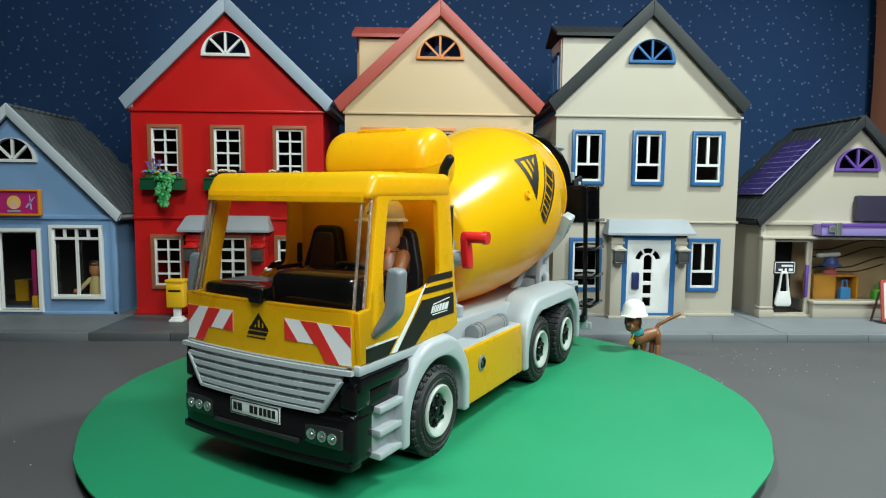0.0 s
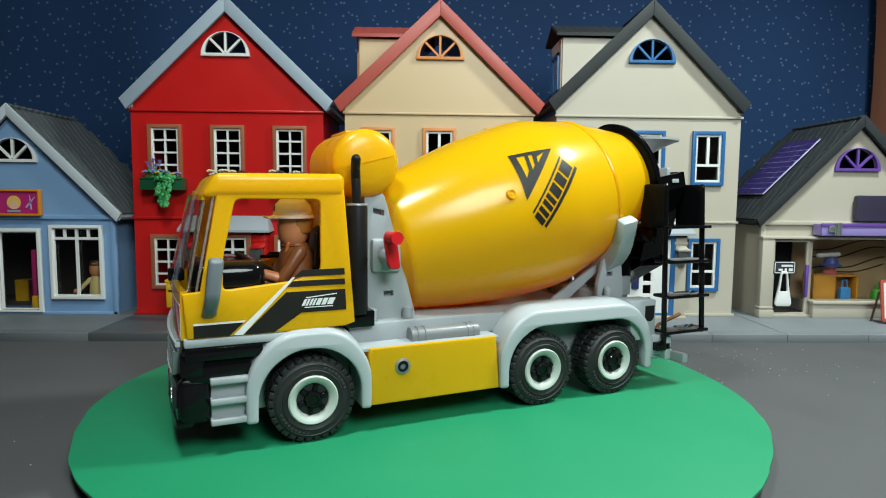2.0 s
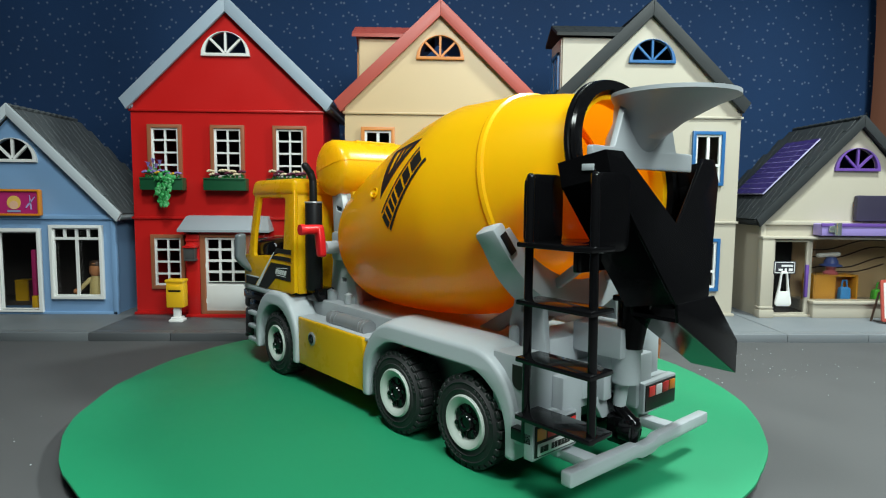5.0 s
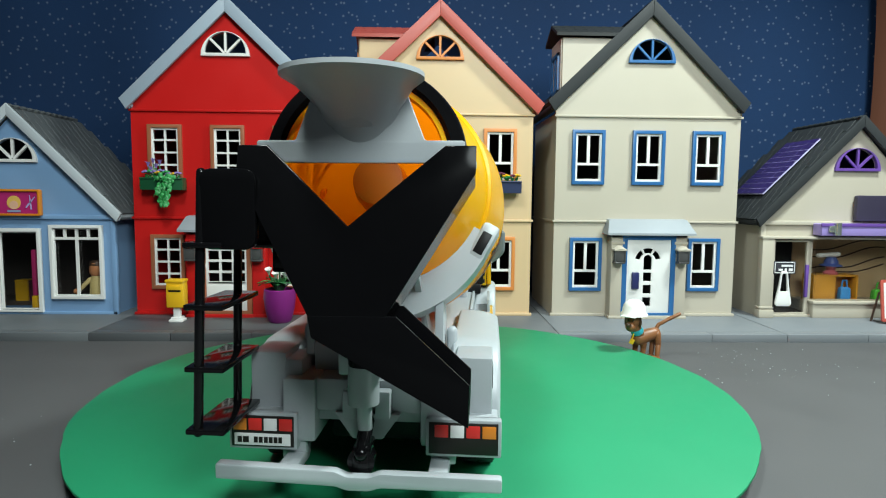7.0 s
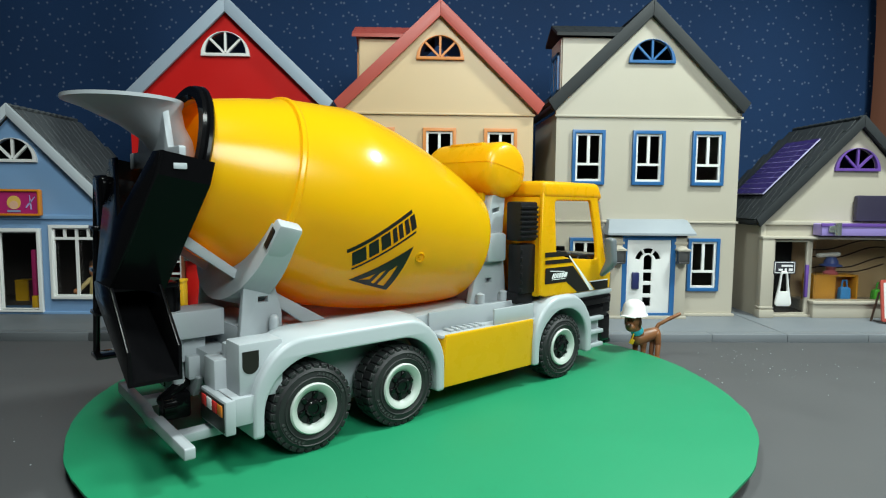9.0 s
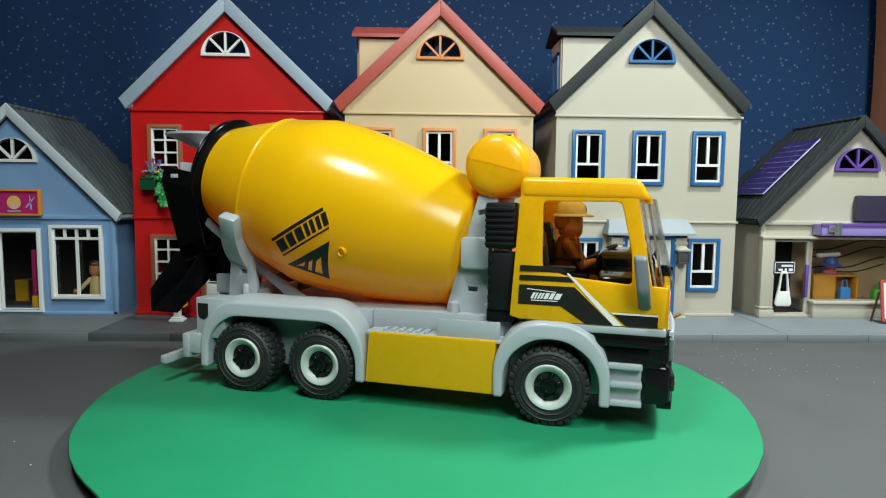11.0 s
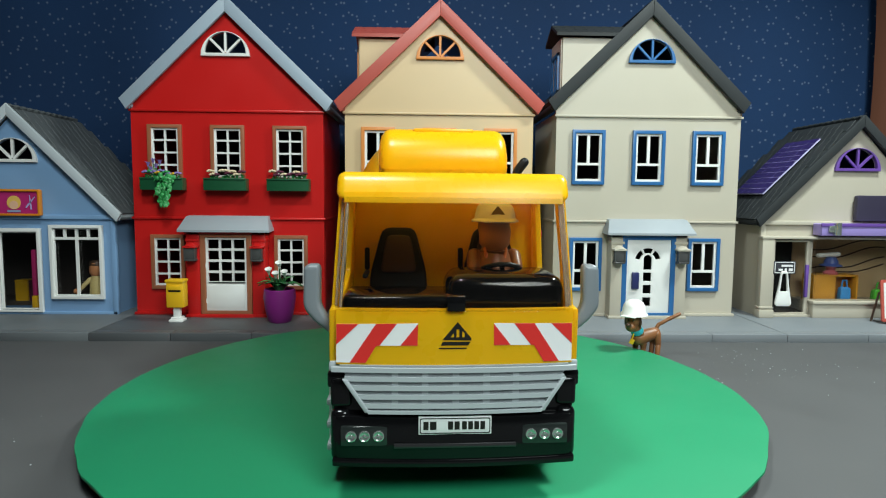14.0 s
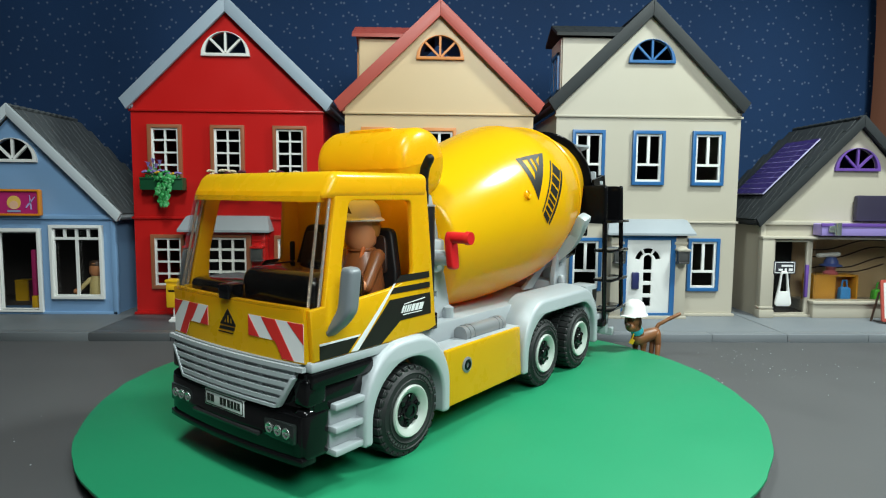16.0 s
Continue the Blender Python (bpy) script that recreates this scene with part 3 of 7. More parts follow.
def arch_door(h):
    """White door with a fan light and a column of small lights, in a blue frame."""
    fr = part("door", plate([rect(-0.0385, 0.004, 0.0385, 0.119), rect(-0.0315, 0.008, 0.0315, 0.1135)], 0.004, at(0, -0.0165, 0) @ FRONT, 0.0005), BLUE_TRIM, h, "blue door frame round a white door")
    holes = []
    zc = 0.083
    for a0 in (10, 67, 124):
        a1 = a0 + 46
        holes.append(arc(-0.001, zc, 0.0185, a0, a1, 6) + arc(-0.001, zc, 0.0115, a1, a0, 6))
    holes.append(arc(-0.001, 0.086, 0.0058, 0, 180, 10) + [(-0.0068, 0.0705), (0.0048, 0.0705)])
    for z in (0.054, 0.036, 0.018):
        holes.append(rect(-0.0068, z, 0.0048, z + 0.0125))
    leaf = part("door_leaf", plate([rect(-0.0315, 0.008, 0.0315, 0.1135)] + holes, 0.003, at(0, -0.0155, 0) @ FRONT, 0.0003), WHITE, fr, "white door leaf with small arched lights")
    bm = bmesh.new()
    box(bm, -0.024, -0.0135, -0.0225, -0.0175, 0.043, 0.067, 0.0015)
    part("letter_flap", bm, material("dark_blue_plastic", (0.02, 0.025, 0.10), 0.3), leaf)


red = town_house("red_house", -0.2772, RED_WALL, BLUE_GREY_TRIM, BROWN_TRIM, BLUE_GREY_TRIM, "grid", "red plastic toy house with grey roof and brown window trim", False, roof=(0.002, 0.1345), door=True)
canopy_porch(red, 0.0, RED_WALL)
grid_door(red)
cream = town_house("cream_house", 0.0202, CREAM_WALL, RED_ROOF, ORANGE_TRIM, RED_ROOF, "tee", "cream plastic toy house with terracotta roof and orange trim", True)
canopy_porch(cream, 0.0, CREAM_WALL)
white_h = town_house("white_house", 0.3205, WHITE_WALL, DARK_ROOF, BLUE_TRIM, DARK_ROOF, "tee", "off-white plastic toy house with slate roof and blue trim", True, 0.007, roof=(-0.003, 0.1325), door=True, rise=0.0055)
canopy_porch(white_h, 0.0, WHITE_WALL)
arch_door(white_h)
for cx, mat in ((-0.2772, RED_WALL), (0.3205, WHITE_WALL)):
    for s in (-1, 1):
        lantern(None, cx + s * 0.0455, 0.1005, mat)


def shop(name, cx, wall, roof_mat, edge_mat, label, holes, arch_mat, half=0.1335, depth=0.148, ridge=0.280, eave=0.1385):
    h = thing(name, label, "toy shop", at(cx, FACADE_Y, PAVE_Z))
    part("front_wall", plate([rect(-half, 0.0, half, eave)] + holes, 0.004, at(0, 0.004, 0) @ FRONT), wall, h)
    fan = fan_window(h, 0.0, 0.2145, arch_mat)
    part("gable", plate([[(-half - 0.001, eave), (half + 0.001, eave), (0.0, ridge)], fan], 0.0045, at(0, 0.004, 0) @ FRONT), wall, h)
    bm = bmesh.new()
    box(bm, -half - 0.0025, half + 0.0025, -0.004, 0.003, eave - 0.003, eave + 0.003, 0.0008)
    for s in (-1, 1):
        box(bm, s * half - 0.0035, s * half + 0.0035, -0.003, 0.004, 0.0, eave, 0.0008)
    box(bm, -half - 0.003, half + 0.003, -0.003, 0.003, 0.0, 0.004, 0.0006)
    part("moulding", bm, wall, h)
    for s in (-1, 1):
        bm = bmesh.new()
        x = s * (half - 0.002)
        box(bm, x - 0.002, x + 0.002, 0.0042, depth, 0.0, eave + 0.004)
        part("side_wall", bm, wall, h)
        roof_side(h, (0.0, ridge + 0.001), (s * 0.1405, 0.1405), -0.0085, depth + 0.008, roof_mat, tiles=True, edge_mat=edge_mat)
    # back wall and floors take the shade-dark colour behind the panes
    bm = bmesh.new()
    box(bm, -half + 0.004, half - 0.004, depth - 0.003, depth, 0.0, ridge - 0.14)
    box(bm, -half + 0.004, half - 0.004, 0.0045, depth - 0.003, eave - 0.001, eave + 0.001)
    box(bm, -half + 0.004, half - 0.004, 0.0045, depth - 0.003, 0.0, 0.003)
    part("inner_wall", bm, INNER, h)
    bm = bmesh.new()
    rod(bm, (0, -0.007, ridge + 0.0105), (0, depth + 0.008, ridge + 0.0105), 0.0035, n=10)
    for k in range(11):
        ball(bm, (0, -0.004 + k * 0.0145, ridge + 0.0115), 0.0045, 0.007, 0.003, 6)
    part("ridge", bm, roof_mat, h)
    return h


blue = shop("blue_shop", -0.5735, BLUE_WALL, GREY_ROOF, PALE_TRIM, "light blue plastic toy shop with grey tiled roof", [rect(-0.028, 0.006, 0.0305, 0.120), rect(0.049, 0.025, 0.1165, 0.1245)], WHITE)
bags = shop("cream_shop", 0.628, WHITE_WALL, DARK_ROOF, DARK_ROOF, "off-white plastic toy shop with slate roof and purple trim", [rect(-0.1185, 0.005, -0.062, 0.1155), rect(-0.057, 0.026, 0.11, 0.116)], PURPLE)
paving()

# ---- truck ----
SEAT_BROWN = material("dark_brown_seat_plastic", (0.030, 0.014, 0.010), 0.45, grain=0.1)
TRUCK = thing("cement_mixer_truck", "yellow plastic toy cement mixer truck with grey chassis", "toy truck")
Y_OFF, DISC_Z = 0.0107, 0.0122


def wheel(x, s):
    """Tyre with lugs, white rim and black hub, axle along y."""
    m = Matrix.Translation((x, s * 0.0725, 0.0299)) @ Matrix.Rotation(radians(-90 * s), 4, "X")
    w = part("wheel", lathe(bmesh.new(), [(0.017, -0.020), (0.026, -0.020), (0.0286, -0.0175), (0.0290, -0.004), (0.0274, -0.0008), (0.0256, 0.0002), (0.0250, 0.0010), (0.0244, 0.0004), (0.0212, 0.0008), (0.0207, 0.0015), (0.0201, 0.0009), (0.0172, 0.0003), (0.0164, -0.002)], I4, 48), RUBBER, TRUCK, "black rubber tyre with lugs", m)
    bm = bmesh.new()
    for k in range(30):
        a = 2 * math.pi * k / 30
        for row, off in ((-0.0055, 0.0), (-0.0155, math.pi / 30)):
            r = Matrix.Rotation(a + off, 4, "Z")
            box(bm, 0.0280, 0.0299, -0.0025, 0.0025, row - 0.0045, row + 0.0045, 0.0004, r, 1)
        box(bm, 0.0262, 0.0289, -0.0021, 0.0021, -0.0028, -0.0004, 0.0004, Matrix.Rotation(a, 4, "Z"), 1)
    part("tread", bm, RUBBER, w)
    # raised moulded marks on the sidewall
    for first, count in ((20, 9), (196, 8)):
        bm = bmesh.new()
        for k in range(count):
            r = Matrix.Rotation(radians(first + 7.5 * k), 4, "Z")
            box(bm, 0.0219, 0.0238, -0.0008, 0.0008, 0.0, 0.0012, 0.0, r, 1)
            box(bm, 0.0219, 0.0225, -0.0008, 0.0014 if k % 3 else 0.0006, 0.0, 0.0012, 0.0, r, 1)
        part("sidewall_mark", bm, RUBBER_WORN, w, "raised marks moulded in the rubber")
    bm = bmesh.new()
    lathe(bm, [(0.0168, -0.006), (0.0173, 0.0012), (0.0164, 0.0022), (0.0150, 0.0019), (0.0138, 0.0010), (0.0120, -0.0002), (0.0114, -0.0010), (0.0108, -0.0032), (0.0, -0.0034)], I4, 40, False)
    part("rim", bm, RIM_WHITE, w, "off-white plastic rim")
    bm = bmesh.new()
    lathe(bm, [(0.0064, -0.004), (0.0062, -0.0002), (0.0050, 0.0016), (0.0034, 0.0018), (0.0030, 0.0008), (0.0, 0.0008)], I4, 20, False)
    for k in range(6):
        r = Matrix.Rotation(2 * math.pi * k / 6 + 0.3, 4, "Z")
        box(bm, 0.004, 0.0110, -0.0019, 0.0019, -0.004, -0.0006, 0.0007, r, 1)
        lathe(bm, [(0.0015, -0.003), (0.0015, 0.0004), (0.0, 0.0006)], r @ at(0.0090, 0, 0), 8, False)
    part("hub", bm, BLACK, w, "black hub with six spokes")


for x in (0.1176, -0.0704, -0.1438):
    for s in (1, -1):
        wheel(x, s)


def cab():
    body = thing_part("cab")
    # flanks with the side window cut out
    outer = [(0.1965, 0.0785), (0.1985, 0.1075), (0.1880, 0.1085), (0.1770, 0.168), (0.1765, 0.1740), (0.172, 0.1770), (0.097, 0.1770), (0.0932, 0.1740), (0.087, 0.0815), (0.094, 0.0795), (0.130, 0.0785)]
    hole = soft([(0.1655, 0.1675), (0.110, 0.1675), (0.1105, 0.1185), (0.130, 0.1125), (0.1745, 0.1085), (0.1735, 0.131)], 0.004)
    for s in (1, -1):
        me = plate([outer, hole], 0.004, FLANK, 0.0009, 2)
        bm = merged(me)
        for v in bm.verts:
            lean = max(0.0, v.co.z - 0.10) * 0.055
            v.co.y = s * (0.0662 + v.co.y - lean)
        if s < 0:
            bmesh.ops.reverse_faces(bm, faces=bm.faces)
        part("cab_side", bm, YELLOW, body)
    # lower front, bowed outwards a little
    def bow(me, front, amount=0.004, half=0.068):
        for v in me.vertices:
            v.co.x += front + 0.001 + amount * (1 - (v.co.y / half) ** 2) - max(0.0, v.co.z - 0.108) * 0.255
        return me
    low = grid_plate(-0.0662, 0.0662, 0.0775, 0.1085, 0.004)
    part("front_panel", bow(low, 0.1945), YELLOW, body)
    # windscreen surround: top band and corner posts
    top = grid_plate(-0.0625, 0.0625, 0.1665, 0.1725, 0.0045)
    part("windscreen_header", bow(top, 0.1945), YELLOW, body)
    bm = bmesh.new()
    # roof: a soft-edged slab
    box(bm, 0.0925, 0.1865, -0.0672, 0.0672, 0.1690, 0.1852, 0.0048, seg=5)
    for v in bm.verts:
        if v.co.x > 0.15:
            f = (v.co.x - 0.15) / 0.0365
            v.co.x -= (v.co.z - 0.1685) * 0.55 * f
            v.co.x += 0.0045 * (1 - (v.co.y / 0.065) ** 2) * f
            v.co.z -= 0.0015 * f * f
    # the roof is a thin moulding, open below
    below = [f for f in bm.faces if f.calc_center_median().z < 0.1695 and abs(f.normal.z) > 0.8]
    bmesh.ops.delete(bm, geom=below, context="FACES")
    part("cab_roof", bm, YELLOW, body)
    bm = bmesh.new()
    box(bm, 0.0885, 0.0925, -0.0655, 0.0655, 0.0795, 0.178, 0.0008)
    for v in bm.verts:
        v.co.x += (v.co.z - 0.0815) * 0.067 - 0.0005
    part("back_panel", bm, YELLOW, body)
    bm = bmesh.new()
    box(bm, 0.092, 0.196, -0.0655, 0.0655, 0.0775, 0.0805, 0.0005)
    part("cab_floor", bm, MATT_BLACK, body)
    # windscreen: one clear sheet that wraps round both corners
    bm = bmesh.new()
    n, rows = 40, 8
    sheets = []
    for off in (0.0, 0.0009):
        sheet = []
        for i in range(n + 1):
            a = math.pi * (i / n - 0.5)
            sy, cx = math.copysign(abs(math.sin(a)) ** 0.45, math.sin(a)), math.cos(a) ** 0.45
            col = []
            for j in range(rows + 1):
                f = j / rows
                col.append(bm.verts.new((0.1885 - 0.0115 * f + (0.0165 - 0.003 * f - off) * cx, (0.0672 - 0.0032 * f - off) * sy, 0.1075 + 0.0622 * f)))
            sheet.append(col)
        sheets.append(sheet)
    for sheet in sheets:
        for i in range(n):
            for j in range(rows):
                bm.faces.new((sheet[i][j], sheet[i][j + 1], sheet[i + 1][j + 1], sheet[i + 1][j]))
    a, b = sheets
    for i in range(n):
        for j in (0, rows):
            bm.faces.new((a[i][j], a[i + 1][j], b[i + 1][j], b[i][j]))
    part("windscreen", bm, CLEAR, body, "clear plastic windscreen that wraps round the corners")
    # added rods imitate the highlight lines where the windscreen turns the corner
    for s in (1, -1):
        for a, b in (((0.1900, 0.0668), (0.1785, 0.0636)), ((0.1950, 0.0640), (0.1835, 0.0608))):
            bm = bmesh.new()
            rod(bm, (a[0], s * a[1], 0.1088), (b[0], s * b[1], 0.1685), 0.0009, n=10, rounded=True)
            part("highlight_rod", bm, HIGHLIGHT_ROD, body)
    # dashboard
    bm = bmesh.new()
    box(bm, 0.150, 0.190, -0.064, 0.064, 0.094, 0.1140, 0.004, seg=3)
    box(bm, 0.146, 0.1935, -0.004, 0.0640, 0.100, 0.1262, 0.009, seg=4)
    box(bm, 0.195, 0.2062, -0.0055, 0.0050, 0.1075, 0.1165, 0.0015)
    part("dashboard", bm, BLACK, body, "black moulded dashboard with a hump before the wheel")
    bm = bmesh.new()
    m = Matrix.Translation((0.1500, 0.0325, 0.1225)) @ Matrix.Rotation(radians(-28), 4, "Y")
    ring = [(0.0135 + 0.0016 * math.cos(a), 0.0016 * math.sin(a)) for a in [2 * math.pi * k / 8 for k in range(9)]]
    lathe(bm, ring, m, 28, False)
    box(bm, -0.013, 0.013, -0.0012, 0.0012, -0.001, 0.001, 0, m)
    box(bm, -0.0012, 0.0012, -0.013, 0.013, -0.001, 0.001, 0, m)
    rod(bm, (0.1500, 0.0325, 0.1225), (0.158, 0.0325, 0.112), 0.002)
    part("steering_wheel", bm, MATT_BLACK, body)
    for y in (-0.0325, 0.0325):
        bm = bmesh.new()
        box(bm, 0.108, 0.140, y - 0.0185, y + 0.0185, 0.098, 0.106, 0.003)
        prof = soft([(y - 0.0205, 0.100), (y + 0.0205, 0.100), (y + 0.0195, 0.118), (y + 0.0155, 0.132), (y + 0.0115, 0.1480), (y - 0.0115, 0.1480), (y - 0.0155, 0.132), (y - 0.0195, 0.118)], 0.006)
        seat = merged(plate([prof], 0.007, at(0.104, 0, 0) @ NOSE, 0.002, 2))
        for v in seat.verts:
            v.co.x -= (v.co.z - 0.1) * 0.12
        me = bpy.data.meshes.new("s")
        seat.to_mesh(me)
        seat.free()
        bm.from_mesh(me)
        bpy.data.meshes.remove(me)
        box(bm, 0.112, 0.134, y - 0.012, y + 0.012, 0.080, 0.0985, 0.001)
        seat_ob = part("seat", bm, MATT_BLACK, body, "black plastic bucket seat")
        pad = soft([(y - 0.0125, 0.117), (y + 0.0125, 0.117), (y + 0.0100, 0.133), (y + 0.0080, 0.143), (y - 0.0080, 0.143), (y - 0.0100, 0.133)], 0.004)
        me = plate([pad], 0.0022, at(0.1105, 0, 0) @ NOSE, 0.0007, 2)
        for v in me.vertices:
            v.co.x -= (v.co.z - 0.1) * 0.12
        part("back_cushion", me, SEAT_BROWN, seat_ob, "dark brown back cushion")
        boxes("armrest", MATT_BLACK, seat_ob, (0.108, 0.134, y - 0.0235, y - 0.0200, 0.116, 0.1190), (0.108, 0.1115, y - 0.0235, y - 0.0200, 0.119, 0.1345), bevel=0.0012)
    return body


def thing_part(name):
    ob = new(name)
    ob.parent = TRUCK
    ob.empty_display_size = 0.01
    return ob


def grid_plate(y0, y1, z0, z1, t, n=14, rows=6):
    """An upright plate across the truck, divided so that it can be bowed."""
    bm = bmesh.new()
    layers = []
    for k in (0, 1):
        layers.append([[bm.verts.new((k * t, y0 + (y1 - y0) * i / n, z0 + (z1 - z0) * j / rows)) for j in range(rows + 1)] for i in range(n + 1)])
    a, b = layers
    for i in range(n):
        for j in range(rows):
            bm.faces.new((a[i][j], a[i][j + 1], a[i + 1][j + 1], a[i + 1][j]))
            bm.faces.new((b[i][j], b[i + 1][j], b[i + 1][j + 1], b[i][j + 1]))
    for i in range(n):
        bm.faces.new((a[i][0], a[i + 1][0], b[i + 1][0], b[i][0]))
        bm.faces.new((a[i][rows], b[i][rows], b[i + 1][rows], a[i + 1][rows]))
    for j in range(rows):
        bm.faces.new((a[0][j], b[0][j], b[0][j + 1], a[0][j + 1]))
        bm.faces.new((a[n][j], a[n][j + 1], b[n][j + 1], b[n][j]))
    me = bpy.data.meshes.new("plate")
    bm.to_mesh(me)
    bm.free()
    return me


cab()


def bow_x(y, amount=0.004, half=0.068):
    return 0.001 + amount * (1 - (y / half) ** 2)


GRILLE_GREY = material("grille_grey_plastic", (0.24, 0.262, 0.275), 0.4, grain=0.08)


def nose():
    # grille: side wings, slats and thin uprights
    g = part("grille", bowed_box(0.0515, 0.0775, 0.0485, 0.0640, 0.197, 0.0034), GRILLE_GREY, TRUCK, "silver-grey slatted radiator grille")
    for k in range(5):
        z = 0.0553 + k * 0.0050
        half = 0.0485 + 0.0125 * (z - 0.0515) / 0.0185 if z < 0.0705 else 0.0683
        part("slat", bowed_box(z - 0.0013, z + 0.0013, half, half, 0.1993, 0.0028), LIGHT_GREY, g)
    for y in (-0.0335, -0.017, 0.0, 0.017, 0.0335):
        x = 0.1994 + bow_x(y)
        bm = bmesh.new()
        box(bm, x, x + 0.0018, y - 0.0018, y + 0.0018, 0.053, 0.0765)
        part("grille_bar", bm, GREY, g)
    for s in (1, -1):
        side = [(s * 0.0470, 0.0515), (s * 0.0500, 0.0515), (s * 0.0625, 0.0700), (s * 0.0595, 0.0700)]
        me = plate([side], 0.0036, at(0.1990, 0, 0) @ NOSE, 0.0006)
        for v in me.vertices:
            v.co.x += bow_x(v.co.y, 0.0045, 0.0695)
        part("grille_edge", me, LIGHT_GREY, g)
    part("grille_edge", bowed_box(0.0510, 0.0528, 0.0480, 0.0490, 0.1993, 0.0034), LIGHT_GREY, g)
    # bumper
    part("bumper", bowed_box(0.0225, 0.0490, 0.0665, 0.0665, 0.1935, 0.008, 0.0015), BLACK, TRUCK, "black plastic front bumper")
    part("bumper_lip", bowed_box(0.0205, 0.0250, 0.0682, 0.0682, 0.1925, 0.0100, 0.001), BLACK, TRUCK)
    part("bumper_core", bowed_box(0.045, 0.0640, 0.0680, 0.0680, 0.190, 0.0065, 0.001), BLACK, TRUCK)
    for s in (1, -1):
        bm = bmesh.new()
        box(bm, 0.186, 0.2010, s * 0.0575, s * 0.0692, 0.0530, 0.0692, 0.0022, seg=3)
        part("corner_lamp", bm, BLACK, TRUCK, "glossy black corner lamp block")
        bm = bmesh.new()
        box(bm, 0.1832, 0.2022, s * 0.058, s * 0.0692, 0.0225, 0.0520, 0.0038, seg=4)
        box(bm, 0.157, 0.1960, s * 0.058, s * 0.0690, 0.0480, 0.0640, 0.002)
        part("bumper_side", bm, BLACK, TRUCK)
        bm = bmesh.new()
        xl = 0.2015 + bow_x(0.05)
        box(bm, xl - 0.002, xl + 0.0015, s * 0.037, s * 0.0635, 0.0325, 0.0440, 0.0012)
        lamp = part("headlight", bm, material("dark_lens", (0.016, 0.020, 0.019), 0.12, grain=0.1), TRUCK, "dark headlight strip with three chrome lenses")
        for k, y in enumerate((0.0425, 0.0502, 0.0575)):
            bm = bmesh.new()
            lathe(bm, [(0.0031, 0.0), (0.0031, 0.0012), (0.0026, 0.0013), (0.0018, 0.0007), (0.0010, 0.0006), (0.0006, 0.0012), (0.0, 0.0014)], Matrix.Translation((xl + 0.001, s * y, 0.0385)) @ Matrix.Rotation(radians(90), 4, "Y"), 16, False)
            part("lens", bm, CHROME, lamp)
        # steps
        bm = bmesh.new()
        box(bm, 0.1575, 0.1830, s * 0.052, s * 0.0675, 0.021, 0.0625, 0.001)
        block = part("step_block", bm, GREY, TRUCK, "grey cab steps")
        for z in (0.0210, 0.0345, 0.0480):
            bm = bmesh.new()
            box(bm, 0.1598, 0.1835, s * 0.060, s * 0.0735, z, z + 0.0040, 0.0009)
            part("step", bm, GREY, block)
        bm = bmesh.new()
        box(bm, 0.150, 0.1985, s * 0.058, s * 0.0712, 0.0635, 0.0725, 0.0015)
        part("sill_trim", bm, BLACK, TRUCK)
        bm = bmesh.new()
        box(bm, 0.130, 0.1985, s * 0.060, s * 0.0704, 0.0725, 0.0785, 0.0015)
        part("sill", bm, GREY, TRUCK, "grey sill strip under the cab")
    bm = bmesh.new()
    box(bm, 0.2026, 0.2080, -0.0341, 0.0341, 0.0318, 0.0342, 0.0006)
    part("bumper_slot", bm, material("gloss_black_trim", (0.02, 0.02, 0.021), 0.15), TRUCK)
    # number plate with plain bars
    bm = bmesh.new()
    box(bm, 0.2050, 0.2070, -0.0205, 0.0200, 0.0392, 0.0492, 0.0003)
    pl = part("number_plate", bm, STICKER_WHITE, TRUCK, "white number plate with dark bars")
    bm = bmesh.new()
    for y0, y1 in ((-0.0178, -0.0150), (-0.0142, -0.0106), (-0.0042, -0.0014), (-0.0006, 0.0022), (0.0036, 0.0062), (0.0070, 0.0096), (0.0104, 0.0130), (0.0138, 0.0164)):
        box(bm, 0.2069, 0.2072, y0, y1, 0.0420, 0.0466)
    part("plate_bar", bm, STICKER_BLACK, pl)
    rim = plate([rounded(-0.0198, 0.0398, 0.0193, 0.0486, 0.001), rounded(-0.0193, 0.0403, 0.0188, 0.0481, 0.001)], 0.0003, at(0.2069, 0, 0) @ NOSE)
    part("plate_border", rim, STICKER_BLACK, pl)


def bowed_box(z0, z1, half0, half1, x, thick, bevel=0.0, n=16):
    """A block across the nose, bowed forward, with its half width running from half0 below to half1 above."""
    bm = bmesh.new()
    rows = []
    for i in range(n + 1):
        f = -1 + 2 * i / n
        ring = []
        for dx, z, half in ((0, z0, half0), (thick, z0, half0), (thick, z1, half1), (0, z1, half1)):
            y = f * half
            ring.append(bm.verts.new((x + dx + bow_x(y, 0.0045, 0.0695), y, z)))
        rows.append(ring)
    for a, b in zip(rows, rows[1:]):
        for k in range(4):
            bm.faces.new((a[k], a[(k + 1) % 4], b[(k + 1) % 4], b[k]))
    bm.faces.new(rows[0])
    bm.faces.new(rows[-1])
    bmesh.ops.recalc_face_normals(bm, faces=bm.faces)
    if bevel:
        es = [e for e in bm.edges if len(e.link_faces) == 2 and e.calc_face_angle() > 0.8]
        bmesh.ops.bevel(bm, geom=es, offset=bevel, segments=2, profile=0.5, affect="EDGES", clamp_overlap=True)
    return bm


nose()


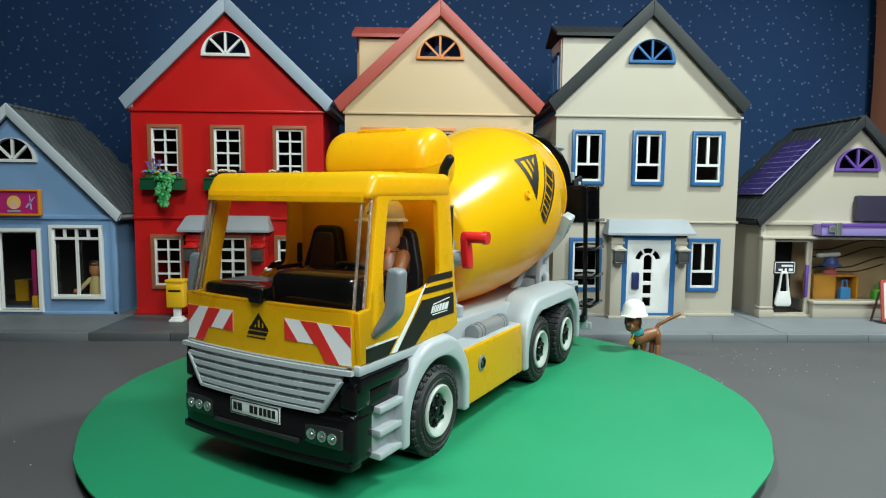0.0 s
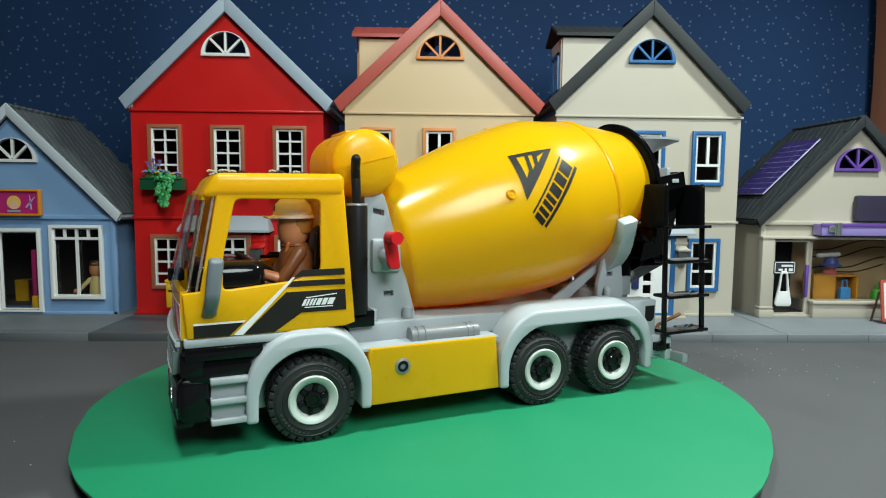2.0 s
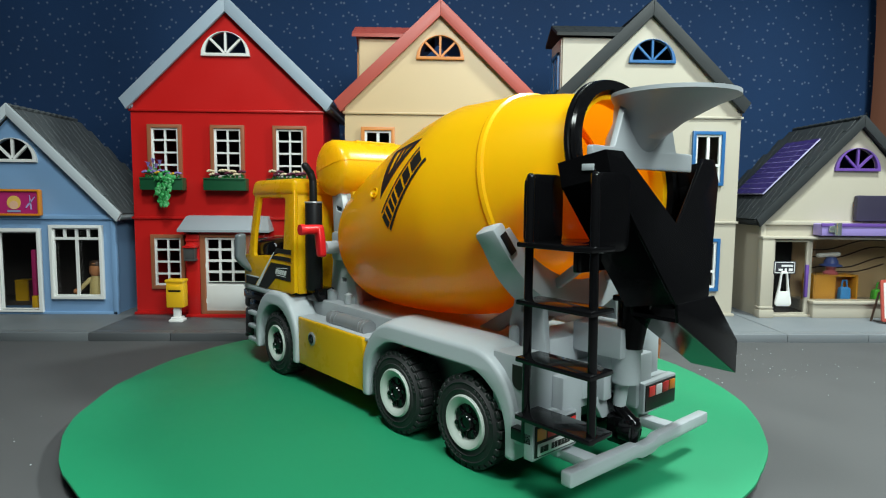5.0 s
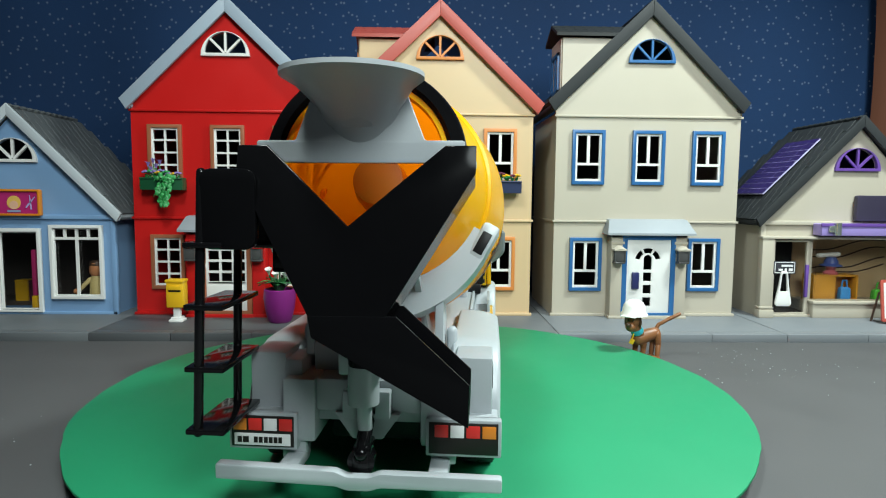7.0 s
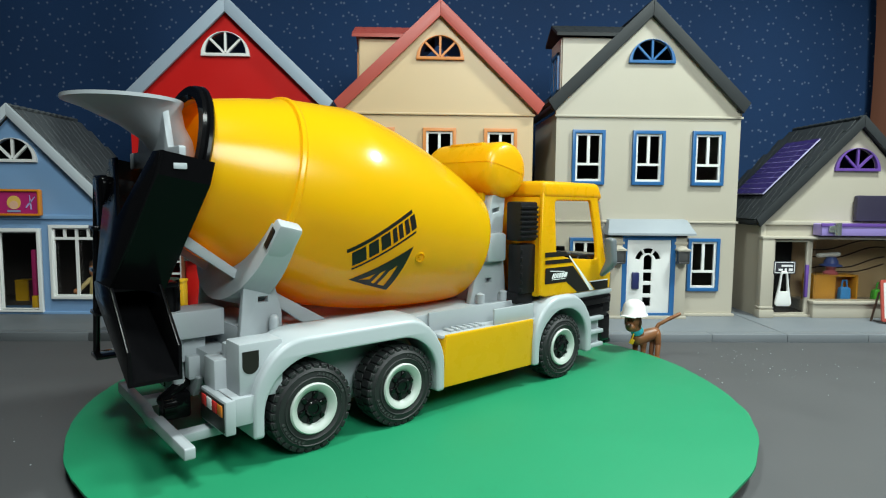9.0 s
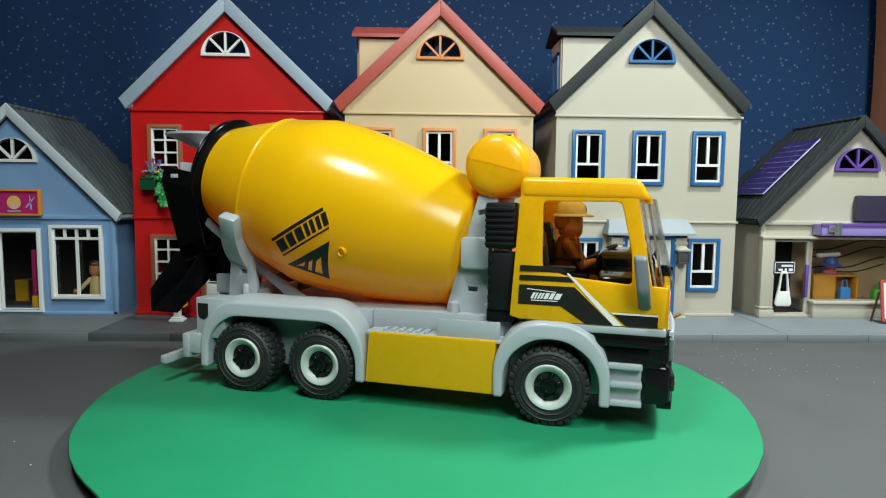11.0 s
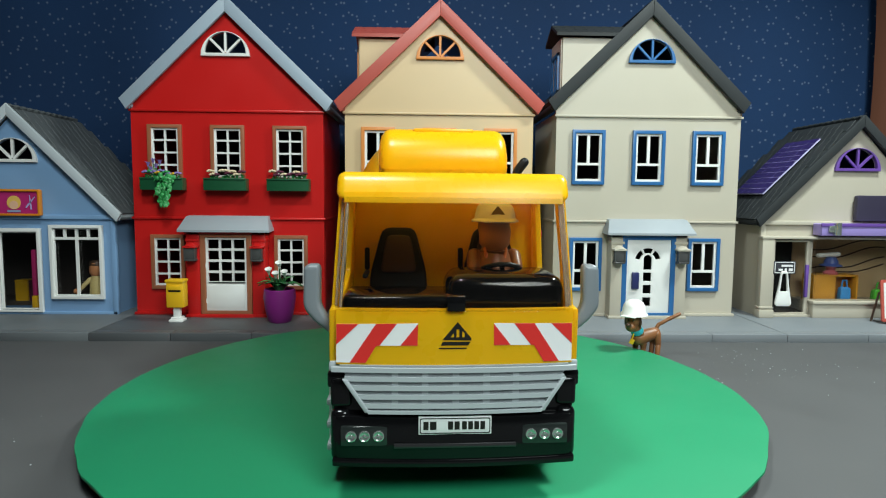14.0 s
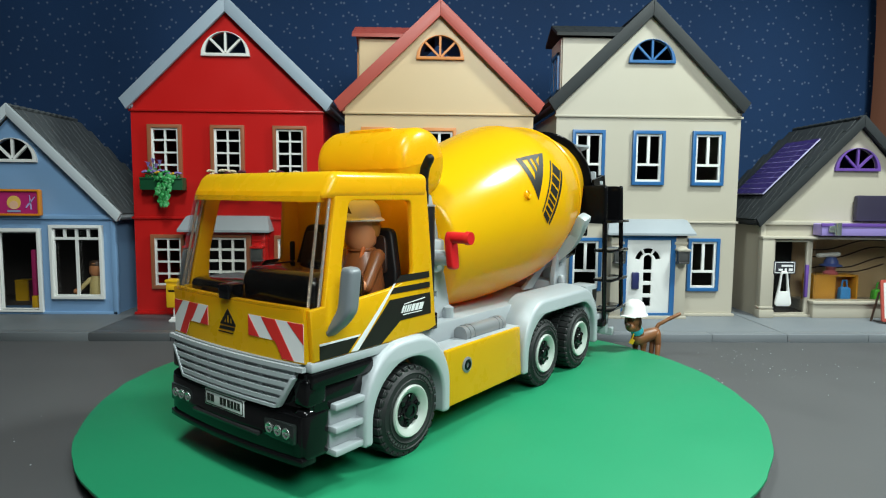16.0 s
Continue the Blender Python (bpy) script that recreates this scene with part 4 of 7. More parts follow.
def chassis():
    bm = bmesh.new()
    box(bm, -0.192, 0.176, -0.040, 0.040, 0.040, 0.0655, 0.002)
    fr = part("chassis", bm, GREY, TRUCK, "grey plastic chassis")
    bm = bmesh.new()
    box(bm, -0.140, 0.0865, -0.052, 0.052, 0.060, 0.0757, 0.0015)
    for s in (1, -1):
        box(bm, -0.192, -0.139, s * 0.0395, s * 0.052, 0.060, 0.0757, 0.0015)
    box(bm, -0.030, 0.086, -0.0695, 0.0695, 0.0585, 0.0615, 0.0008)
    part("deck", bm, GREY, fr)
    bm = bmesh.new()
    box(bm, -0.172, 0.19, -0.028, 0.028, 0.022, 0.042, 0.002)
    for x in (0.1176, -0.0704, -0.1438):
        rod(bm, (x, -0.06, 0.0299), (x, 0.06, 0.0299), 0.004)
    part("underbody", bm, MATT_BLACK, fr)
    # mudguards
    def guard(pts_out, pts_in, name):
        for s in (1, -1):
            bmg = merged(plate([soft(pts_out + pts_in[::-1], 0.0022, 3)], 0.030, at(0, 0.0455, 0) @ FLANK, 0.0022, 2))
            sliced(bmg, 1, 0.052, 0.0745, 0.0035)
            for v in bmg.verts:
                fall = max(0.0, (v.co.y - 0.056) / 0.0195) ** 2 * 0.0045
                v.co.z -= fall * min(1.0, max(0.0, (v.co.z - 0.030) / 0.035))
                v.co.y -= fall * 0.1
            if s < 0:
                for v in bmg.verts:
                    v.co.y = -v.co.y
                bmesh.ops.reverse_faces(bmg, faces=bmg.faces)
            part(name, bmg, LIGHT_GREY, fr, "light grey plastic mudguard")
            bmw = merged(plate([pts_in], 0.003, at(0, 0.040, 0) @ FLANK))
            if s < 0:
                for v in bmw.verts:
                    v.co.y = -v.co.y
            part("wheel_housing", bmw, GREY, fr)
    def arch_line(xa, xb, top, bottom, r, n=10):
        return [(xa, bottom)] + [(xa - r + r * math.cos(a), top - r * 1.15 + r * 1.15 * math.sin(a)) for a in [math.pi / 2 * k / n for k in range(n + 1)]] + [(xb + r - r * math.sin(a), top - r * 1.15 + r * 1.15 * math.cos(a)) for a in [math.pi / 2 * k / n for k in range(n + 1)]] + [(xb, bottom)]
    guard(arch_line(0.1617, 0.0757, 0.0818, 0.019, 0.036), arch_line(0.1540, 0.0832, 0.0700, 0.019, 0.033), "mudguard")
    guard(arch_line(-0.0304, -0.1857, 0.0826, 0.019, 0.036), arch_line(-0.0380, -0.1785, 0.0702, 0.019, 0.033), "mudguard")
    # yellow side boxes
    for s in (1, -1):
        body = soft([(0.0770, 0.0612), (-0.0265, 0.0612), (-0.0300, 0.0197), (0.0755, 0.0197)], 0.001)
        bms = merged(plate([body], 0.028, at(0, 0.0440, 0) @ FLANK, 0.0008))
        if s < 0:
            for v in bms.verts:
                v.co.y = -v.co.y
            bmesh.ops.reverse_faces(bms, faces=bms.faces)
        ob = part("side_box", bms, YELLOW, fr, "yellow plastic side box")
        if s > 0:
            bml = bmesh.new()
            m = Matrix.Translation((0.0517, 0.0718, 0.0461)) @ Matrix.Rotation(radians(-90), 4, "X")
            lathe(bml, [(0.0060, 0), (0.0060, 0.0009), (0.0044, 0.0015), (0.0034, 0.0004), (0.0024, 0.0008), (0.0, 0.0004)], m, 20, False)
            lk = part("lock", bml, SILVER, ob, "round silver lock with a dark ring")
            bml = bmesh.new()
            lathe(bml, [(0.0040, 0.0012), (0.0036, 0.0019), (0.0024, 0.0019), (0.0021, 0.0009)], m, 20, False)
            part("lock_ring", bml, BLACK, lk)
    # tank on the left, tray with slots on the right
    bm = bmesh.new()
    rod(bm, (0.041, 0.058, 0.0645), (-0.016, 0.058, 0.0645), 0.0065, n=20)
    for x in (0.036, 0.030, -0.006, -0.011):
        rod(bm, (x, 0.058, 0.0645), (x - 0.0022, 0.058, 0.0645), 0.0070, n=20)
    part("air_tank", bm, SILVER, fr, "silver-grey air tank cylinder")
    bm = bmesh.new()
    box(bm, 0.030, 0.080, -0.0690, -0.0665, 0.0612, 0.0750, 0.0006)
    box(bm, -0.030, 0.080, -0.0545, -0.0520, 0.0612, 0.0770, 0.0006)
    for k in range(6):
        box(bm, 0.018 - k * 0.007, 0.0215 - k * 0.007, -0.0660, -0.0560, 0.0612, 0.0635, 0.0005)
    part("tray", bm, GREY, fr, "grey slotted side tray")
    # rear frame
    bm = bmesh.new()
    for s in (1, -1):
        box(bm, -0.1995, -0.1830, s * 0.0305, s * 0.0735, 0.0300, 0.0475, 0.0008)
        box(bm, -0.1925, -0.164, s * 0.0490, s * 0.0700, 0.044, 0.0795, 0.0010)
        box(bm, -0.2000, -0.170, s * 0.0300, s * 0.0488, 0.0310, 0.0665, 0.0012)
    box(bm, -0.1965, -0.17, -0.0302, 0.0302, 0.0475, 0.0662, 0.0012)
    skirt = plate([soft([(-0.0190, 0.0480), (0.0190, 0.0480), (0.0085, 0.0330), (-0.0085, 0.0330)], 0.0012)], 0.004, at(-0.2000, 0, 0) @ NOSE, 0.0006)
    bm.from_mesh(skirt)
    bpy.data.meshes.remove(skirt)
    rear = part("rear_frame", bm, GREY, fr)
    # thin black plates stand in for the shaded slot openings of the flanks
    for s in (1, -1):
        slot = [(-0.1800, 0.0745), (-0.1905, 0.0745)] + arc(-0.18525, 0.0655, 0.00525, 180, 360, 10)
        part("slot", plate([slot], 0.0006, at(0, 0.0698 if s > 0 else -0.0704, 0) @ FLANK), STICKER_BLACK, rear)
    for s in (1, -1):
        y0, y1 = (0.0395, 0.0790) if s > 0 else (-0.0755, -0.0335)
        bm = bmesh.new()
        box(bm, -0.2035, -0.197, y0, y1, 0.0262, 0.0475, 0.0010)
        panel = part("lamp_panel", bm, GREY, fr)
        bm = bmesh.new()
        box(bm, -0.2042, -0.2032, y0 + 0.0018, y1 - 0.0018, 0.0280, 0.0458, 0.0003)
        part("lamp_backing", bm, STICKER_BLACK, panel)
        order = (AMBER, STICKER_RED, STICKER_WHITE, STICKER_RED) if s > 0 else (AMBER, STICKER_RED, STICKER_WHITE, STICKER_RED)
        for k, mat in enumerate(order):
            outer = y1 - 0.003 if s > 0 else y0 + 0.003
            w = 0.0088
            a = outer - s * k * w
            bm = bmesh.new()
            box(bm, -0.2047, -0.2040, min(a, a - s * (w - 0.0012)), max(a, a - s * (w - 0.0012)), 0.0375, 0.0445, 0.0003)
            part("tail_light", bm, mat, panel)
        if s > 0:
            bm = bmesh.new()
            box(bm, -0.2047, -0.2040, y0 + 0.0035, y1 - 0.0035, 0.0288, 0.0358, 0.0005)
            pl = part("number_plate", bm, STICKER_WHITE, panel, "white rear number plate with dark bars")
            bm = bmesh.new()
            for a, b in ((0.0055, 0.0080), (0.0086, 0.0120), (0.0150, 0.0172), (0.0178, 0.0200), (0.0208, 0.0230), (0.0236, 0.0258), (0.0264, 0.0286), (0.0292, 0.0312)):
                box(bm, -0.2050, -0.2046, y1 - b, y1 - a, 0.0306, 0.0340)
            part("plate_bar", bm, STICKER_BLACK, pl)
    bm = bmesh.new()
    pts = [(-0.0755, 0.0180), (-0.012, 0.0180), (-0.006, 0.0160), (0.006, 0.0160), (0.012, 0.0180), (0.0765, 0.0195), (0.0765, 0.0280), (0.012, 0.0262), (0.006, 0.0235), (-0.006, 0.0235), (-0.012, 0.0258), (-0.0755, 0.0255)]
    part("rear_bumper", plate([soft(pts, 0.0015)], 0.0065, at(-0.2275, 0, 0) @ NOSE, 0.0008), GREY, fr, "grey rear underrun bar")
    for s in (1, -1):
        boxes("bumper_bracket", GREY, fr, (-0.2225, -0.19, s * 0.036, s * 0.047, 0.0170, 0.0230), (-0.198, -0.188, s * 0.036, s * 0.050, 0.0190, 0.036))
    bm = bmesh.new()
    rod(bm, (-0.200, 0, 0.044), (-0.217, 0, 0.032), 0.0042, rounded=True)
    lathe(bm, [(0.0028, -0.004), (0.0075, -0.004), (0.0075, 0.004), (0.0028, 0.004)], Matrix.Translation((-0.214, 0, 0.0275)) @ Matrix.Rotation(radians(90), 4, "Y") @ at(0, 0, 0), 16, True)
    box(bm, -0.219, -0.20, -0.005, 0.005, 0.018, 0.036, 0.002)
    part("tow_hook", bm, BLACK, fr, "black tow coupling")
    bm = bmesh.new()
    rod(bm, (-0.210, 0, 0.0575), (-0.210, 0, 0.0810), 0.0086, n=24)
    rod(bm, (-0.206, 0, 0.042), (-0.208, 0, 0.058), 0.0042, n=16)
    for s in (1, -1):
        box(bm, -0.204, -0.196, s * 0.0048, s * 0.0135, 0.046, 0.062, 0.0012)
    box(bm, -0.2080, -0.19, -0.0065, 0.0065, 0.0600, 0.0760, 0.001)
    part("chute_post", bm, GREY, fr)


chassis()

# drum axis: from the front bearing up to the mouth
TILT = 14.2
DRUM = Matrix.Translation((0.0388, 0.0, 0.1275)) @ Matrix.Rotation(radians(-90 + TILT), 4, "Y")


def drum():
    prof = [(0.012, -0.013), (0.030, -0.0095), (0.0515, -0.0005), (0.0534, 0.0010), (0.0545, 0.0035), (0.0552, 0.006), (0.0604, 0.025), (0.0664, 0.050), (0.0713, 0.075), (0.0749, 0.100), (0.0769, 0.122), (0.0776, 0.138), (0.0771, 0.148), (0.0748, 0.158), (0.0682, 0.189), (0.0570, 0.222), (0.0465, 0.249), (0.0455, 0.2515), (0.0425, 0.2505), (0.0420, 0.246), (0.0440, 0.240)]
    bm = bmesh.new()
    lathe(bm, prof, I4, 96, False)
    d = part("drum", bm, DRUM_YELLOW, TRUCK, "glossy yellow mixing drum", DRUM, 32)
    bm = bmesh.new()
    r0 = 0.0664
    ring = [(r0 - 0.001, 0.1905), (r0 + 0.0016, 0.1913), (r0 + 0.0022, 0.1930), (r0 + 0.0014, 0.1953), (r0 - 0.0035, 0.197)]
    lathe(bm, ring, I4, 96, False)
    part("drum_band", bm, DRUM_YELLOW, d)
    bm = bmesh.new()
    lathe(bm, [(0.0462, 0.246), (0.0535, 0.2475), (0.0550, 0.2490), (0.0545, 0.2510), (0.0530, 0.2518), (0.0540, 0.2530), (0.0530, 0.2550), (0.0470, 0.2552), (0.0450, 0.252)], I4, 72, False)
    part("collar", bm, CHUTE_BLACK, d, "black grooved collar round the drum mouth")
    # inner blade cone seen through the mouth
    bm = bmesh.new()
    lathe(bm, [(0.0, 0.214), (0.015, 0.213), (0.017, 0.20), (0.018, 0.05)], I4, 32, False)
    # drum plastic in deeper orange, with the shade inside put into the colour
    part("inner_core", bm, material("shaded_core_orange", (0.36, 0.11, 0.003), 0.4), d)
    # raised knobs
    for a in (70.8, -110.0):
        bm = bmesh.new()
        m = Matrix.Rotation(radians(a), 4, "Z") @ Matrix.Translation((0.0728, 0, 0.087)) @ Matrix.Rotation(radians(82), 4, "Y")
        lathe(bm, [(0.0045, -0.002), (0.0042, 0.0016), (0.0034, 0.0020), (0.0026, 0.0008), (0.0012, 0.0008), (0.0010, 0.0016), (0.0, 0.0016)], m, 20, False)
        part("knob", bm, DRUM_YELLOW, d)
    return d


DRUM_OB = drum()


def supports():
    # front bearing frame
    for s in (1, -1):
        out = [(0.075, 0.074), (0.028, 0.074), (0.040, 0.120), (0.055, 0.172), (0.071, 0.172), (0.068, 0.130)]
        hole = rect(0.0475, 0.093, 0.055, 0.097)
        hole2 = [(0.055, 0.155), (0.0635, 0.157), (0.0635, 0.161), (0.055, 0.159)]
        bm = merged(plate([soft(out, 0.003), hole, hole2], 0.006, at(0, 0.034 if s > 0 else -0.040, 0) @ FLANK, 0.0008))
        ob = part("bearing_frame", bm, GREY, TRUCK, "grey bearing frame behind the cab")
        for x in (0.066, 0.037):
            bm = bmesh.new()
            box(bm, x - 0.0035, x + 0.0035, s * 0.038, s * 0.046, 0.0745, 0.082, 0.002, seg=3)
            lathe(bm, [(0.0038, -0.004), (0.0038, 0.004), (0.0, 0.006)], at(x, s * 0.044, 0.080), 14, False)
            part("frame_foot", bm, GREY, ob)
    bm = bmesh.new()
    box(bm, 0.040, 0.068, -0.034, 0.034, 0.074, 0.125, 0.002)
    box(bm, 0.055, 0.071, -0.034, 0.034, 0.150, 0.172, 0.002)
    m, l = along((0.040, 0, 0.129), (0.060, 0, 0.124))
    lathe(bm, [(0.02, 0), (0.02, l)], m, 24)
    part("bearing_block", bm, GREY, TRUCK)
    boxes("bearing_cap", GREY, TRUCK, (0.042, 0.066, 0.0335, 0.0445, 0.112, 0.138), (0.042, 0.066, -0.0480, -0.0335, 0.112, 0.138), bevel=0.003)
    # arm and crank
    bm = bmesh.new()
    rod(bm, (0.0565, 0.030, 0.1245), (0.0545, 0.0575, 0.1245), 0.0062, 0.0055, n=18)
    arm = part("crank_arm", bm, GREY, TRUCK)
    bm = bmesh.new()
    prof = [(0.0500, 0.1165), (0.0585, 0.1165), (0.0600, 0.1230), (0.0625, 0.1400), (0.0600, 0.1450), (0.0550, 0.1440), (0.0520, 0.1330)]
    bm2 = plate([soft(prof, 0.003)], 0.006, at(0, 0.0575, 0) @ FLANK, 0.0012, 2)
    bm.from_mesh(bm2)
    bpy.data.meshes.remove(bm2)
    rod(bm, (0.0585, 0.0630, 0.1405), (0.0585, 0.0760, 0.1405), 0.0042, n=16)
    rod(bm, (0.0585, 0.0755, 0.1405), (0.0585, 0.0790, 0.1405), 0.0050, 0.0046, n=16)
    part("crank", bm, RED_PLASTIC, TRUCK, "red plastic hand crank for the drum")
    # rear cradle: an arc that follows the drum, with block ends
    bm = bmesh.new()
    n = 22
    rings = []
    for k in range(n + 1):
        a = radians(-24 - 132 * k / n)
        wide = 0.007 + 0.004 * math.sin(math.pi * k / n)
        ring = []
        deep = 0.0075 * math.sin(math.pi * k / n)
        for r, h in ((0.0695, 0.196 - wide), (0.0770 + deep, 0.196 - wide), (0.0760 + deep, 0.196 + wide), (0.0625, 0.196 + wide)):
            # drum frame: local x points down when the drum lies, so the arc hangs below
            ring.append(bm.verts.new(DRUM @ Vector((r * math.sin(a), r * math.cos(a), h))))
        rings.append(ring)
    for a, b in zip(rings, rings[1:]):
        for k in range(4):
            bm.faces.new((a[k], a[(k + 1) % 4], b[(k + 1) % 4], b[k]))
    bm.faces.new(rings[0])
    bm.faces.new(rings[-1])
    cradle = part("drum_cradle", bm, LIGHT_GREY, TRUCK, "light grey curved cradle under the drum")
    for s in (1, -1):
        bm = bmesh.new()
        m = DRUM @ Matrix.Rotation(radians(s * 28), 4, "Z") @ Matrix.Translation((0.0, s * 0.0725, 0.196))
        box(bm, -0.013, 0.011, -0.0055, 0.0055, -0.0085, 0.0085, 0.0025, m, 2)
        end = part("cradle_end", bm, LIGHT_GREY, cradle)
        # solid black block paints in the shade of the hole
        bm = bmesh.new()
        box(bm, -0.009, 0.005, -0.0030, 0.0030, 0.0080, 0.0090, 0.0004, m)
        part("socket_shade", bm, MATT_BLACK, end, "black block for the shade in a hollow end")
    bm = bmesh.new()
    for s in (1, -1):
        me = plate([soft([(-0.150, 0.075), (-0.150, 0.090), (-0.157, 0.118), (-0.176, 0.118), (-0.180, 0.075)], 0.002), rect(-0.1668, 0.0985, -0.1600, 0.1025)], 0.005, at(0, 0.036 if s > 0 else -0.041, 0) @ FLANK, 0.0006)
        bm.from_mesh(me)
        bpy.data.meshes.remove(me)
        rod(bm, (-0.158, s * 0.045, 0.0755), (-0.158, s * 0.045, 0.0870), 0.0034, n=12, rounded=True)
    box(bm, -0.1795, -0.152, -0.036, 0.036, 0.0650, 0.0830, 0.001)
    box(bm, -0.2140, -0.179, -0.0130, 0.0130, 0.0740, 0.0925, 0.001)
    part("cradle_post", bm, GREY, TRUCK)
    # long stay from the post up to the mouth
    bm = bmesh.new()
    for s in (1, -1):
        me = plate([soft([(-0.108, 0.078), (-0.128, 0.078), (-0.213, 0.140), (-0.220, 0.158), (-0.206, 0.143), (-0.165, 0.112)], 0.002)], 0.004, at(0, 0.024 if s > 0 else -0.028, 0) @ FLANK, 0.0005)
        bm.from_mesh(me)
        bpy.data.meshes.remove(me)
    part("mouth_stay", bm, GREY, TRUCK)


supports()


def rear_end():
    # loading hopper: an oval funnel open above
    bm = bmesh.new()
    n = 40
    def ring(cx, rx, ry, z):
        return [bm.verts.new((cx + rx * math.cos(2 * math.pi * k / n), ry * math.sin(2 * math.pi * k / n), z)) for k in range(n)]
    rings = [ring(-0.2045, 0.0125, 0.0150, 0.1945), ring(-0.2095, 0.0150, 0.0185, 0.2050), ring(-0.2185, 0.0195, 0.0205, 0.2140), ring(-0.230, 0.0290, 0.0290, 0.2235), ring(-0.2345, 0.0345, 0.0348, 0.2268), ring(-0.2345, 0.0345, 0.0348, 0.2290), ring(-0.234, 0.0318, 0.0320, 0.2290), ring(-0.2195, 0.0192, 0.0212, 0.2150), ring(-0.2080, 0.0100, 0.0125, 0.2000)]
    for a, b in zip(rings, rings[1:]):
        for k in range(n):
            bm.faces.new((a[k], a[(k + 1) % n], b[(k + 1) % n], b[k]))
    bm.faces.new(rings[0])
    bm.faces.new(rings[-1])
    hop = part("hopper", bm, GREY, TRUCK, "grey loading hopper above the drum mouth")
    plate_pts = [(-0.054, 0.1985), (-0.0335, 0.1985), (-0.0235, 0.224), (0.0235, 0.224), (0.0335, 0.1985), (0.054, 0.1985), (0.054, 0.187), (-0.054, 0.187)]
    part("hopper_bracket", plate([soft(plate_pts, 0.0015)], 0.004, at(-0.219, 0, 0) @ NOSE, 0.0006), GREY, hop)
    # V-shaped chute
    v = [(0.0590, 0.1950), (0.0440, 0.1950), (0.0015, 0.1555), (-0.0450, 0.1950), (-0.0600, 0.1950), (-0.0600, 0.1815), (-0.0185, 0.1130), (0.0185, 0.1130), (0.0590, 0.1815)]
    me = plate([v], 0.0022, at(-0.2310, 0, 0) @ NOSE, 0.0005)
    for q in me.vertices:
        q.co.x -= (0.1950 - q.co.z) * 0.24
    chute = part("chute", me, CHUTE_BLACK, TRUCK, "black plastic V-shaped discharge chute")
    for s in (1, -1):
        pts = [(s * 0.0592, 0.1950), (s * 0.0592, 0.1815), (s * 0.0182, 0.1135)]
        for (ya, za), (yb, zb) in zip(pts, pts[1:]):
            bm = bmesh.new()
            q = []
            for y, z in ((ya, za), (yb, zb)):
                xo = -0.2300 - (0.1950 - z) * 0.24
                q.append([Vector((xo, y, z)), Vector((xo + 0.030, y, z - 0.006))])
            nrm = Vector((0, -(zb - za), (yb - ya))).normalized() * 0.0022 * (1 if s < 0 else -1)
            vs = [bm.verts.new(c) for c in (q[0][0], q[0][1], q[1][1], q[1][0])]
            ws = [bm.verts.new(c + nrm) for c in (q[0][0], q[0][1], q[1][1], q[1][0])]
            bm.faces.new(vs)
            bm.faces.new(ws)
            for k in range(4):
                bm.faces.new((vs[k], vs[(k + 1) % 4], ws[(k + 1) % 4], ws[k]))
            part("chute_wing", bm, CHUTE_BLACK, chute)
        bm = bmesh.new()
        box(bm, -0.2240, -0.2165, s * 0.0590, s * 0.0600, 0.1845, 0.1880, 0.0003)
        part("slot_tab", bm, LIGHT_GREY, chute, "light grey tab of the bracket in the chute slot")
    # swivel spout: a channel sloping down to the right
    m = at(-0.2370, 0, 0)
    out = [(0.0185, 0.1135), (-0.0238, 0.1140), (-0.0588, 0.0820), (-0.0585, 0.0615), (0.0168, 0.1030)]
    me = plate([out], 0.0022, m @ at(-0.0145, 0, 0) @ NOSE, 0.0005)
    spout = part("spout", me, CHUTE_BLACK, chute, "black lower swivel spout")
    me2 = plate([out], 0.0022, m @ at(0.0130, 0, 0) @ NOSE, 0.0005)
    bm = merged(me2)
    floor = [(0.0168, 0.1030), (-0.0210, 0.0822), (-0.0585, 0.0615)]
    for (ya, za), (yb, zb) in zip(floor, floor[1:]):
        q = [m @ Vector((x, y, z + dz)) for dz in (0, 0.0022) for x, y, z in ((-0.0140, ya, za), (0.0145, ya, za), (0.0145, yb, zb), (-0.0140, yb, zb))]
        vs = [bm.verts.new(c) for c in q]
        for f in ((0, 1, 2, 3), (7, 6, 5, 4), (0, 4, 5, 1), (1, 5, 6, 2), (2, 6, 7, 3), (3, 7, 4, 0)):
            bm.faces.new([vs[k] for k in f])
    part("spout_floor", bm, CHUTE_BLACK, spout)
    bm = bmesh.new()
    rod(bm, (-0.212, 0, 0.080), (-0.2150, 0, 0.113), 0.0078, 0.0105, n=20)
    box(bm, -0.2480, -0.2100, -0.0175, 0.0175, 0.1100, 0.1135, 0.0008)
    part("swivel", bm, CHUTE_BLACK, chute)
    # ladder
    lad = thing_part("ladder")
    lad["label"] = "black plastic ladder at the rear"
    bm = bmesh.new()
    rod(bm, (-0.1945, 0.0745, 0.1810), (-0.1965, 0.0770, 0.037), 0.0024, n=10, rounded=True)
    part("ladder_post", bm, BLACK, lad)
    bm = bmesh.new()
    rod(bm, (-0.2365, 0.0755, 0.1810), (-0.2405, 0.0785, 0.050), 0.0024, n=10, rounded=True)
    part("ladder_post", bm, BLACK, lad)
    for x in (-0.1935, -0.2365):
        pts = rounded(0.0475, 0.1430, 0.0765, 0.1830, 0.006)
        part("guard_panel", plate([pts], 0.005, at(x - 0.0025, 0, 0) @ NOSE, 0.0012), CHUTE_BLACK, lad)
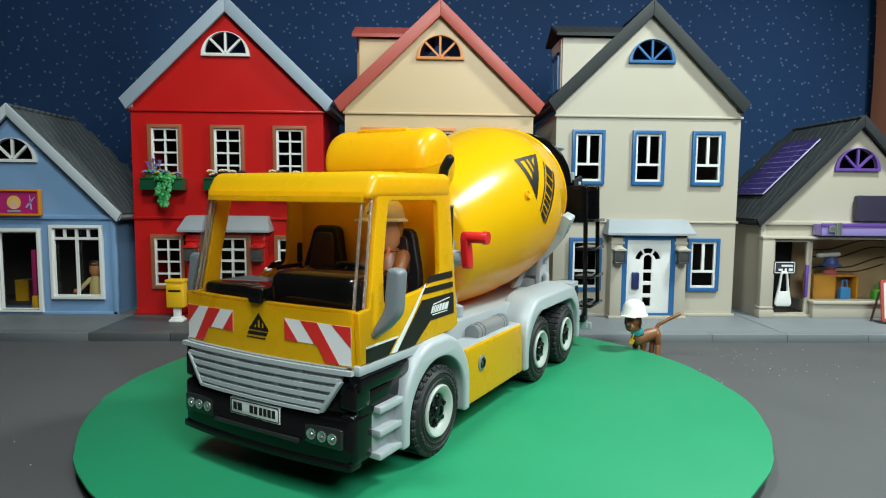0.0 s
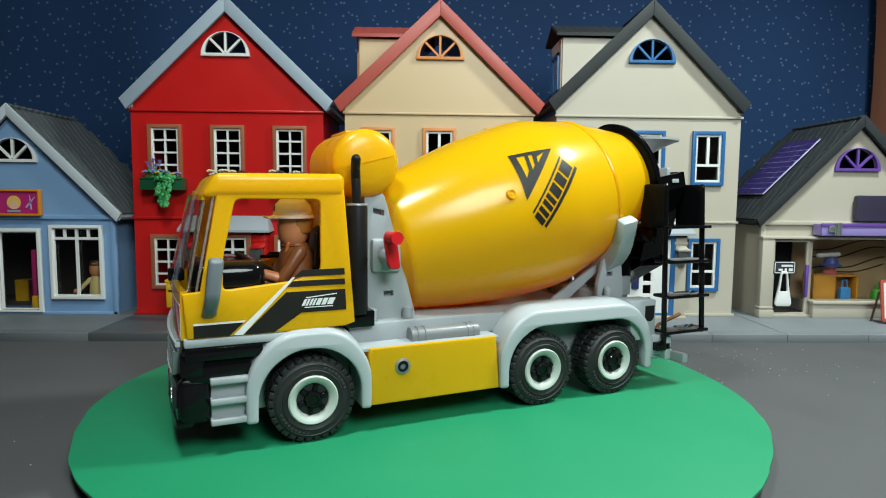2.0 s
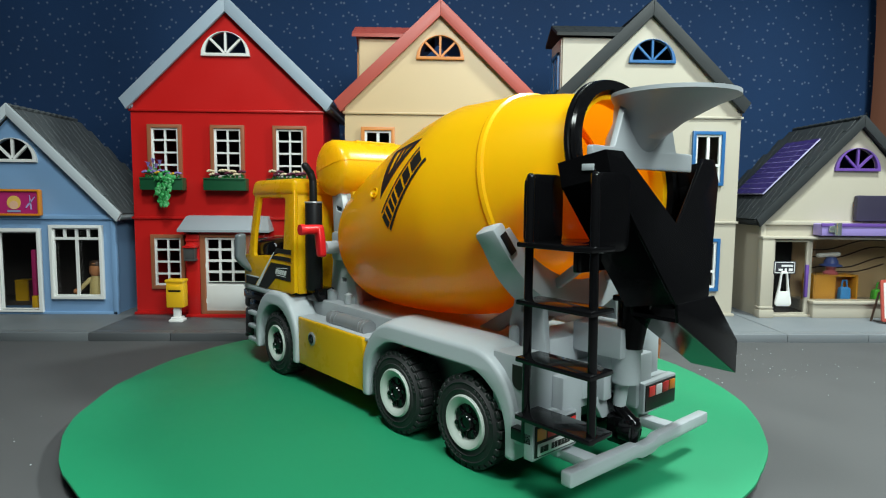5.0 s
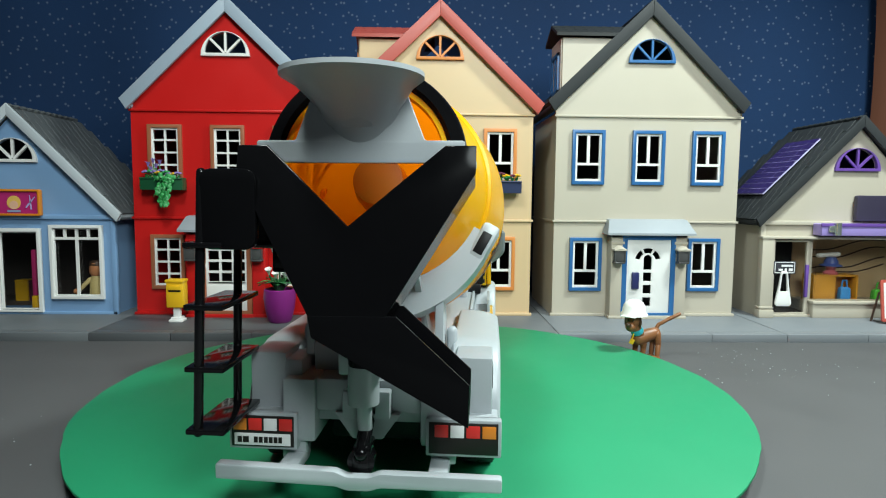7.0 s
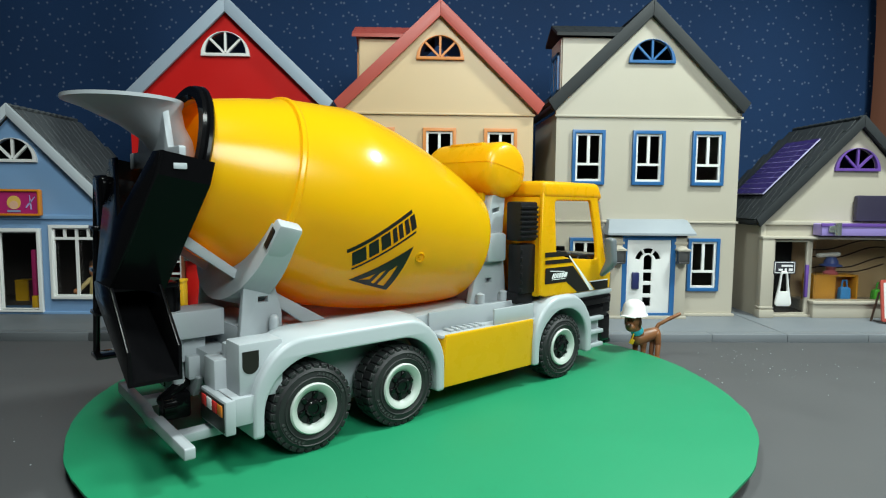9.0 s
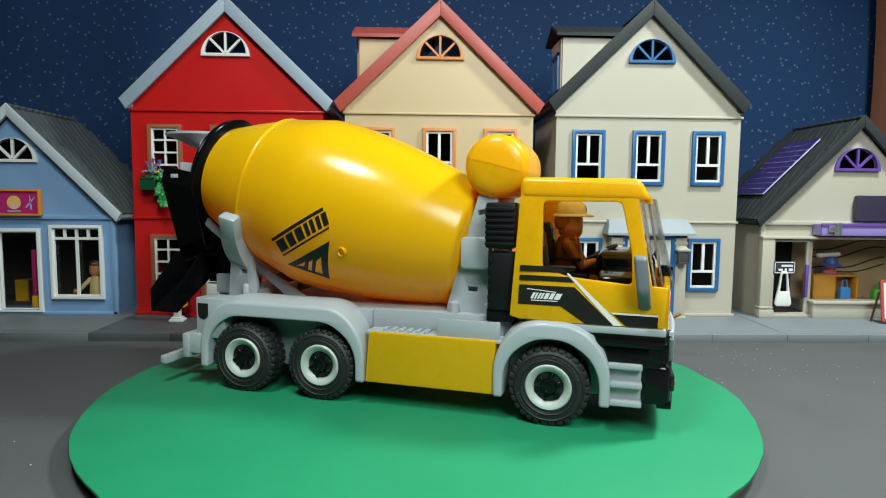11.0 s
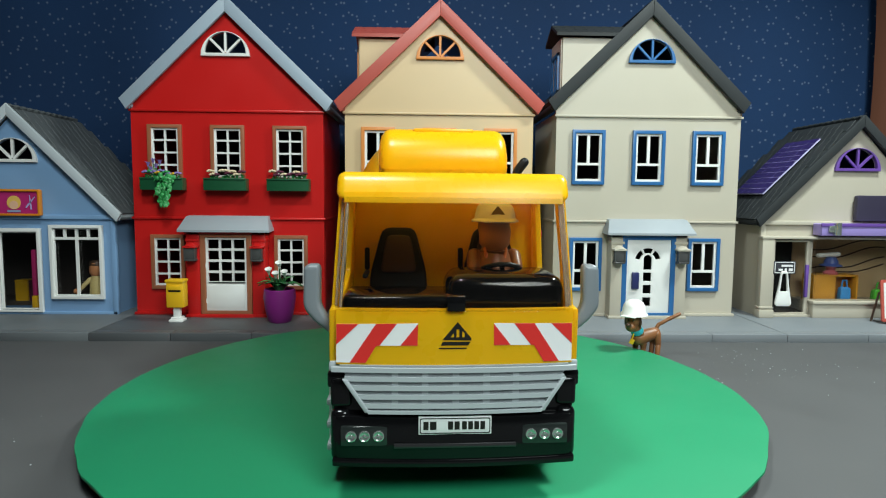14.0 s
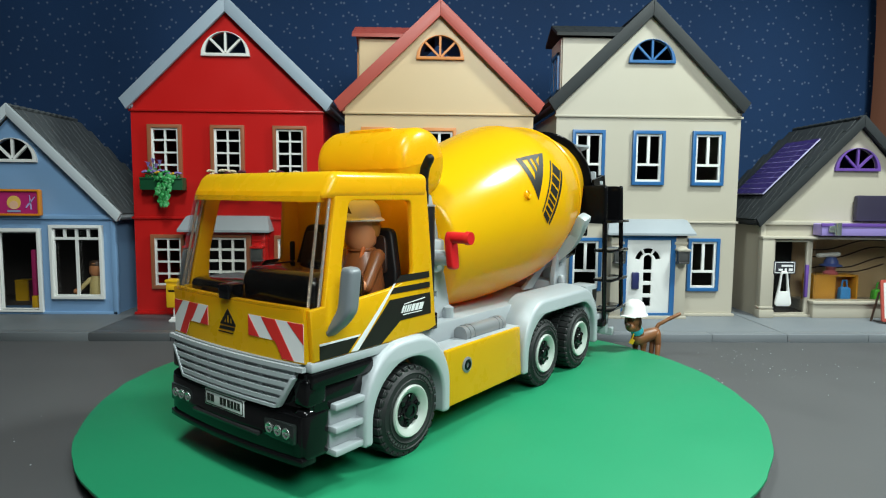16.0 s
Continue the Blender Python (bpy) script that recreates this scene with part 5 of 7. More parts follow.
    for k, z in enumerate((0.1452, 0.1142, 0.0829, 0.0510)):
        dx = -0.0006 * k
        bm = bmesh.new()
        box(bm, -0.2415 + dx, -0.1935 + dx * 0.5, 0.0640, 0.0840, z - 0.0014, z + 0.0014, 0.0006)
        part("rung", bm, BLACK, lad)
    boxes("ladder_bracket", BLACK, lad, (-0.226, -0.192, 0.030, 0.074, 0.1430, 0.1465), (-0.21, -0.205, 0.022, 0.050, 0.1285, 0.144), (-0.203, -0.187, 0.060, 0.079, 0.0345, 0.042))


rear_end()


def behind_cab():
    # yellow rounded fairing tank across the truck
    bm = bmesh.new()
    m = Matrix.Translation((0.069, 0, 0.1945)) @ Matrix.Rotation(radians(90), 4, "X")
    prof = [(0.0, -0.0478), (0.014, -0.0472), (0.0205, -0.0455), (0.0238, -0.0430), (0.0252, -0.0395), (0.0255, -0.036)]
    prof = prof + [(r, -h) for r, h in prof[::-1]]
    lathe(bm, prof, m, 48, False)
    tank = part("air_fairing", bm, YELLOW, TRUCK, "rounded yellow tank fairing behind the cab roof")
    boxes("fairing_rib", YELLOW, tank, (0.058, 0.080, -0.022, 0.022, 0.2165, 0.2199), (0.052, 0.070, -0.030, 0.030, 0.166, 0.174))
    # parting seam along the fairing
    half = [(r * 1.012, h * 1.006) for r, h in prof]
    loop = half + [(-r, h) for r, h in half[::-1]]
    me = plate([loop], 0.0006, Matrix.Translation((0.069, 0, 0.1952)) @ Matrix.Rotation(radians(14), 4, "Y"), 0.0)
    part("seam", me, YELLOW, tank)
    # exhaust on the left
    bm = bmesh.new()
    lathe(bm, [(0.0, 0.0), (0.0072, 0.0), (0.0077, 0.002), (0.0077, 0.078), (0.0070, 0.080), (0.0, 0.080)], at(0.0805, 0.0535, 0.084), 20, False)
    ex = part("exhaust", bm, MATT_BLACK, TRUCK, "black exhaust silencer with a bent pipe")
    bm = bmesh.new()
    pipe(bm, [(0.0805, 0.0535, 0.160), (0.0812, 0.0535, 0.183), (0.0820, 0.0555, 0.190), (0.083, 0.060, 0.196)], 0.0034, 12)
    part("exhaust_pipe", bm, MATT_BLACK, ex)
    bm = bmesh.new()
    lathe(bm, [(0.0074, 0.0), (0.0081, 0.0005), (0.0078, 0.0016), (0.0040, 0.0018)], at(0.0805, 0.0535, 0.1628), 24, False)
    part("exhaust_clamp", bm, SILVER, ex, "thin silver clamp ring")
    boxes("exhaust_bracket", BLACK, ex, (0.082, 0.090, 0.045, 0.055, 0.120, 0.124), (0.068, 0.090, 0.040, 0.057, 0.074, 0.086))
    # ribbed air intake on the right
    bm = bmesh.new()
    box(bm, 0.068, 0.089, -0.0625, -0.047, 0.083, 0.128, 0.002)
    box(bm, 0.066, 0.089, -0.064, -0.046, 0.131, 0.166, 0.002)
    ai = part("air_intake", bm, MATT_BLACK, TRUCK, "black ribbed air intake behind the cab")
    bm = bmesh.new()
    for k in range(7):
        box(bm, 0.066, 0.0885, -0.0652, -0.0625, 0.1335 + k * 0.0044, 0.1358 + k * 0.0044, 0.0004)
    for k in range(6):
        box(bm, 0.0685, 0.0705, -0.0638, -0.0615, 0.085 + k * 0.007, 0.0885 + k * 0.007, 0.0004)
    box(bm, 0.067, 0.090, -0.060, -0.040, 0.074, 0.084, 0.001)
    part("intake_rib", bm, MATT_BLACK, ai)
    # mirrors
    for s in (1, -1):
        prof = soft([(s * 0.0695, 0.0960), (s * 0.0695, 0.0905), (s * 0.080, 0.0985), (s * 0.0862, 0.1060), (s * 0.0862, 0.1290), (s * 0.0835, 0.1310), (s * 0.0775, 0.1310), (s * 0.0765, 0.1280), (s * 0.0765, 0.1080)], 0.0035)
        me = plate([prof], 0.009, at(0.1745, 0, 0) @ NOSE, 0.0025, 3)
        for v in me.vertices:
            v.co.x += 0.004 - (v.co.z - 0.095) * 0.12
        part("mirror", me, MIRROR_GREY, TRUCK, "dark grey plastic wing mirror")


behind_cab()

# ---- markings on the truck ----


DRUM_LINE = [(0.0532, 0.001), (0.0550, 0.006), (0.0604, 0.025), (0.0664, 0.050), (0.0713, 0.075), (0.0749, 0.100), (0.0769, 0.122), (0.0776, 0.138), (0.0771, 0.148), (0.0748, 0.158), (0.0682, 0.189)]


def drum_decal(name, loops, turn, mat, parent, lift=0.00035):
    """Lays a flat marking on the drum; a drawing's x runs along the axis and y round it, downwards."""
    bm = merged(plate(loops, 0.0001))
    xs, ys = [v.co.x for v in bm.verts], [v.co.y for v in bm.verts]
    sliced(bm, 0, min(xs), max(xs), 0.004)
    sliced(bm, 1, min(ys), max(ys), 0.004)
    hs, rs = [h for r, h in DRUM_LINE], [r for r, h in DRUM_LINE]
    for v in bm.verts:
        r = float(np.interp(v.co.x, hs, rs)) + lift + v.co.z
        a = v.co.y / 0.0755 + turn
        v.co = Vector((r * math.cos(a), r * math.sin(a), v.co.x))
    return part(name, bm, mat, parent)


def slanted(o, ex, ey, x0, x1, y0, y1, shear=0.0):
    """A parallelogram in the frame (o, ex, ey)."""
    o, ex, ey = Vector(o), Vector(ex), Vector(ey)
    return [tuple(o + ex * (x + shear * y) + ey * y) for x, y in ((x0, y0), (x1, y0), (x1, y1), (x0, y1))]


# the word strip is drawn as plain slanted bars, each a pair of (start, end) along the strip
WORD_BARS = ((0.00, 0.09), (0.12, 0.19), (0.23, 0.30), (0.33, 0.40), (0.44, 0.58), (0.62, 0.76), (0.80, 0.99))


def drum_logo(turn):
    tri = [(0.0994, 0.0600), (0.1378, 0.0655), (0.0977, 0.1015)]
    mark = drum_decal("drum_mark", [tri, [(0.1050, 0.0640), (0.1120, 0.0650), (0.1090, 0.0790), (0.1045, 0.0845)], [(0.1150, 0.0655), (0.1185, 0.0660), (0.1160, 0.0760), (0.1125, 0.0790)], [(0.1215, 0.0690), (0.1300, 0.0665), (0.1235, 0.0715), (0.1195, 0.0750)]], turn, STICKER_BLACK, DRUM_OB)
    o, ex, ey = (0.0990, 0.1135), (0.0420, -0.0385), (0.0082, 0.0145)
    pieces = [slanted(o, ex, ey, 0.02, 1.0, -0.06, 0.03), slanted(o, ex, ey, 0.03, 1.05, 0.86, 1.02)]
    pieces += [slanted(o, ex, ey, a, b, 0.14, 0.78) for a, b in WORD_BARS]
    for loop in pieces:
        drum_decal("drum_mark_bar", [loop], turn, STICKER_BLACK, mark)


drum_logo(0.0)
drum_logo(radians(-181.5))


def flank_decal(name, loop, s, mat, parent, lift=0.0):
    bm = merged(plate([loop], 0.0002, FLANK))
    sliced(bm, 2, 0.10, 0.1002, 0.0001)
    for v in bm.verts:
        v.co.y = s * (0.07025 + lift + v.co.y - max(0.0, v.co.z - 0.10) * 0.055)
    return part(name, bm, mat, parent)


def flank_marks():
    for s in (1, -1):
        big = flank_decal("door_stripe", [(0.1345, 0.1053), (0.0940, 0.1055), (0.0934, 0.0910), (0.1245, 0.0909), (0.1425, 0.0790), (0.1625, 0.0790)], s, STICKER_BLACK, TRUCK)
        flank_decal("stripe_bar", [(0.1240, 0.1197), (0.0943, 0.1199), (0.0941, 0.1156), (0.1290, 0.1152)], s, STICKER_BLACK, big)
        flank_decal("stripe_bar", [(0.1300, 0.1125), (0.0942, 0.1127), (0.0940, 0.1089), (0.1340, 0.1087)], s, STICKER_BLACK, big)
        flank_decal("stripe_edge", [(0.1285, 0.1150), (0.1300, 0.1152), (0.1683, 0.0794), (0.1655, 0.0790), (0.1625, 0.0790)], s, STICKER_WHITE, big)
        flank_decal("front_stripe", [(0.1925, 0.0870), (0.1620, 0.0872), (0.1710, 0.0790), (0.1925, 0.0790)], s, STICKER_BLACK, TRUCK)
        flank_decal("stripe_edge", [(0.1925, 0.0882), (0.1605, 0.0884), (0.1620, 0.0872), (0.1925, 0.0870)], s, STICKER_WHITE, big)
        flank_decal("word_line", [(0.1215, 0.1012), (0.1000, 0.1030), (0.1000, 0.1024), (0.1215, 0.1006)], s, STICKER_WHITE, big, 0.0003)
        flank_decal("word_line", [(0.1225, 0.0940), (0.1030, 0.0940), (0.1030, 0.0946), (0.1225, 0.0946)], s, STICKER_WHITE, big, 0.0003)
        for a, b in WORD_BARS:
            x0, x1 = (0.1245 - 0.0215 * a, 0.1245 - 0.0215 * b) if s > 0 else (0.1025 + 0.0215 * a, 0.1025 + 0.0215 * b)
            lean = -0.0022 if s > 0 else 0.0022
            flank_decal("word_bar", [(x0, 0.0955), (x1, 0.0955), (x1 + lean, 0.1000), (x0 + lean, 0.1000)], s, STICKER_WHITE, big, 0.0003)


flank_marks()


def nose_decal(name, loops, mat, parent, lift=0.0):
    bm = merged(plate(loops, 0.0002, NOSE))
    sliced(bm, 1, -0.066, 0.066, 0.006)
    for v in bm.verts:
        v.co.x += 0.19955 + lift + 0.004 * (1 - (v.co.y / 0.068) ** 2)
    return part(name, bm, mat, parent)


def nose_marks():
    for s in (1, -1):
        base = nose_decal("warning_sticker", [[(s * 0.0210, 0.1008), (s * 0.0658, 0.1000), (s * 0.0660, 0.0785), (s * 0.0497, 0.0785), (s * 0.0440, 0.0882), (s * 0.0212, 0.0884)]], STICKER_WHITE, TRUCK)
        base["label"] = "red and white striped warning sticker"
        for loop in ([(0.0210, 0.1005), (0.0305, 0.0885), (0.0212, 0.0885)], [(0.0325, 0.1006), (0.0440, 0.1004), (0.0585, 0.0786), (0.0497, 0.0786), (0.0440, 0.0880), (0.0420, 0.0884)], [(0.0537, 0.1002), (0.0657, 0.1000), (0.0659, 0.0885)]):
            nose_decal("red_stripe", [[(s * y, z) for y, z in loop]], STICKER_RED, base, 0.0002)
    tri = nose_decal("nose_mark", [[(-0.0075, 0.0915), (0.0008, 0.1015), (0.0085, 0.0925), (0.0085, 0.0912)], [(-0.0030, 0.0930), (-0.0012, 0.0930), (-0.0012, 0.0955)], [(0.0002, 0.0930), (0.0018, 0.0930), (0.0018, 0.0975), (0.0002, 0.0975)], [(0.0034, 0.0930), (0.0048, 0.0930), (0.0048, 0.0955), (0.0034, 0.0965)]], STICKER_BLACK, TRUCK)
    nose_decal("nose_mark_bar", [[(-0.0085, 0.0885), (0.0068, 0.0885), (0.0080, 0.0905), (-0.0073, 0.0905)]], STICKER_BLACK, tri)
    nose_decal("nose_mark_bar", [[(-0.0095, 0.0865), (0.0058, 0.0865), (0.0062, 0.0872), (-0.0091, 0.0872)]], STICKER_BLACK, tri)


nose_marks()

# ---- dolls ----


BLOND = material("blond_hair_plastic", (0.34, 0.15, 0.03), 0.45, grain=0.08)
DOLL_BROWN = material("brown_shirt_plastic", (0.21, 0.072, 0.024), 0.38, grain=0.06)


def driver():
    """Plain seated doll with a helmet, one mesh."""
    bm = bmesh.new()
    y = 0.0328
    hx = 0.1225
    lathe(bm, [(0.0, 0.1685), (0.0045, 0.1682), (0.0090, 0.1668), (0.0122, 0.1635), (0.0136, 0.1590), (0.0139, 0.1560), (0.0160, 0.1545), (0.0160, 0.1536), (0.0120, 0.1540)], at(hx, y, 0), 28, False, 0)
    box(bm, hx + 0.008, hx + 0.0195, y - 0.0105, y + 0.0105, 0.1534, 0.1548, 0.002, mi=0)
    lathe(bm, [(0.0, 0.1335), (0.0070, 0.1342), (0.0103, 0.1385), (0.0110, 0.1470), (0.0100, 0.1545), (0.0, 0.157)], at(hx, y, 0), 24, False, 1)
    # hair under the helmet, round the back and sides of the head
    lathe(bm, [(0.0080, 0.1418), (0.0100, 0.1432), (0.0112, 0.1490), (0.0106, 0.1550), (0.0, 0.157)], at(hx - 0.0034, y, 0), 24, False, 5)
    lathe(bm, [(0.0145, 0.104), (0.0150, 0.110), (0.0125, 0.128), (0.0085, 0.1355), (0.0, 0.138)], at(hx - 0.002, y, 0) @ Matrix.Diagonal((0.95, 1.0, 1, 1)), 20, True, 2)
    lathe(bm, [(0.0080, 0.1318), (0.0100, 0.1340), (0.0085, 0.1348), (0.0050, 0.1320)], at(hx - 0.001, y, 0), 20, False, 2)
    tri = [bm.verts.new(c) for c in ((hx + 0.01325, y - 0.0050, 0.1585), (hx + 0.01325, y + 0.0050, 0.1585), (hx + 0.0123, y, 0.1645), (hx + 0.0139, y, 0.1595))]
    for k in ((0, 1, 2), (0, 2, 3), (1, 3, 2), (0, 3, 1)):
        bm.faces.new([tri[q] for q in k]).material_index = 4
    for s in (1, -1):
        rod(bm, (hx - 0.002, y + s * 0.0135, 0.130), (hx + 0.011, y + s * 0.0155, 0.1115), 0.0052, 0.0042, n=12, mi=2, rounded=True)
        rod(bm, (hx + 0.011, y + s * 0.0155, 0.1115), (0.149, y + s * 0.0105, 0.1165), 0.0038, 0.0033, n=12, mi=1, rounded=True)
        rod(bm, (hx + 0.0095, y + s * 0.0035, 0.115), (hx + 0.0045, y + s * 0.0068, 0.1355), 0.0015, n=8, mi=6, rounded=True)
        box(bm, hx - 0.002, 0.150, y + s * 0.007 - 0.0055, y + s * 0.007 + 0.0055, 0.1035, 0.1105, 0.002, mi=4)
    ob = part("driver_doll", bm, [WHITE, SKIN, DOLL_BROWN, DOLL_BROWN, DOG_DARK, BLOND, ORANGE_VEST])
    tagged(ob, "plastic toy driver in orange with white helmet in the cab", "doll")
    return ob


RIDERS = [driver()]


def toy_dog():
    bm = bmesh.new()
    # body, neck and legs
    rod(bm, (0.2430, 0.135, 0.0245), (0.2625, 0.1385, 0.0300), 0.0084, 0.0064, n=18, rounded=True)
    rod(bm, (0.2440, 0.1345, 0.0265), (0.2350, 0.130, 0.0430), 0.0066, 0.0054, n=16, rounded=True)
    for hip, knee, foot in (((0.2640, 0.1360, 0.0290), (0.2665, 0.1370, 0.0170), (0.2645, 0.1340, 0.0040)), ((0.2610, 0.1440, 0.0290), (0.2630, 0.1450, 0.0170), (0.2610, 0.1430, 0.0040)), ((0.2480, 0.1345, 0.0225), (0.2490, 0.1355, 0.0140), (0.2485, 0.1355, 0.0040)), ((0.2420, 0.1410, 0.0225), (0.2425, 0.1430, 0.0140), (0.2420, 0.1430, 0.0040))):
        rod(bm, hip, knee, 0.0046, 0.0033, n=12, rounded=True)
        rod(bm, knee, foot, 0.0032, 0.0026, n=12, rounded=True)
        box(bm, foot[0] - 0.0058, foot[0] + 0.0030, foot[1] - 0.0034, foot[1] + 0.0034, 0.0, 0.0042, 0.0015)
    # head, muzzle, ears, tail
    ball(bm, (0.2335, 0.1285, 0.0465), 0.0074, 0.0078, 0.0088, 12)
    ball(bm, (0.2290, 0.1225, 0.0405), 0.0056, 0.0070, 0.0058, 12)
    ball(bm, (0.2245, 0.1165, 0.0435), 0.0030, 0.0026, 0.0026, 10, 1)
    for ex, ey in ((0.2405, 0.1265), (0.2275, 0.1325)):
        ball(bm, (ex, ey, 0.0445), 0.0020, 0.0036, 0.0072, 10, 1)
    for ex, ey in ((0.2310, 0.1205), (0.2265, 0.1235)):
        ball(bm, (ex, ey, 0.0478), 0.0011, 0.0011, 0.0013, 6, 1)
    pipe(bm, [(0.2630, 0.139, 0.0320), (0.2665, 0.139, 0.0390), (0.2770, 0.1365, 0.0460), (0.2885, 0.135, 0.0522)], 0.0021, 10)
    # collar and tag
    m, l = along((0.2412, 0.1330, 0.0310), (0.2385, 0.1318, 0.0362))
    lathe(bm, [(0.0066, 0.0), (0.0073, l * 0.5), (0.0064, l)], m, 24, False, 2)
    tag = Matrix.Translation((0.2325, 0.1268, 0.0225)) @ Matrix.Rotation(radians(-25), 4, "Z") @ Matrix.Rotation(radians(20), 4, "Y")
    box(bm, -0.0024, 0.0024, -0.0008, 0.0008, -0.0030, 0.0030, 0.0006, tag, mi=3)
    rod(bm, (0.2327, 0.1268, 0.025), (0.2350, 0.1285, 0.0310), 0.0008, n=8, mi=3)
    ob = part("toy_dog", bm, [DOG_BROWN, DOG_DARK, TURQUOISE, MAIL_YELLOW])
    tagged(ob, "small brown plastic toy dog with a turquoise collar on the road", "toy dog")
    bm = bmesh.new()
    lathe(bm, [(0.0, 0.0178), (0.005, 0.0172), (0.0095, 0.0146), (0.0122, 0.0100), (0.0130, 0.0034), (0.0150, 0.0010), (0.0152, 0.0), (0.0118, 0.0006)], at(0.2350, 0.1300, 0.0522), 28, False)
    box(bm, -0.0190, -0.0100, -0.0085, 0.0085, -0.0004, 0.0010, 0.003, Matrix.Translation((0.2350, 0.1300, 0.0522)) @ Matrix.Rotation(radians(50), 4, "Z"))
    tagged(part("toy_helmet", bm, WHITE), "white plastic toy safety helmet worn by the dog", "helmet")


toy_dog()

# ---- street things ----


def letter_box():
    t = thing("letter_box", "yellow plastic letter box on a white post", "letter box", at(-0.3345, 0.290, PAVE_Z))
    bm = bmesh.new()
    box(bm, -0.0115, 0.0115, -0.008, 0.008, 0.020, 0.0565, 0.0012)
    box(bm, -0.0125, 0.0125, -0.0095, 0.0085, 0.054, 0.0580, 0.001)
    b = part("box_body", bm, MAIL_YELLOW, t)
    bm = bmesh.new()
    box(bm, -0.0090, 0.0090, -0.0098, -0.0078, 0.0440, 0.0500, 0.0006)
    part("slot_flap", bm, MAIL_YELLOW, b)
    bm = bmesh.new()
    box(bm, -0.0080, 0.0080, -0.0084, -0.0079, 0.0415, 0.0440)
    part("slot", bm, STICKER_BLACK, b)
    bm = bmesh.new()
    box(bm, -0.0042, 0.0042, -0.004, 0.004, 0.004, 0.0205, 0.0008)
    box(bm, -0.0070, 0.0070, -0.0065, 0.0065, 0.003, 0.0065, 0.0008)
    box(bm, -0.0090, 0.0090, -0.0085, 0.0085, 0.0, 0.0035, 0.0008)
    part("post", bm, WHITE, t, "white stepped post")


letter_box()


def leaf_blade(bm, base, tip, width, mi=0, sag=0.2):
    """A curved leaf with thickness, from base to tip."""
    b, t = Vector(base), Vector(tip)
    d = t - b
    side = d.cross(Vector((0, 0, 1)))
    if side.length < 1e-6:
        side = Vector((1, 0, 0))
    side.normalize()
    up = side.cross(d).normalized()
    rows = []
    for k in range(6):
        f = k / 5
        w = width * (math.sin(math.pi * min(1, f * 0.9 + 0.1)) ** 0.8 + 0.05) * 0.5
        c = b + d * f + up * (sag * d.length * math.sin(math.pi * f))
        rows.append([bm.verts.new(c - side * w), bm.verts.new(c - up * width * 0.12), bm.verts.new(c + side * w), bm.verts.new(c + up * width * 0.06)])
    made = []
    for a, c in zip(rows, rows[1:]):
        for k in range(4):
            made.append(bm.faces.new((a[k], a[(k + 1) % 4], c[(k + 1) % 4], c[k])))
    made.append(bm.faces.new(rows[0]))
    made.append(bm.faces.new(rows[-1]))
    for f in made:
        f.material_index = mi


def flower_pot():
    t = thing("flower_pot", "purple rounded plastic pot with white lilies", "flower pot", at(-0.1965, 0.2900, PAVE_Z))
    bm = bmesh.new()
    prof = [(0.0, 0.0), (0.0135, 0.0), (0.0160, 0.003), (0.0195, 0.018), (0.0215, 0.034), (0.0208, 0.0445), (0.0196, 0.0455), (0.0190, 0.0430), (0.0185, 0.041), (0.0, 0.041)]
    lathe(bm, prof, I4, 28, False)
    part("pot", bm, POT_PURPLE, t)
    for k in range(13):
        a = k * 2.4
        r = 0.019 + 0.009 * random.random()
        bm = bmesh.new()
        leaf_blade(bm, (0.004 * math.cos(a), 0.004 * math.sin(a), 0.042), (r * 1.15 * math.cos(a), r * 0.8 * math.sin(a), 0.048 + 0.014 * random.random()), 0.0115, 0, 0.35)
        part("leaf", bm, LEAF_DARK if k % 3 else LEAF, t)
    for dx, dz in ((-0.013, 0.069), (0.001, 0.078), (0.008, 0.066), (-0.004, 0.064)):
        bm = bmesh.new()
        rod(bm, (dx * 0.3, 0, 0.041), (dx, -0.003, dz - 0.004), 0.0012, n=8)
        st = part("stem", bm, LEAF_DARK, t)
        bm = bmesh.new()
        lathe(bm, [(0.0008, 0.0), (0.0018, 0.004), (0.0038, 0.0085), (0.0050, 0.0105), (0.0036, 0.0090), (0.0010, 0.004)], at(dx, -0.003, dz - 0.005) @ Matrix.Rotation(radians(25), 4, "X"), 12, False)
        part("lily", bm, WHITE, st)


flower_pot()


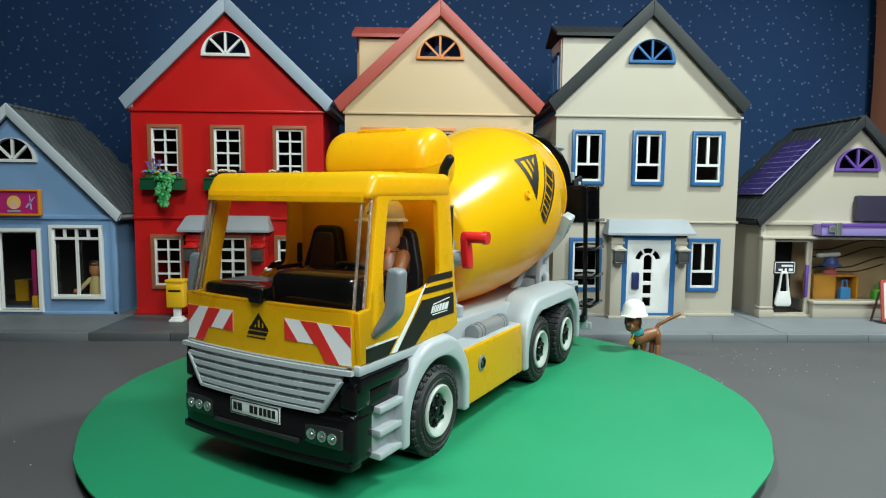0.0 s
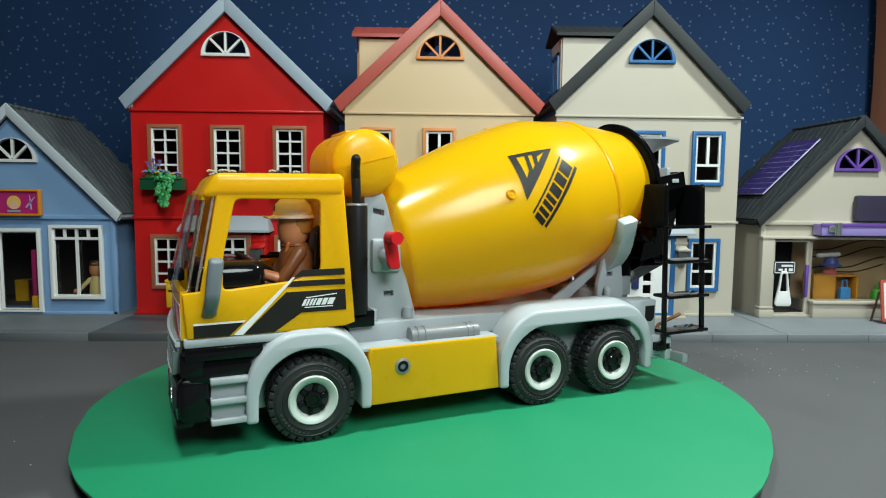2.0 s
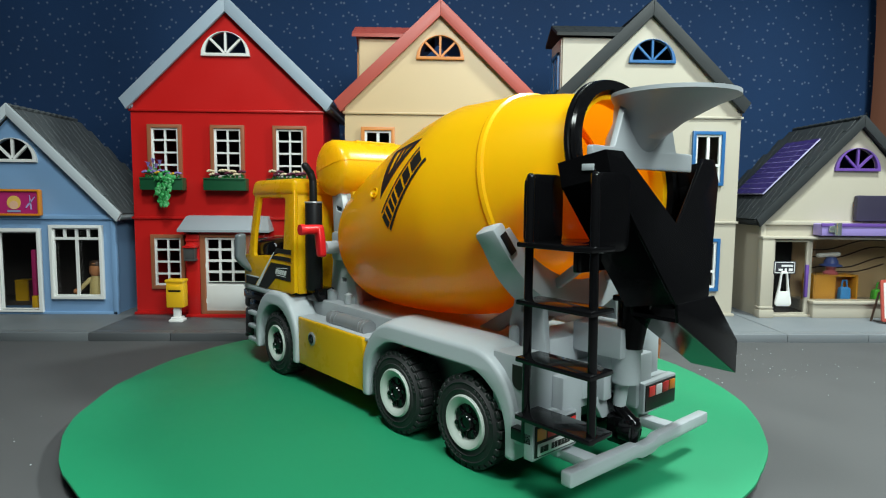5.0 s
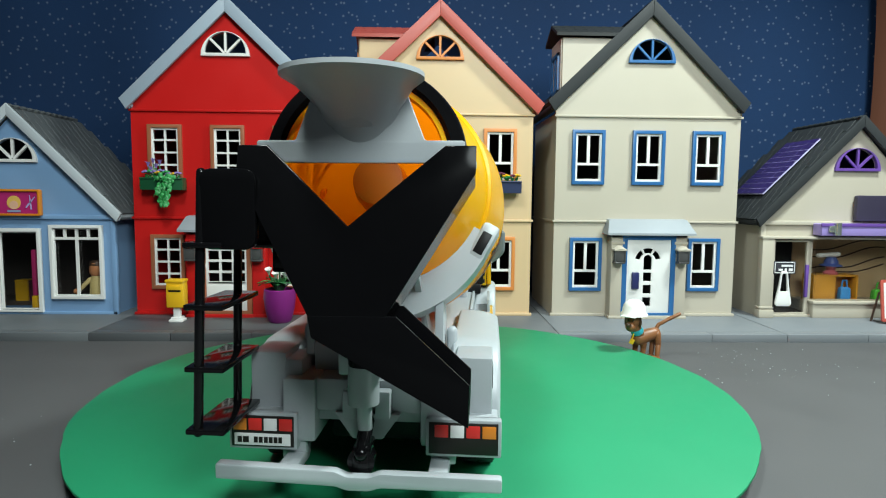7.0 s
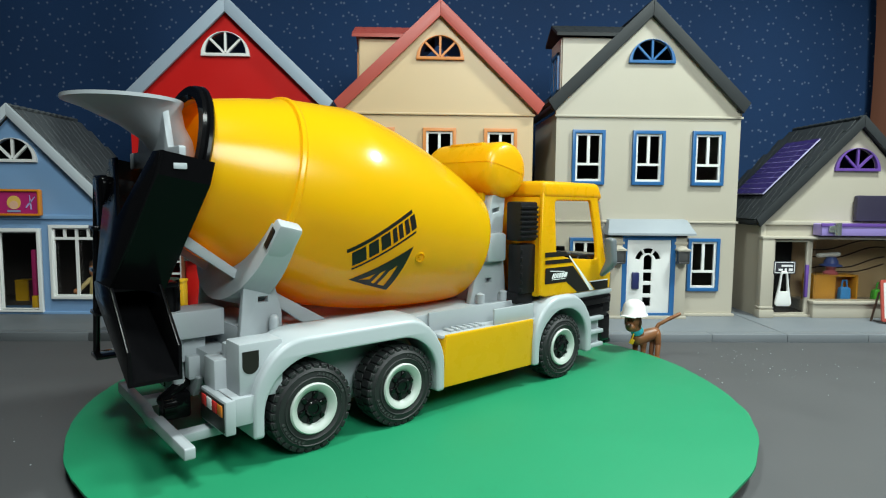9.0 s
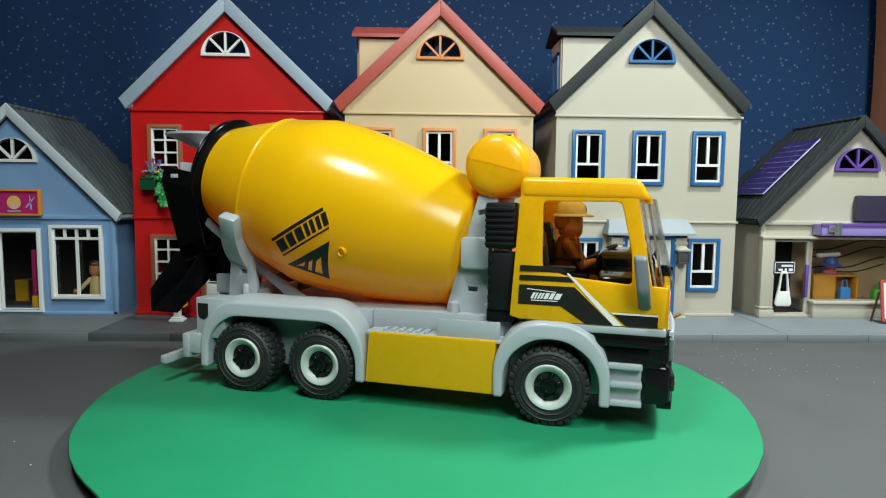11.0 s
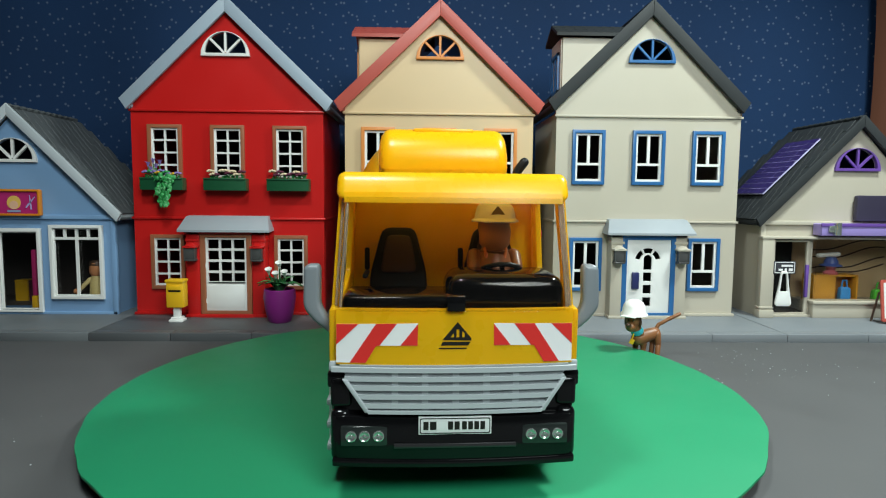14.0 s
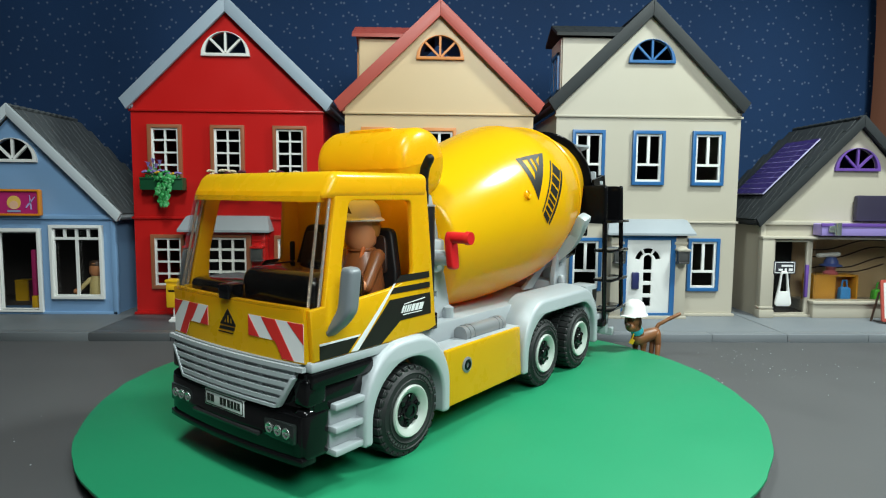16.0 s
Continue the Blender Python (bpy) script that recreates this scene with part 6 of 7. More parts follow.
def flower_box(cx, cy, cz, mat, trailing, tints, label):
    """A window box on the facade with plastic flowers."""
    t = thing("flower_box", label, "flower box", at(cx, cy, cz), group="window flower boxes")
    turn = Matrix(((0, 0, 1, 0), (1, 0, 0, 0), (0, 1, 0, 0), (0, 0, 0, 1)))
    part("trough", plate([soft([(-0.0165, 0.0), (-0.0165, 0.015), (-0.0180, 0.0150), (-0.0180, 0.0172), (0.0, 0.0172), (0.0, 0.0)], 0.0008)], 0.0580, at(-0.029, 0, 0) @ turn, 0.0006), mat, t)
    rnd = random.Random(int(abs(cx) * 1e4))
    for k in range(9):
        x = -0.022 + 0.044 * k / 8 + rnd.uniform(-0.002, 0.002)
        bm = bmesh.new()
        for q in range(3):
            a = rnd.uniform(0, 6.28)
            leaf_blade(bm, (x, -0.009, 0.0165), (x + 0.006 * math.cos(a), -0.009 + 0.005 * math.sin(a), 0.0205 + rnd.uniform(0, 0.004)), 0.0035, 0, 0.2)
        part("leaf_tuft", bm, LEAF, t)
        h = rnd.uniform(0.022, 0.028)
        bm = bmesh.new()
        for q in range(5):
            a = 2 * math.pi * q / 5
            ball(bm, (x + 0.0034 * math.cos(a), -0.011 + 0.0026 * math.sin(a), h + 0.0006 * math.sin(3 * a)), 0.0027, 0.0027, 0.0017, 5)
        ball(bm, (x, -0.0115, h + 0.0010), 0.0019, 0.0019, 0.0016, 5)
        part("blossom", bm, tints[k % len(tints)], t)
    if trailing:
        bm = bmesh.new()
        for k in range(64):
            f = rnd.random()
            x = 0.0055 + rnd.uniform(-0.016, 0.016) * (1 - f * 0.75)
            z = 0.022 - 0.042 * f
            ball(bm, (x, -0.0185 - 0.004 * rnd.random(), z), 0.0034, 0.0022, 0.0034, 5)
            leaf_blade(bm, (x, -0.021, z), (x + rnd.uniform(-0.004, 0.004), -0.0245, z - 0.005), 0.004, 0, 0.2)
        part("trailing_plant", bm, LEAF, t, "bright green trailing plant")
        for dx, dz in ((-0.019, 0.036), (-0.012, 0.041), (-0.008, 0.034), (-0.003, 0.039), (-0.015, 0.030)):
            bm = bmesh.new()
            rod(bm, (dx * 0.8, -0.009, 0.016), (dx, -0.011, dz - 0.004), 0.0007, n=6)
            st = part("stem", bm, LEAF, t)
            bm = bmesh.new()
            for q in range(5):
                a = 2 * math.pi * q / 5
                leaf_blade(bm, (dx, -0.011, dz - 0.004), (dx + 0.004 * math.cos(a), -0.011 + 0.004 * math.sin(a), dz + 0.003), 0.003, 0, 0.1)
            part("iris", bm, VIOLET_FLOWER, st)
    return t


flower_box(-0.364, FACADE_Y + 0.0002 - 0.003, 0.1872, GREEN_BOX, True, (VIOLET_FLOWER, LEAF, VIOLET_FLOWER, MAIL_YELLOW), "green window box with violet flowers and a trailing plant")
flower_box(-0.2772, FACADE_Y + 0.0002 - 0.003, 0.1872, GREEN_BOX, False, (CREAM_FLOWER, CREAM_FLOWER, DARK_FLOWER), "green window box with cream and wine-red flowers")
flower_box(-0.1904, FACADE_Y + 0.0002 - 0.003, 0.1872, GREEN_BOX, False, (CREAM_FLOWER, DARK_FLOWER, DARK_FLOWER), "green window box with wine-red and cream flowers")
NAVY_BOX = material("navy_plastic", (0.02, 0.03, 0.08), 0.4)
for x in (-0.0666, 0.107):
    flower_box(x, FACADE_Y + 0.0002 - 0.003, 0.1872, NAVY_BOX, False, (LEAF, DARK_FLOWER, MAIL_YELLOW), "navy window box with small flowers on the cream house")

# ---- blue shop ----


def blue_shop_front():
    fr = part("door", plate([rect(-0.0315, 0.0035, 0.0335, 0.1225), rect(-0.0265, 0.0065, 0.0285, 0.1175)], 0.0055, at(0, -0.0005, 0) @ FRONT, 0.0006), WHITE, blue, "white shop door frame")
    part("door_pane", plate([rect(-0.0265, 0.0065, 0.0285, 0.1175)], 0.0008, at(0, 0.002, 0) @ FRONT), CLEAR, fr)
    bm = bmesh.new()
    bars(bm, -0.0262, 0.0068, 0.0282, 0.1172, -0.0015, [0.03], [], t=0.0022, edge=0.0016)
    part("door_leaf", bm, WHITE, fr)
    wi = part("window", plate([rect(0.0462, 0.0225, 0.1195, 0.1275), rect(0.0505, 0.0268, 0.1152, 0.1232)], 0.0065, at(0, -0.0005, 0) @ FRONT, 0.0006), WHITE, blue, "white shop window frame")
    bm = bmesh.new()
    bars(bm, 0.0502, 0.0265, 0.1155, 0.1235, -0.004, [0.5], [0.845], t=0.0036, d=0.004, edge=0.002)
    for c in (0.25, 0.75):
        x = 0.0502 + c * 0.0653
        box(bm, x - 0.0017, x + 0.0017, -0.0035, -0.0005, 0.108, 0.123)
    part("glazing_bar", bm, WHITE, wi)
    part("pane", plate([rect(0.0502, 0.0265, 0.1155, 0.1235)], 0.0008, at(0, 0.002, 0) @ FRONT), CLEAR, wi)
    PINK = material("magenta_sign_plastic", (0.42, 0.02, 0.14), 0.4)
    sg = thing("shop_sign", "magenta shop sign in an orange frame with plain shapes", "sign", at(-0.5735, FACADE_Y - 0.0045, 0.1495))
    part("sign_frame", plate([rounded(-0.0395, 0.0, 0.0395, 0.0370, 0.0025), rounded(-0.0362, 0.0032, 0.0362, 0.0338, 0.001)], 0.0075, FRONT, 0.0008), material("orange_frame_plastic", (0.62, 0.20, 0.01), 0.4), sg)
    bd = part("sign_board", plate([rect(-0.0362, 0.0032, 0.0362, 0.0338)], 0.0045, FRONT), PINK, sg)
    for k, (loop, mat) in enumerate(((arc(0.003, 0.0185, 0.0095, 0, 360, 20)[:-1], material("yellow_print", (0.72, 0.45, 0.10), 0.5)), (arc(0.003, 0.0150, 0.0060, 0, 360, 16)[:-1], material("peach_print", (0.72, 0.42, 0.28), 0.5)), (rect(-0.006, 0.0050, 0.012, 0.0080), material("grey_blue_print", (0.25, 0.30, 0.45), 0.5)))):
        part("sign_shape", plate([loop], 0.0002, at(0, -0.0046 - 0.0003 * k, 0) @ FRONT), mat, bd)
    for rot in (25, -20):
        m = at(0, -0.0047, 0) @ FRONT @ Matrix.Translation((0.0255, 0.0190, 0)) @ Matrix.Rotation(radians(rot - 20), 4, "Z")
        part("sign_shape", plate([[(-0.0012, -0.010), (0.0012, -0.010), (0.0006, 0.010), (-0.0006, 0.010)]], 0.0002, m), material("lilac_print", (0.38, 0.35, 0.62), 0.5), bd)
    # things behind the panes
    bm = bmesh.new()
    x, y, z = 0.0985, 0.016, 0.003
    lathe(bm, [(0.0, 0.050), (0.0065, 0.0508), (0.0092, 0.055), (0.0092, 0.063), (0.0075, 0.069), (0.0, 0.071)], at(x, y, z), 20, False, 0)
    lathe(bm, [(0.0095, 0.060), (0.0100, 0.066), (0.0080, 0.0715), (0.0, 0.073)], at(x, y + 0.0015, z), 20, False, 3)
    lathe(bm, [(0.0100, 0.024), (0.0085, 0.042), (0.0065, 0.050), (0.0, 0.051)], at(x, y, z), 18, True, 1)
    for s in (1, -1):
        box(bm, x + s * 0.0055 - 0.005, x + s * 0.0055 + 0.005, y - 0.005, y + 0.005, z, z + 0.026, 0.002, mi=2)
    rod(bm, (x - 0.009, y, z + 0.045), (x - 0.020, y - 0.009, z + 0.031), 0.0034, 0.0030, mi=1, rounded=True)
    ball(bm, (x - 0.0235, y - 0.011, z + 0.029), 0.004, 0.003, 0.004, 8, 0)
    rod(bm, (x + 0.009, y, z + 0.045), (x + 0.012, y - 0.003, z + 0.028), 0.0034, 0.0030, mi=1, rounded=True)
    ob = part("shop_doll", bm, [SKIN, material("cream_yellow_plastic", (0.62, 0.50, 0.22), 0.45), BLUE_TRIM, DOG_DARK])
    ob.matrix_basis = blue.matrix_basis
    tagged(ob, "plastic toy figure in a cream shirt inside the shop window", "doll")
    shelf = thing("shop_pole", "magenta and yellow plastic pole inside the shop door", "pole", blue.matrix_basis @ at(0.0150, 0.010, 0.003))
    bm = bmesh.new()
    box(bm, -0.003, 0.003, -0.003, 0.003, 0.022, 0.088, 0.001)
    part("upper_pole", bm, PINK, shelf)
    bm = bmesh.new()
    box(bm, -0.004, 0.004, -0.004, 0.004, 0.0, 0.022, 0.001)
    part("lower_pole", bm, MAIL_YELLOW, shelf)
    rug = thing("rug", "blue rug on the shop floor", "rug", blue.matrix_basis @ at(-0.022, 0.03, 0.0032))
    bm = bmesh.new()
    box(bm, -0.026, 0.026, -0.012, 0.012, 0.0, 0.0012, 0.0004)
    part("rug_cloth", bm, material("blue_rug", (0.06, 0.16, 0.34), 0.8), rug)
    for x, mat, label in ((-0.050, MAIL_YELLOW, "yellow plastic crate on the shop floor"), (-0.029, DARK_FLOWER, "wine red plastic crate on the shop floor")):
        crate = thing("crate", label, "crate", blue.matrix_basis @ at(x - 0.006, 0.095, 0.003))
        bm = bmesh.new()
        box(bm, -0.0095, 0.0095, -0.009, 0.009, 0.0, 0.0300, 0.0012)
        part("crate_body", bm, mat, crate)
        bm = bmesh.new()
        box(bm, -0.0100, 0.0100, -0.0095, 0.0095, 0.0300, 0.0330, 0.0010)
        part("crate_rim", bm, mat, crate)


blue_shop_front()

# ---- handbag shop ----


def bag_shop_front():
    o = bags.matrix_basis
    CREAM_PILLAR = WHITE_WALL
    # pilasters and sill
    bm = bmesh.new()
    box(bm, -0.1375, -0.1195, -0.010, 0.002, 0.0, 0.118, 0.001)
    box(bm, -0.1395, -0.1175, -0.013, 0.002, 0.0, 0.012, 0.001)
    box(bm, -0.1390, -0.1180, -0.012, 0.002, 0.0135, 0.0165, 0.001)
    part("pilaster", bm, CREAM_PILLAR, bags)
    bm = bmesh.new()
    box(bm, -0.139, 0.139, -0.0115, 0.002, 0.1155, 0.1195, 0.001)
    box(bm, -0.0590, 0.115, -0.012, 0.002, 0.0, 0.021, 0.001)
    box(bm, -0.0610, 0.117, -0.015, 0.002, 0.0205, 0.0250, 0.001)
    box(bm, -0.1195, -0.056, -0.006, 0.004, 0.0, 0.004, 0.0006)
    part("sill", bm, CREAM_PILLAR, bags)
    part("shop_window", plate([rect(-0.0585, 0.025, 0.112, 0.1165), rect(-0.0560, 0.0275, 0.1095, 0.1140)], 0.003, at(0, -0.006, 0) @ FRONT, 0.0004), CLEAR, bags, "clear plastic shop window")
    part("shop_window_pane", plate([rect(-0.0560, 0.0275, 0.1095, 0.1140)], 0.0008, at(0, -0.007, 0) @ FRONT), CLEAR, bags)
    dr = part("door", plate([rect(-0.1180, 0.004, -0.0640, 0.1140), rect(-0.1150, 0.0065, -0.0680, 0.1110)], 0.004, at(0, 0.0, 0) @ FRONT, 0.0004), CREAM_PILLAR, bags, "glazed shop door with a lilac handle strip")
    bm = bmesh.new()
    box(bm, -0.0705, -0.0660, -0.009, -0.0045, 0.030, 0.078, 0.001)
    part("door_handle", bm, PURPLE, dr)
    part("door_pane", plate([rect(-0.1150, 0.0065, -0.0680, 0.1110)], 0.0008, at(0, 0.001, 0) @ FRONT), CLEAR, dr)
    # hanging sign with bars and a white bag
    s = thing("door_sign", "small dark sign with pale bars hung in the shop door", "sign", o @ at(-0.1000, -0.0025, 0.064))
    bm = bmesh.new()
    box(bm, -0.0165, 0.0165, -0.0020, 0.0, 0.0, 0.0185, 0.0005)
    bd = part("sign_board", bm, material("dark_slate_board", (0.03, 0.03, 0.04), 0.5), s)
    bm = bmesh.new()
    for a in ((-0.0150, 0.0150, 0.0165, 0.0175), (-0.0150, 0.0150, 0.0012, 0.0022), (-0.0150, -0.0140, 0.0012, 0.0175), (0.0140, 0.0150, 0.0012, 0.0175), (-0.0050, 0.0120, 0.0105, 0.0135), (-0.0090, -0.0030, 0.0045, 0.0075), (0.0, 0.003, 0.0040, 0.0080), (0.006, 0.012, 0.0040, 0.0080)):
        box(bm, a[0], a[1], -0.0024, -0.0018, a[2], a[3])
    part("sign_bars", bm, STICKER_WHITE, bd)
    b = thing("shoulder_bag", "white plastic shoulder bag hung on the shop door", "bag", o @ at(-0.1015, -0.0045, 0.0165))
    lo = [(-0.0125, 0.004), (-0.0095, 0.0), (0.0095, 0.0), (0.0125, 0.004), (0.0075, 0.030), (0.0045, 0.052), (-0.0045, 0.052), (-0.0075, 0.030)]
    part("bag_body", plate([soft(lo, 0.003), soft([(-0.0055, 0.022), (0.0055, 0.022), (0.0030, 0.048), (-0.0030, 0.048)], 0.002)], 0.004, FRONT, 0.001), WHITE, b)
    # display: open orange crate with a blue bag, hat on a stand, green bag
    c = thing("display_crate", "open orange plastic display crate in the shop window", "crate", o @ at(-0.0130, 0.022, 0.0200))
    bm = bmesh.new()
    for a in ((-0.034, 0.034, 0.0, 0.0025), (-0.034, 0.034, 0.0385, 0.041)):
        box(bm, a[0], a[1], -0.014, 0.014, a[2], a[3], 0.0005)
    box(bm, -0.034, -0.0005, -0.014, 0.014, 0.0026, 0.0384, 0.0004)
    box(bm, 0.0315, 0.034, -0.014, 0.014, 0.0026, 0.0384, 0.0004)
    box(bm, -0.0005, 0.0315, 0.012, 0.014, 0.0026, 0.0384)
    part("crate_body", bm, material("orange_crate_plastic", (0.60, 0.28, 0.03), 0.45), c)
    bm = bmesh.new()
    box(bm, -0.036, 0.112, -0.017, 0.040, -0.0200, 0.0, 0.0005)
    part("display_floor", bm, CREAM_PILLAR, bags, m=at(-0.0130, 0.022, 0.0199))
    for name, dx, w, col, h, z in (("blue_handbag", 0.0045, 0.0085, (0.05, 0.26, 0.62), 0.020, 0.0225), ("green_handbag", 0.0600, 0.0130, (0.06, 0.36, 0.03), 0.019, 0.0200)):
        t = thing(name, ("small blue" if "blue" in name else "small green") + " plastic handbag in the shop window", "bag", o @ at(dx - 0.001, 0.018, z))
        body = soft([(-w, 0.0), (w, 0.0), (w * 0.85, h), (-w * 0.85, h)], 0.004)
        mat = material(name + "_plastic", col, 0.4)
        part("bag_body", plate([body], 0.010, FRONT, 0.002, 2), mat, t)
        bm = bmesh.new()
        pipe(bm, [(-w * 0.5, -0.005, h - 0.001), (-w * 0.35, -0.005, h + 0.010), (w * 0.35, -0.005, h + 0.010), (w * 0.5, -0.005, h - 0.001)], 0.0012, 8)
        part("bag_handle", bm, mat, t)
    t = thing("hat_stand", "pink stand with a blue hat on the crate", "hat stand", o @ at(-0.0130, 0.022, 0.0610))
    bm = bmesh.new()
    lathe(bm, [(0.010, 0.0), (0.0105, 0.002), (0.006, 0.006), (0.008, 0.015), (0.0, 0.018)], I4, 20, False)
    part("stand", bm, material("pink_plastic", (0.55, 0.13, 0.16), 0.4), t)
    bm = bmesh.new()
    lathe(bm, [(0.0, 0.026), (0.006, 0.0255), (0.0095, 0.020), (0.0100, 0.0155), (0.0155, 0.0135), (0.0155, 0.0125), (0.0, 0.0135)], I4, 24, False)
    part("hat", bm, material("blue_hat_plastic", (0.06, 0.10, 0.34), 0.45), t)
    bm = bmesh.new()
    rod(bm, (-0.020, 0, 0.028), (0.010, 0, 0.030), 0.0036, rounded=True)
    part("white_hat", bm, WHITE, t)
    t = thing("brown_handbag", "dark brown handbag with a yellow clasp in the shop window", "bag", o @ at(0.0790, 0.012, 0.040))
    part("bag_body", plate([rounded(-0.010, 0.0, 0.010, 0.026, 0.004)], 0.012, FRONT, 0.002, 2), DOG_DARK, t)
    bm = bmesh.new()
    lathe(bm, [(0.0, 0.0), (0.006, 0.0005), (0.005, 0.002), (0.0, 0.0025)], at(-0.004, -0.013, 0.022) @ Matrix.Rotation(radians(90), 4, "X"), 16, False)
    part("clasp", bm, MAIL_YELLOW, t)
    bm = bmesh.new()
    box(bm, -0.008, 0.008, -0.008, 0.0, -0.0205, 0.0, 0.001)
    part("pedestal", bm, CREAM_PILLAR, t)
    # wall panel with wavy lines behind the display
    bm = bmesh.new()
    box(bm, -0.050, 0.112, 0.060, 0.062, 0.003, 0.118)
    wp = part("display_wall", bm, CREAM_WALL, bags, "beige display wall with wavy dark lines")
    for k, (z0, amp) in enumerate(((0.052, 0.003), (0.062, 0.004), (0.080, 0.004), (0.094, 0.003))):
        bm = bmesh.new()
        pipe(bm, [(-0.02 + 0.013 * q, 0.0598, z0 + amp * math.sin(q * 0.8 + k) + 0.002 * q) for q in range(10)], 0.0011, 6)
        part("wavy_line", bm, DOG_DARK, wp)
    # awning box with silver bracket and the dark sign above it
    a = thing("awning", "lilac plastic awning roll over the shop window", "awning", o @ at(0, 0, 0))
    bm = bmesh.new()
    box(bm, -0.061, 0.13, -0.024, -0.003, 0.1215, 0.1385, 0.0012)
    roll = part("awning_roll", bm, LILAC, a)
    bm = bmesh.new()
    box(bm, -0.0625, 0.13, -0.0255, -0.023, 0.1345, 0.1395, 0.0008)
    part("awning_edge", bm, PURPLE, roll)
    bm = bmesh.new()
    rod(bm, (-0.041, -0.0285, 0.1225), (-0.041, -0.0285, 0.1400), 0.0048, n=20)
    box(bm, -0.053, -0.036, -0.0285, -0.0250, 0.1265, 0.1360, 0.001)
    part("awning_bracket", bm, CHROME, a)
    sg = thing("fascia_sign", "blank dark purple shop sign above the awning", "sign", o @ at(0.0, -0.0045, 0.0))
    part("sign_board", plate([rounded(-0.0035, 0.1425, 0.090, 0.1795, 0.003)], 0.008, FRONT, 0.001), material("dark_purple_board", (0.035, 0.030, 0.055), 0.4), sg)
    # solar panels on the roof slope
    ax, az = 0.0, 0.281
    u = Vector((-0.1405, 0, -0.1405)).normalized()
    n = Vector((u.z, 0, -u.x))
    n = n if n.z > 0 else -n
    fx = Vector((0, 1, 0))
    p = Vector((ax, 0, az)) + n * 0.0115
    m = Matrix(((fx.x, -u.x, n.x, p.x), (fx.y, -u.y, n.y, p.y), (fx.z, -u.z, n.z, p.z), (0, 0, 0, 1)))
    sp = thing("solar_panel", "dark purple-blue solar panel with white grid lines", "solar panel", o @ m)
    cell = material("solar_cell_print", (0.030, 0.016, 0.10), 0.2)
    bm = bmesh.new()
    box(bm, SOLAR[0], SOLAR[1], SOLAR[2], SOLAR[3], 0.0, 0.0022, 0.0004)
    pn = part("panel", bm, material("pale_grid_print", (0.42, 0.40, 0.58), 0.4), sp)
    cols, rows = 4, 10
    w, h = (SOLAR[1] - SOLAR[0]) / cols, (SOLAR[3] - SOLAR[2]) / rows
    for i in range(cols):
        for j in range(rows):
            bm = bmesh.new()
            box(bm, SOLAR[0] + i * w + 0.0006, SOLAR[0] + (i + 1) * w - 0.0006, SOLAR[2] + j * h + 0.0006, SOLAR[2] + (j + 1) * h - 0.0006, 0.0020, 0.0026)
            part("cell", bm, cell, pn)
    # red board standing on the pavement
    t = thing("street_board", "red-framed street board standing on the pavement", "board", at(0.660, 0.285, PAVE_Z) @ Matrix.Rotation(radians(-8), 4, "X"))
    part("board_frame", plate([rounded(-0.020, 0.003, 0.030, 0.062, 0.003)], 0.003, FRONT, 0.0006), RED_ROOF, t)
    part("board_face", plate([rect(-0.0165, 0.008, 0.0265, 0.058)], 0.0005, at(0, -0.0031, 0) @ FRONT), STICKER_WHITE, t)
    for x in (-0.019, 0.029):
        bm = bmesh.new()
        rod(bm, (x, 0.002, 0.045), (x, 0.022, -0.0015), 0.0015, n=8)
        part("leg", bm, DOG_DARK, t)


SOLAR = (0.031, 0.116, -0.155, -0.037)
bag_shop_front()

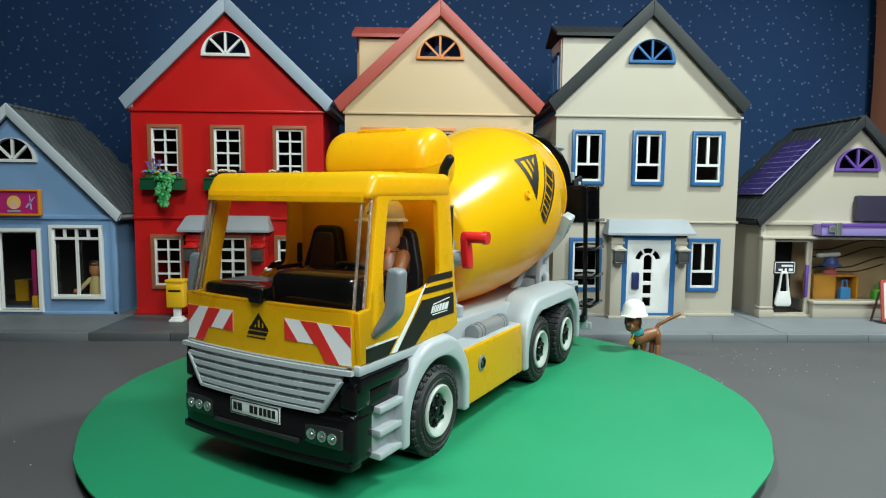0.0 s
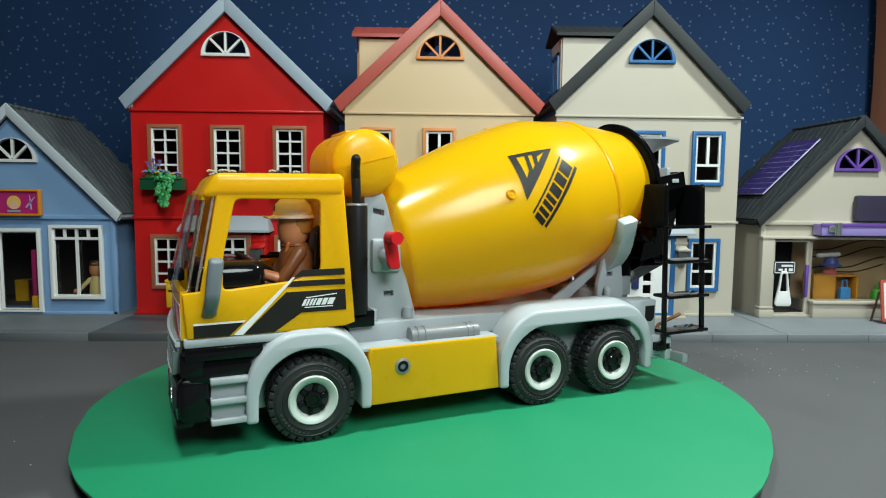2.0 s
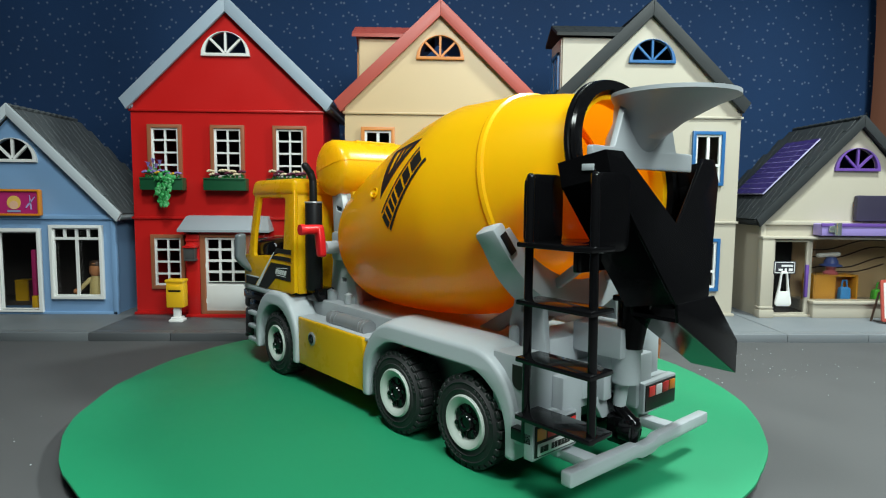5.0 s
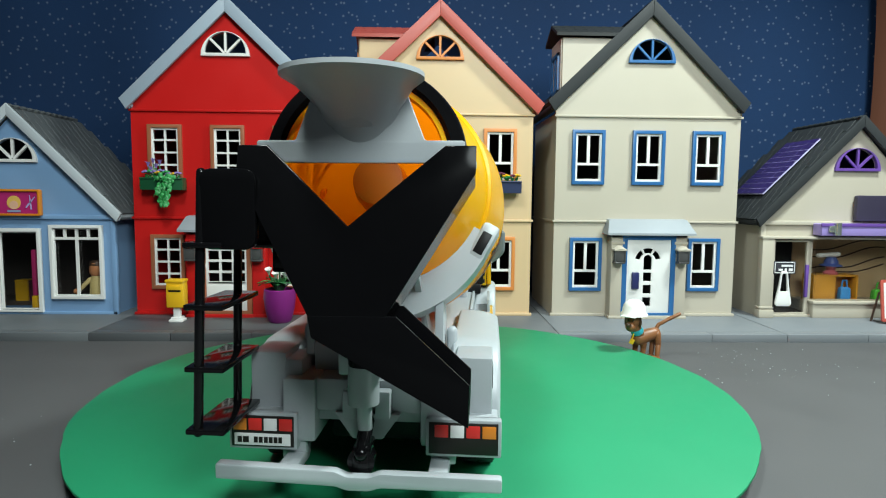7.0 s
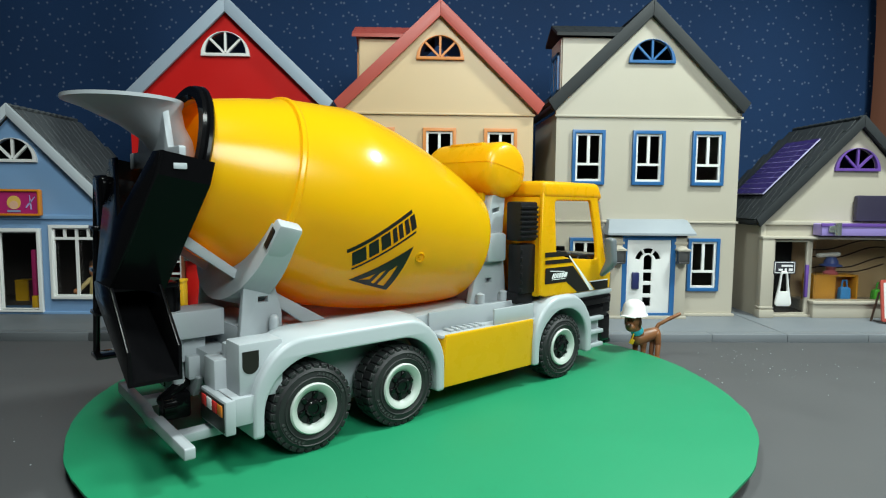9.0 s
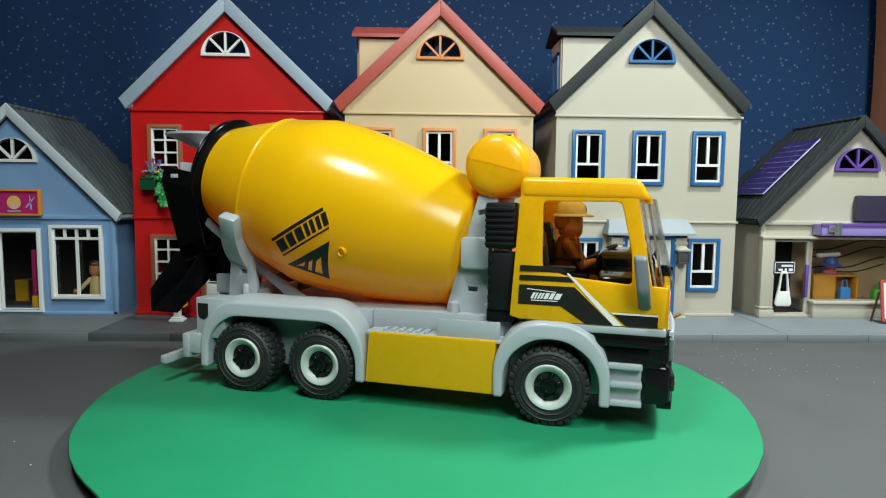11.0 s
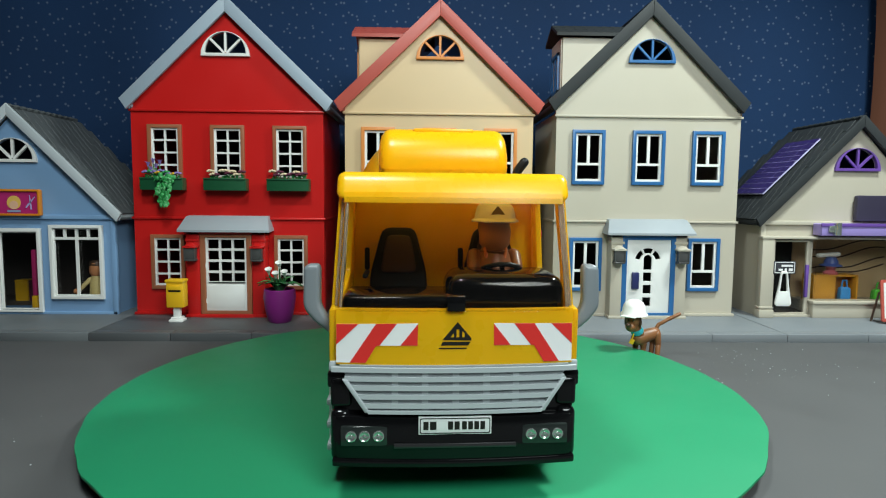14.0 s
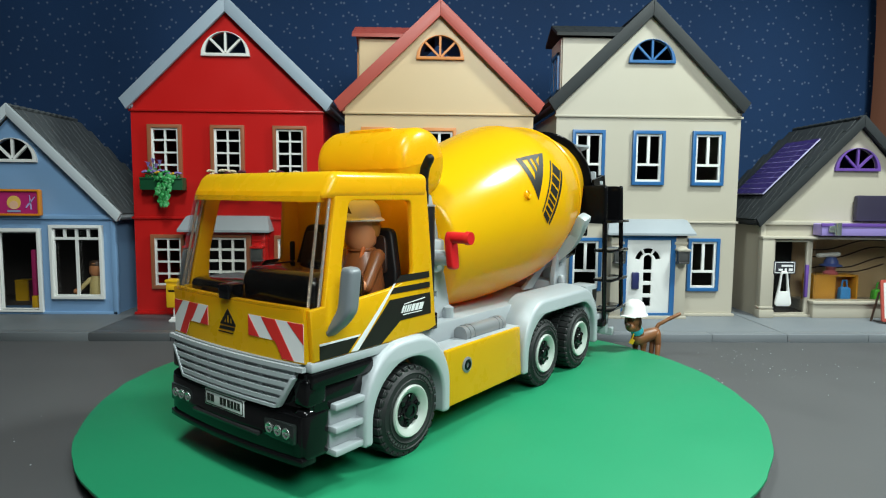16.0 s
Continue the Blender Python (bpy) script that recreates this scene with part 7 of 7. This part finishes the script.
# brown curtain at the edge of the cloth
bm = bmesh.new()
prev = None
for k in range(31):
    x = 0.80 + 0.016 * k
    y = 0.575 + 0.007 * math.sin(k * 1.1)
    cur = [bm.verts.new((x + 0.02 * math.sin(j * 0.4), y, -0.01 + 0.1 * j)) for j in range(13)]
    if prev:
        for j in range(12):
            bm.faces.new((prev[j], cur[j], cur[j + 1], prev[j + 1]))
    prev = cur
tagged(part("curtain", bm, material("brown_curtain_cloth", (0.11, 0.035, 0.016), 0.85, grain=0.2, scale=8)), "dark brown curtain hanging beside the starry cloth", "curtain")

# crumbs scattered on the road cloth
bm = bmesh.new()
for k in range(120):
    cx, cy = random.choice(((0.30, 0.09), (0.40, 0.10), (0.37, 0.15), (-0.36, -0.08), (0.47, 0.02)))
    x, y = random.gauss(cx, 0.05), random.gauss(cy, 0.035)
    if x * x + y * y < 0.285 ** 2 or y > 0.21:
        continue
    r = random.uniform(0.0002, 0.00075)
    ball(bm, (x, y, r * 0.4), r, r, r * 0.6, 4)
tagged(part("crumbs", bm, LIGHT_GREY), "tiny pale crumbs scattered on the road cloth", "crumbs", kind="stuff")

# ---- movement ----
TURN = [(0.0, -121.45), (0.5, -123.54), (1.0, -133.6), (1.5, -146.0), (2.0, -157.01), (2.5, -169.25), (3.0, -182.57), (3.5, -193.45), (4.0, -206.3), (4.2, -211.7), (4.6, -221.4), (5.2, -235.4), (5.8, -249.3), (6.3, -260.85), (6.5, -265.35), (7.0, -276.0), (7.5, -286.54), (8.0, -298.82), (8.5, -310.72), (9.0, -320.9), (9.2, -326.1), (9.6, -337.5), (10.2, -354.8), (10.8, -372.2), (11.3, -386.4), (11.5, -391.2), (12.0, -404.2), (12.5, -416.35), (13.0, -425.3), (13.5, -437.55), (14.0, -448.0), (14.5, -457.25), (15.0, -468.92), (15.5, -481.3), (16.0, -488.8)]


def motions():
    """All that rides on the turntable turns with it."""
    spin = [(t, pose(0, 0, DISC_Z, 0, 0, a) @ pose(0, Y_OFF, 0)) for t, a in TURN]
    walk(TRUCK, spin)
    walk(TURNTABLE, [(t, pose(0, 0, 0, 0, 0, a)) for t, a in TURN])
    for rider in RIDERS:
        walk(rider, spin)


motions()
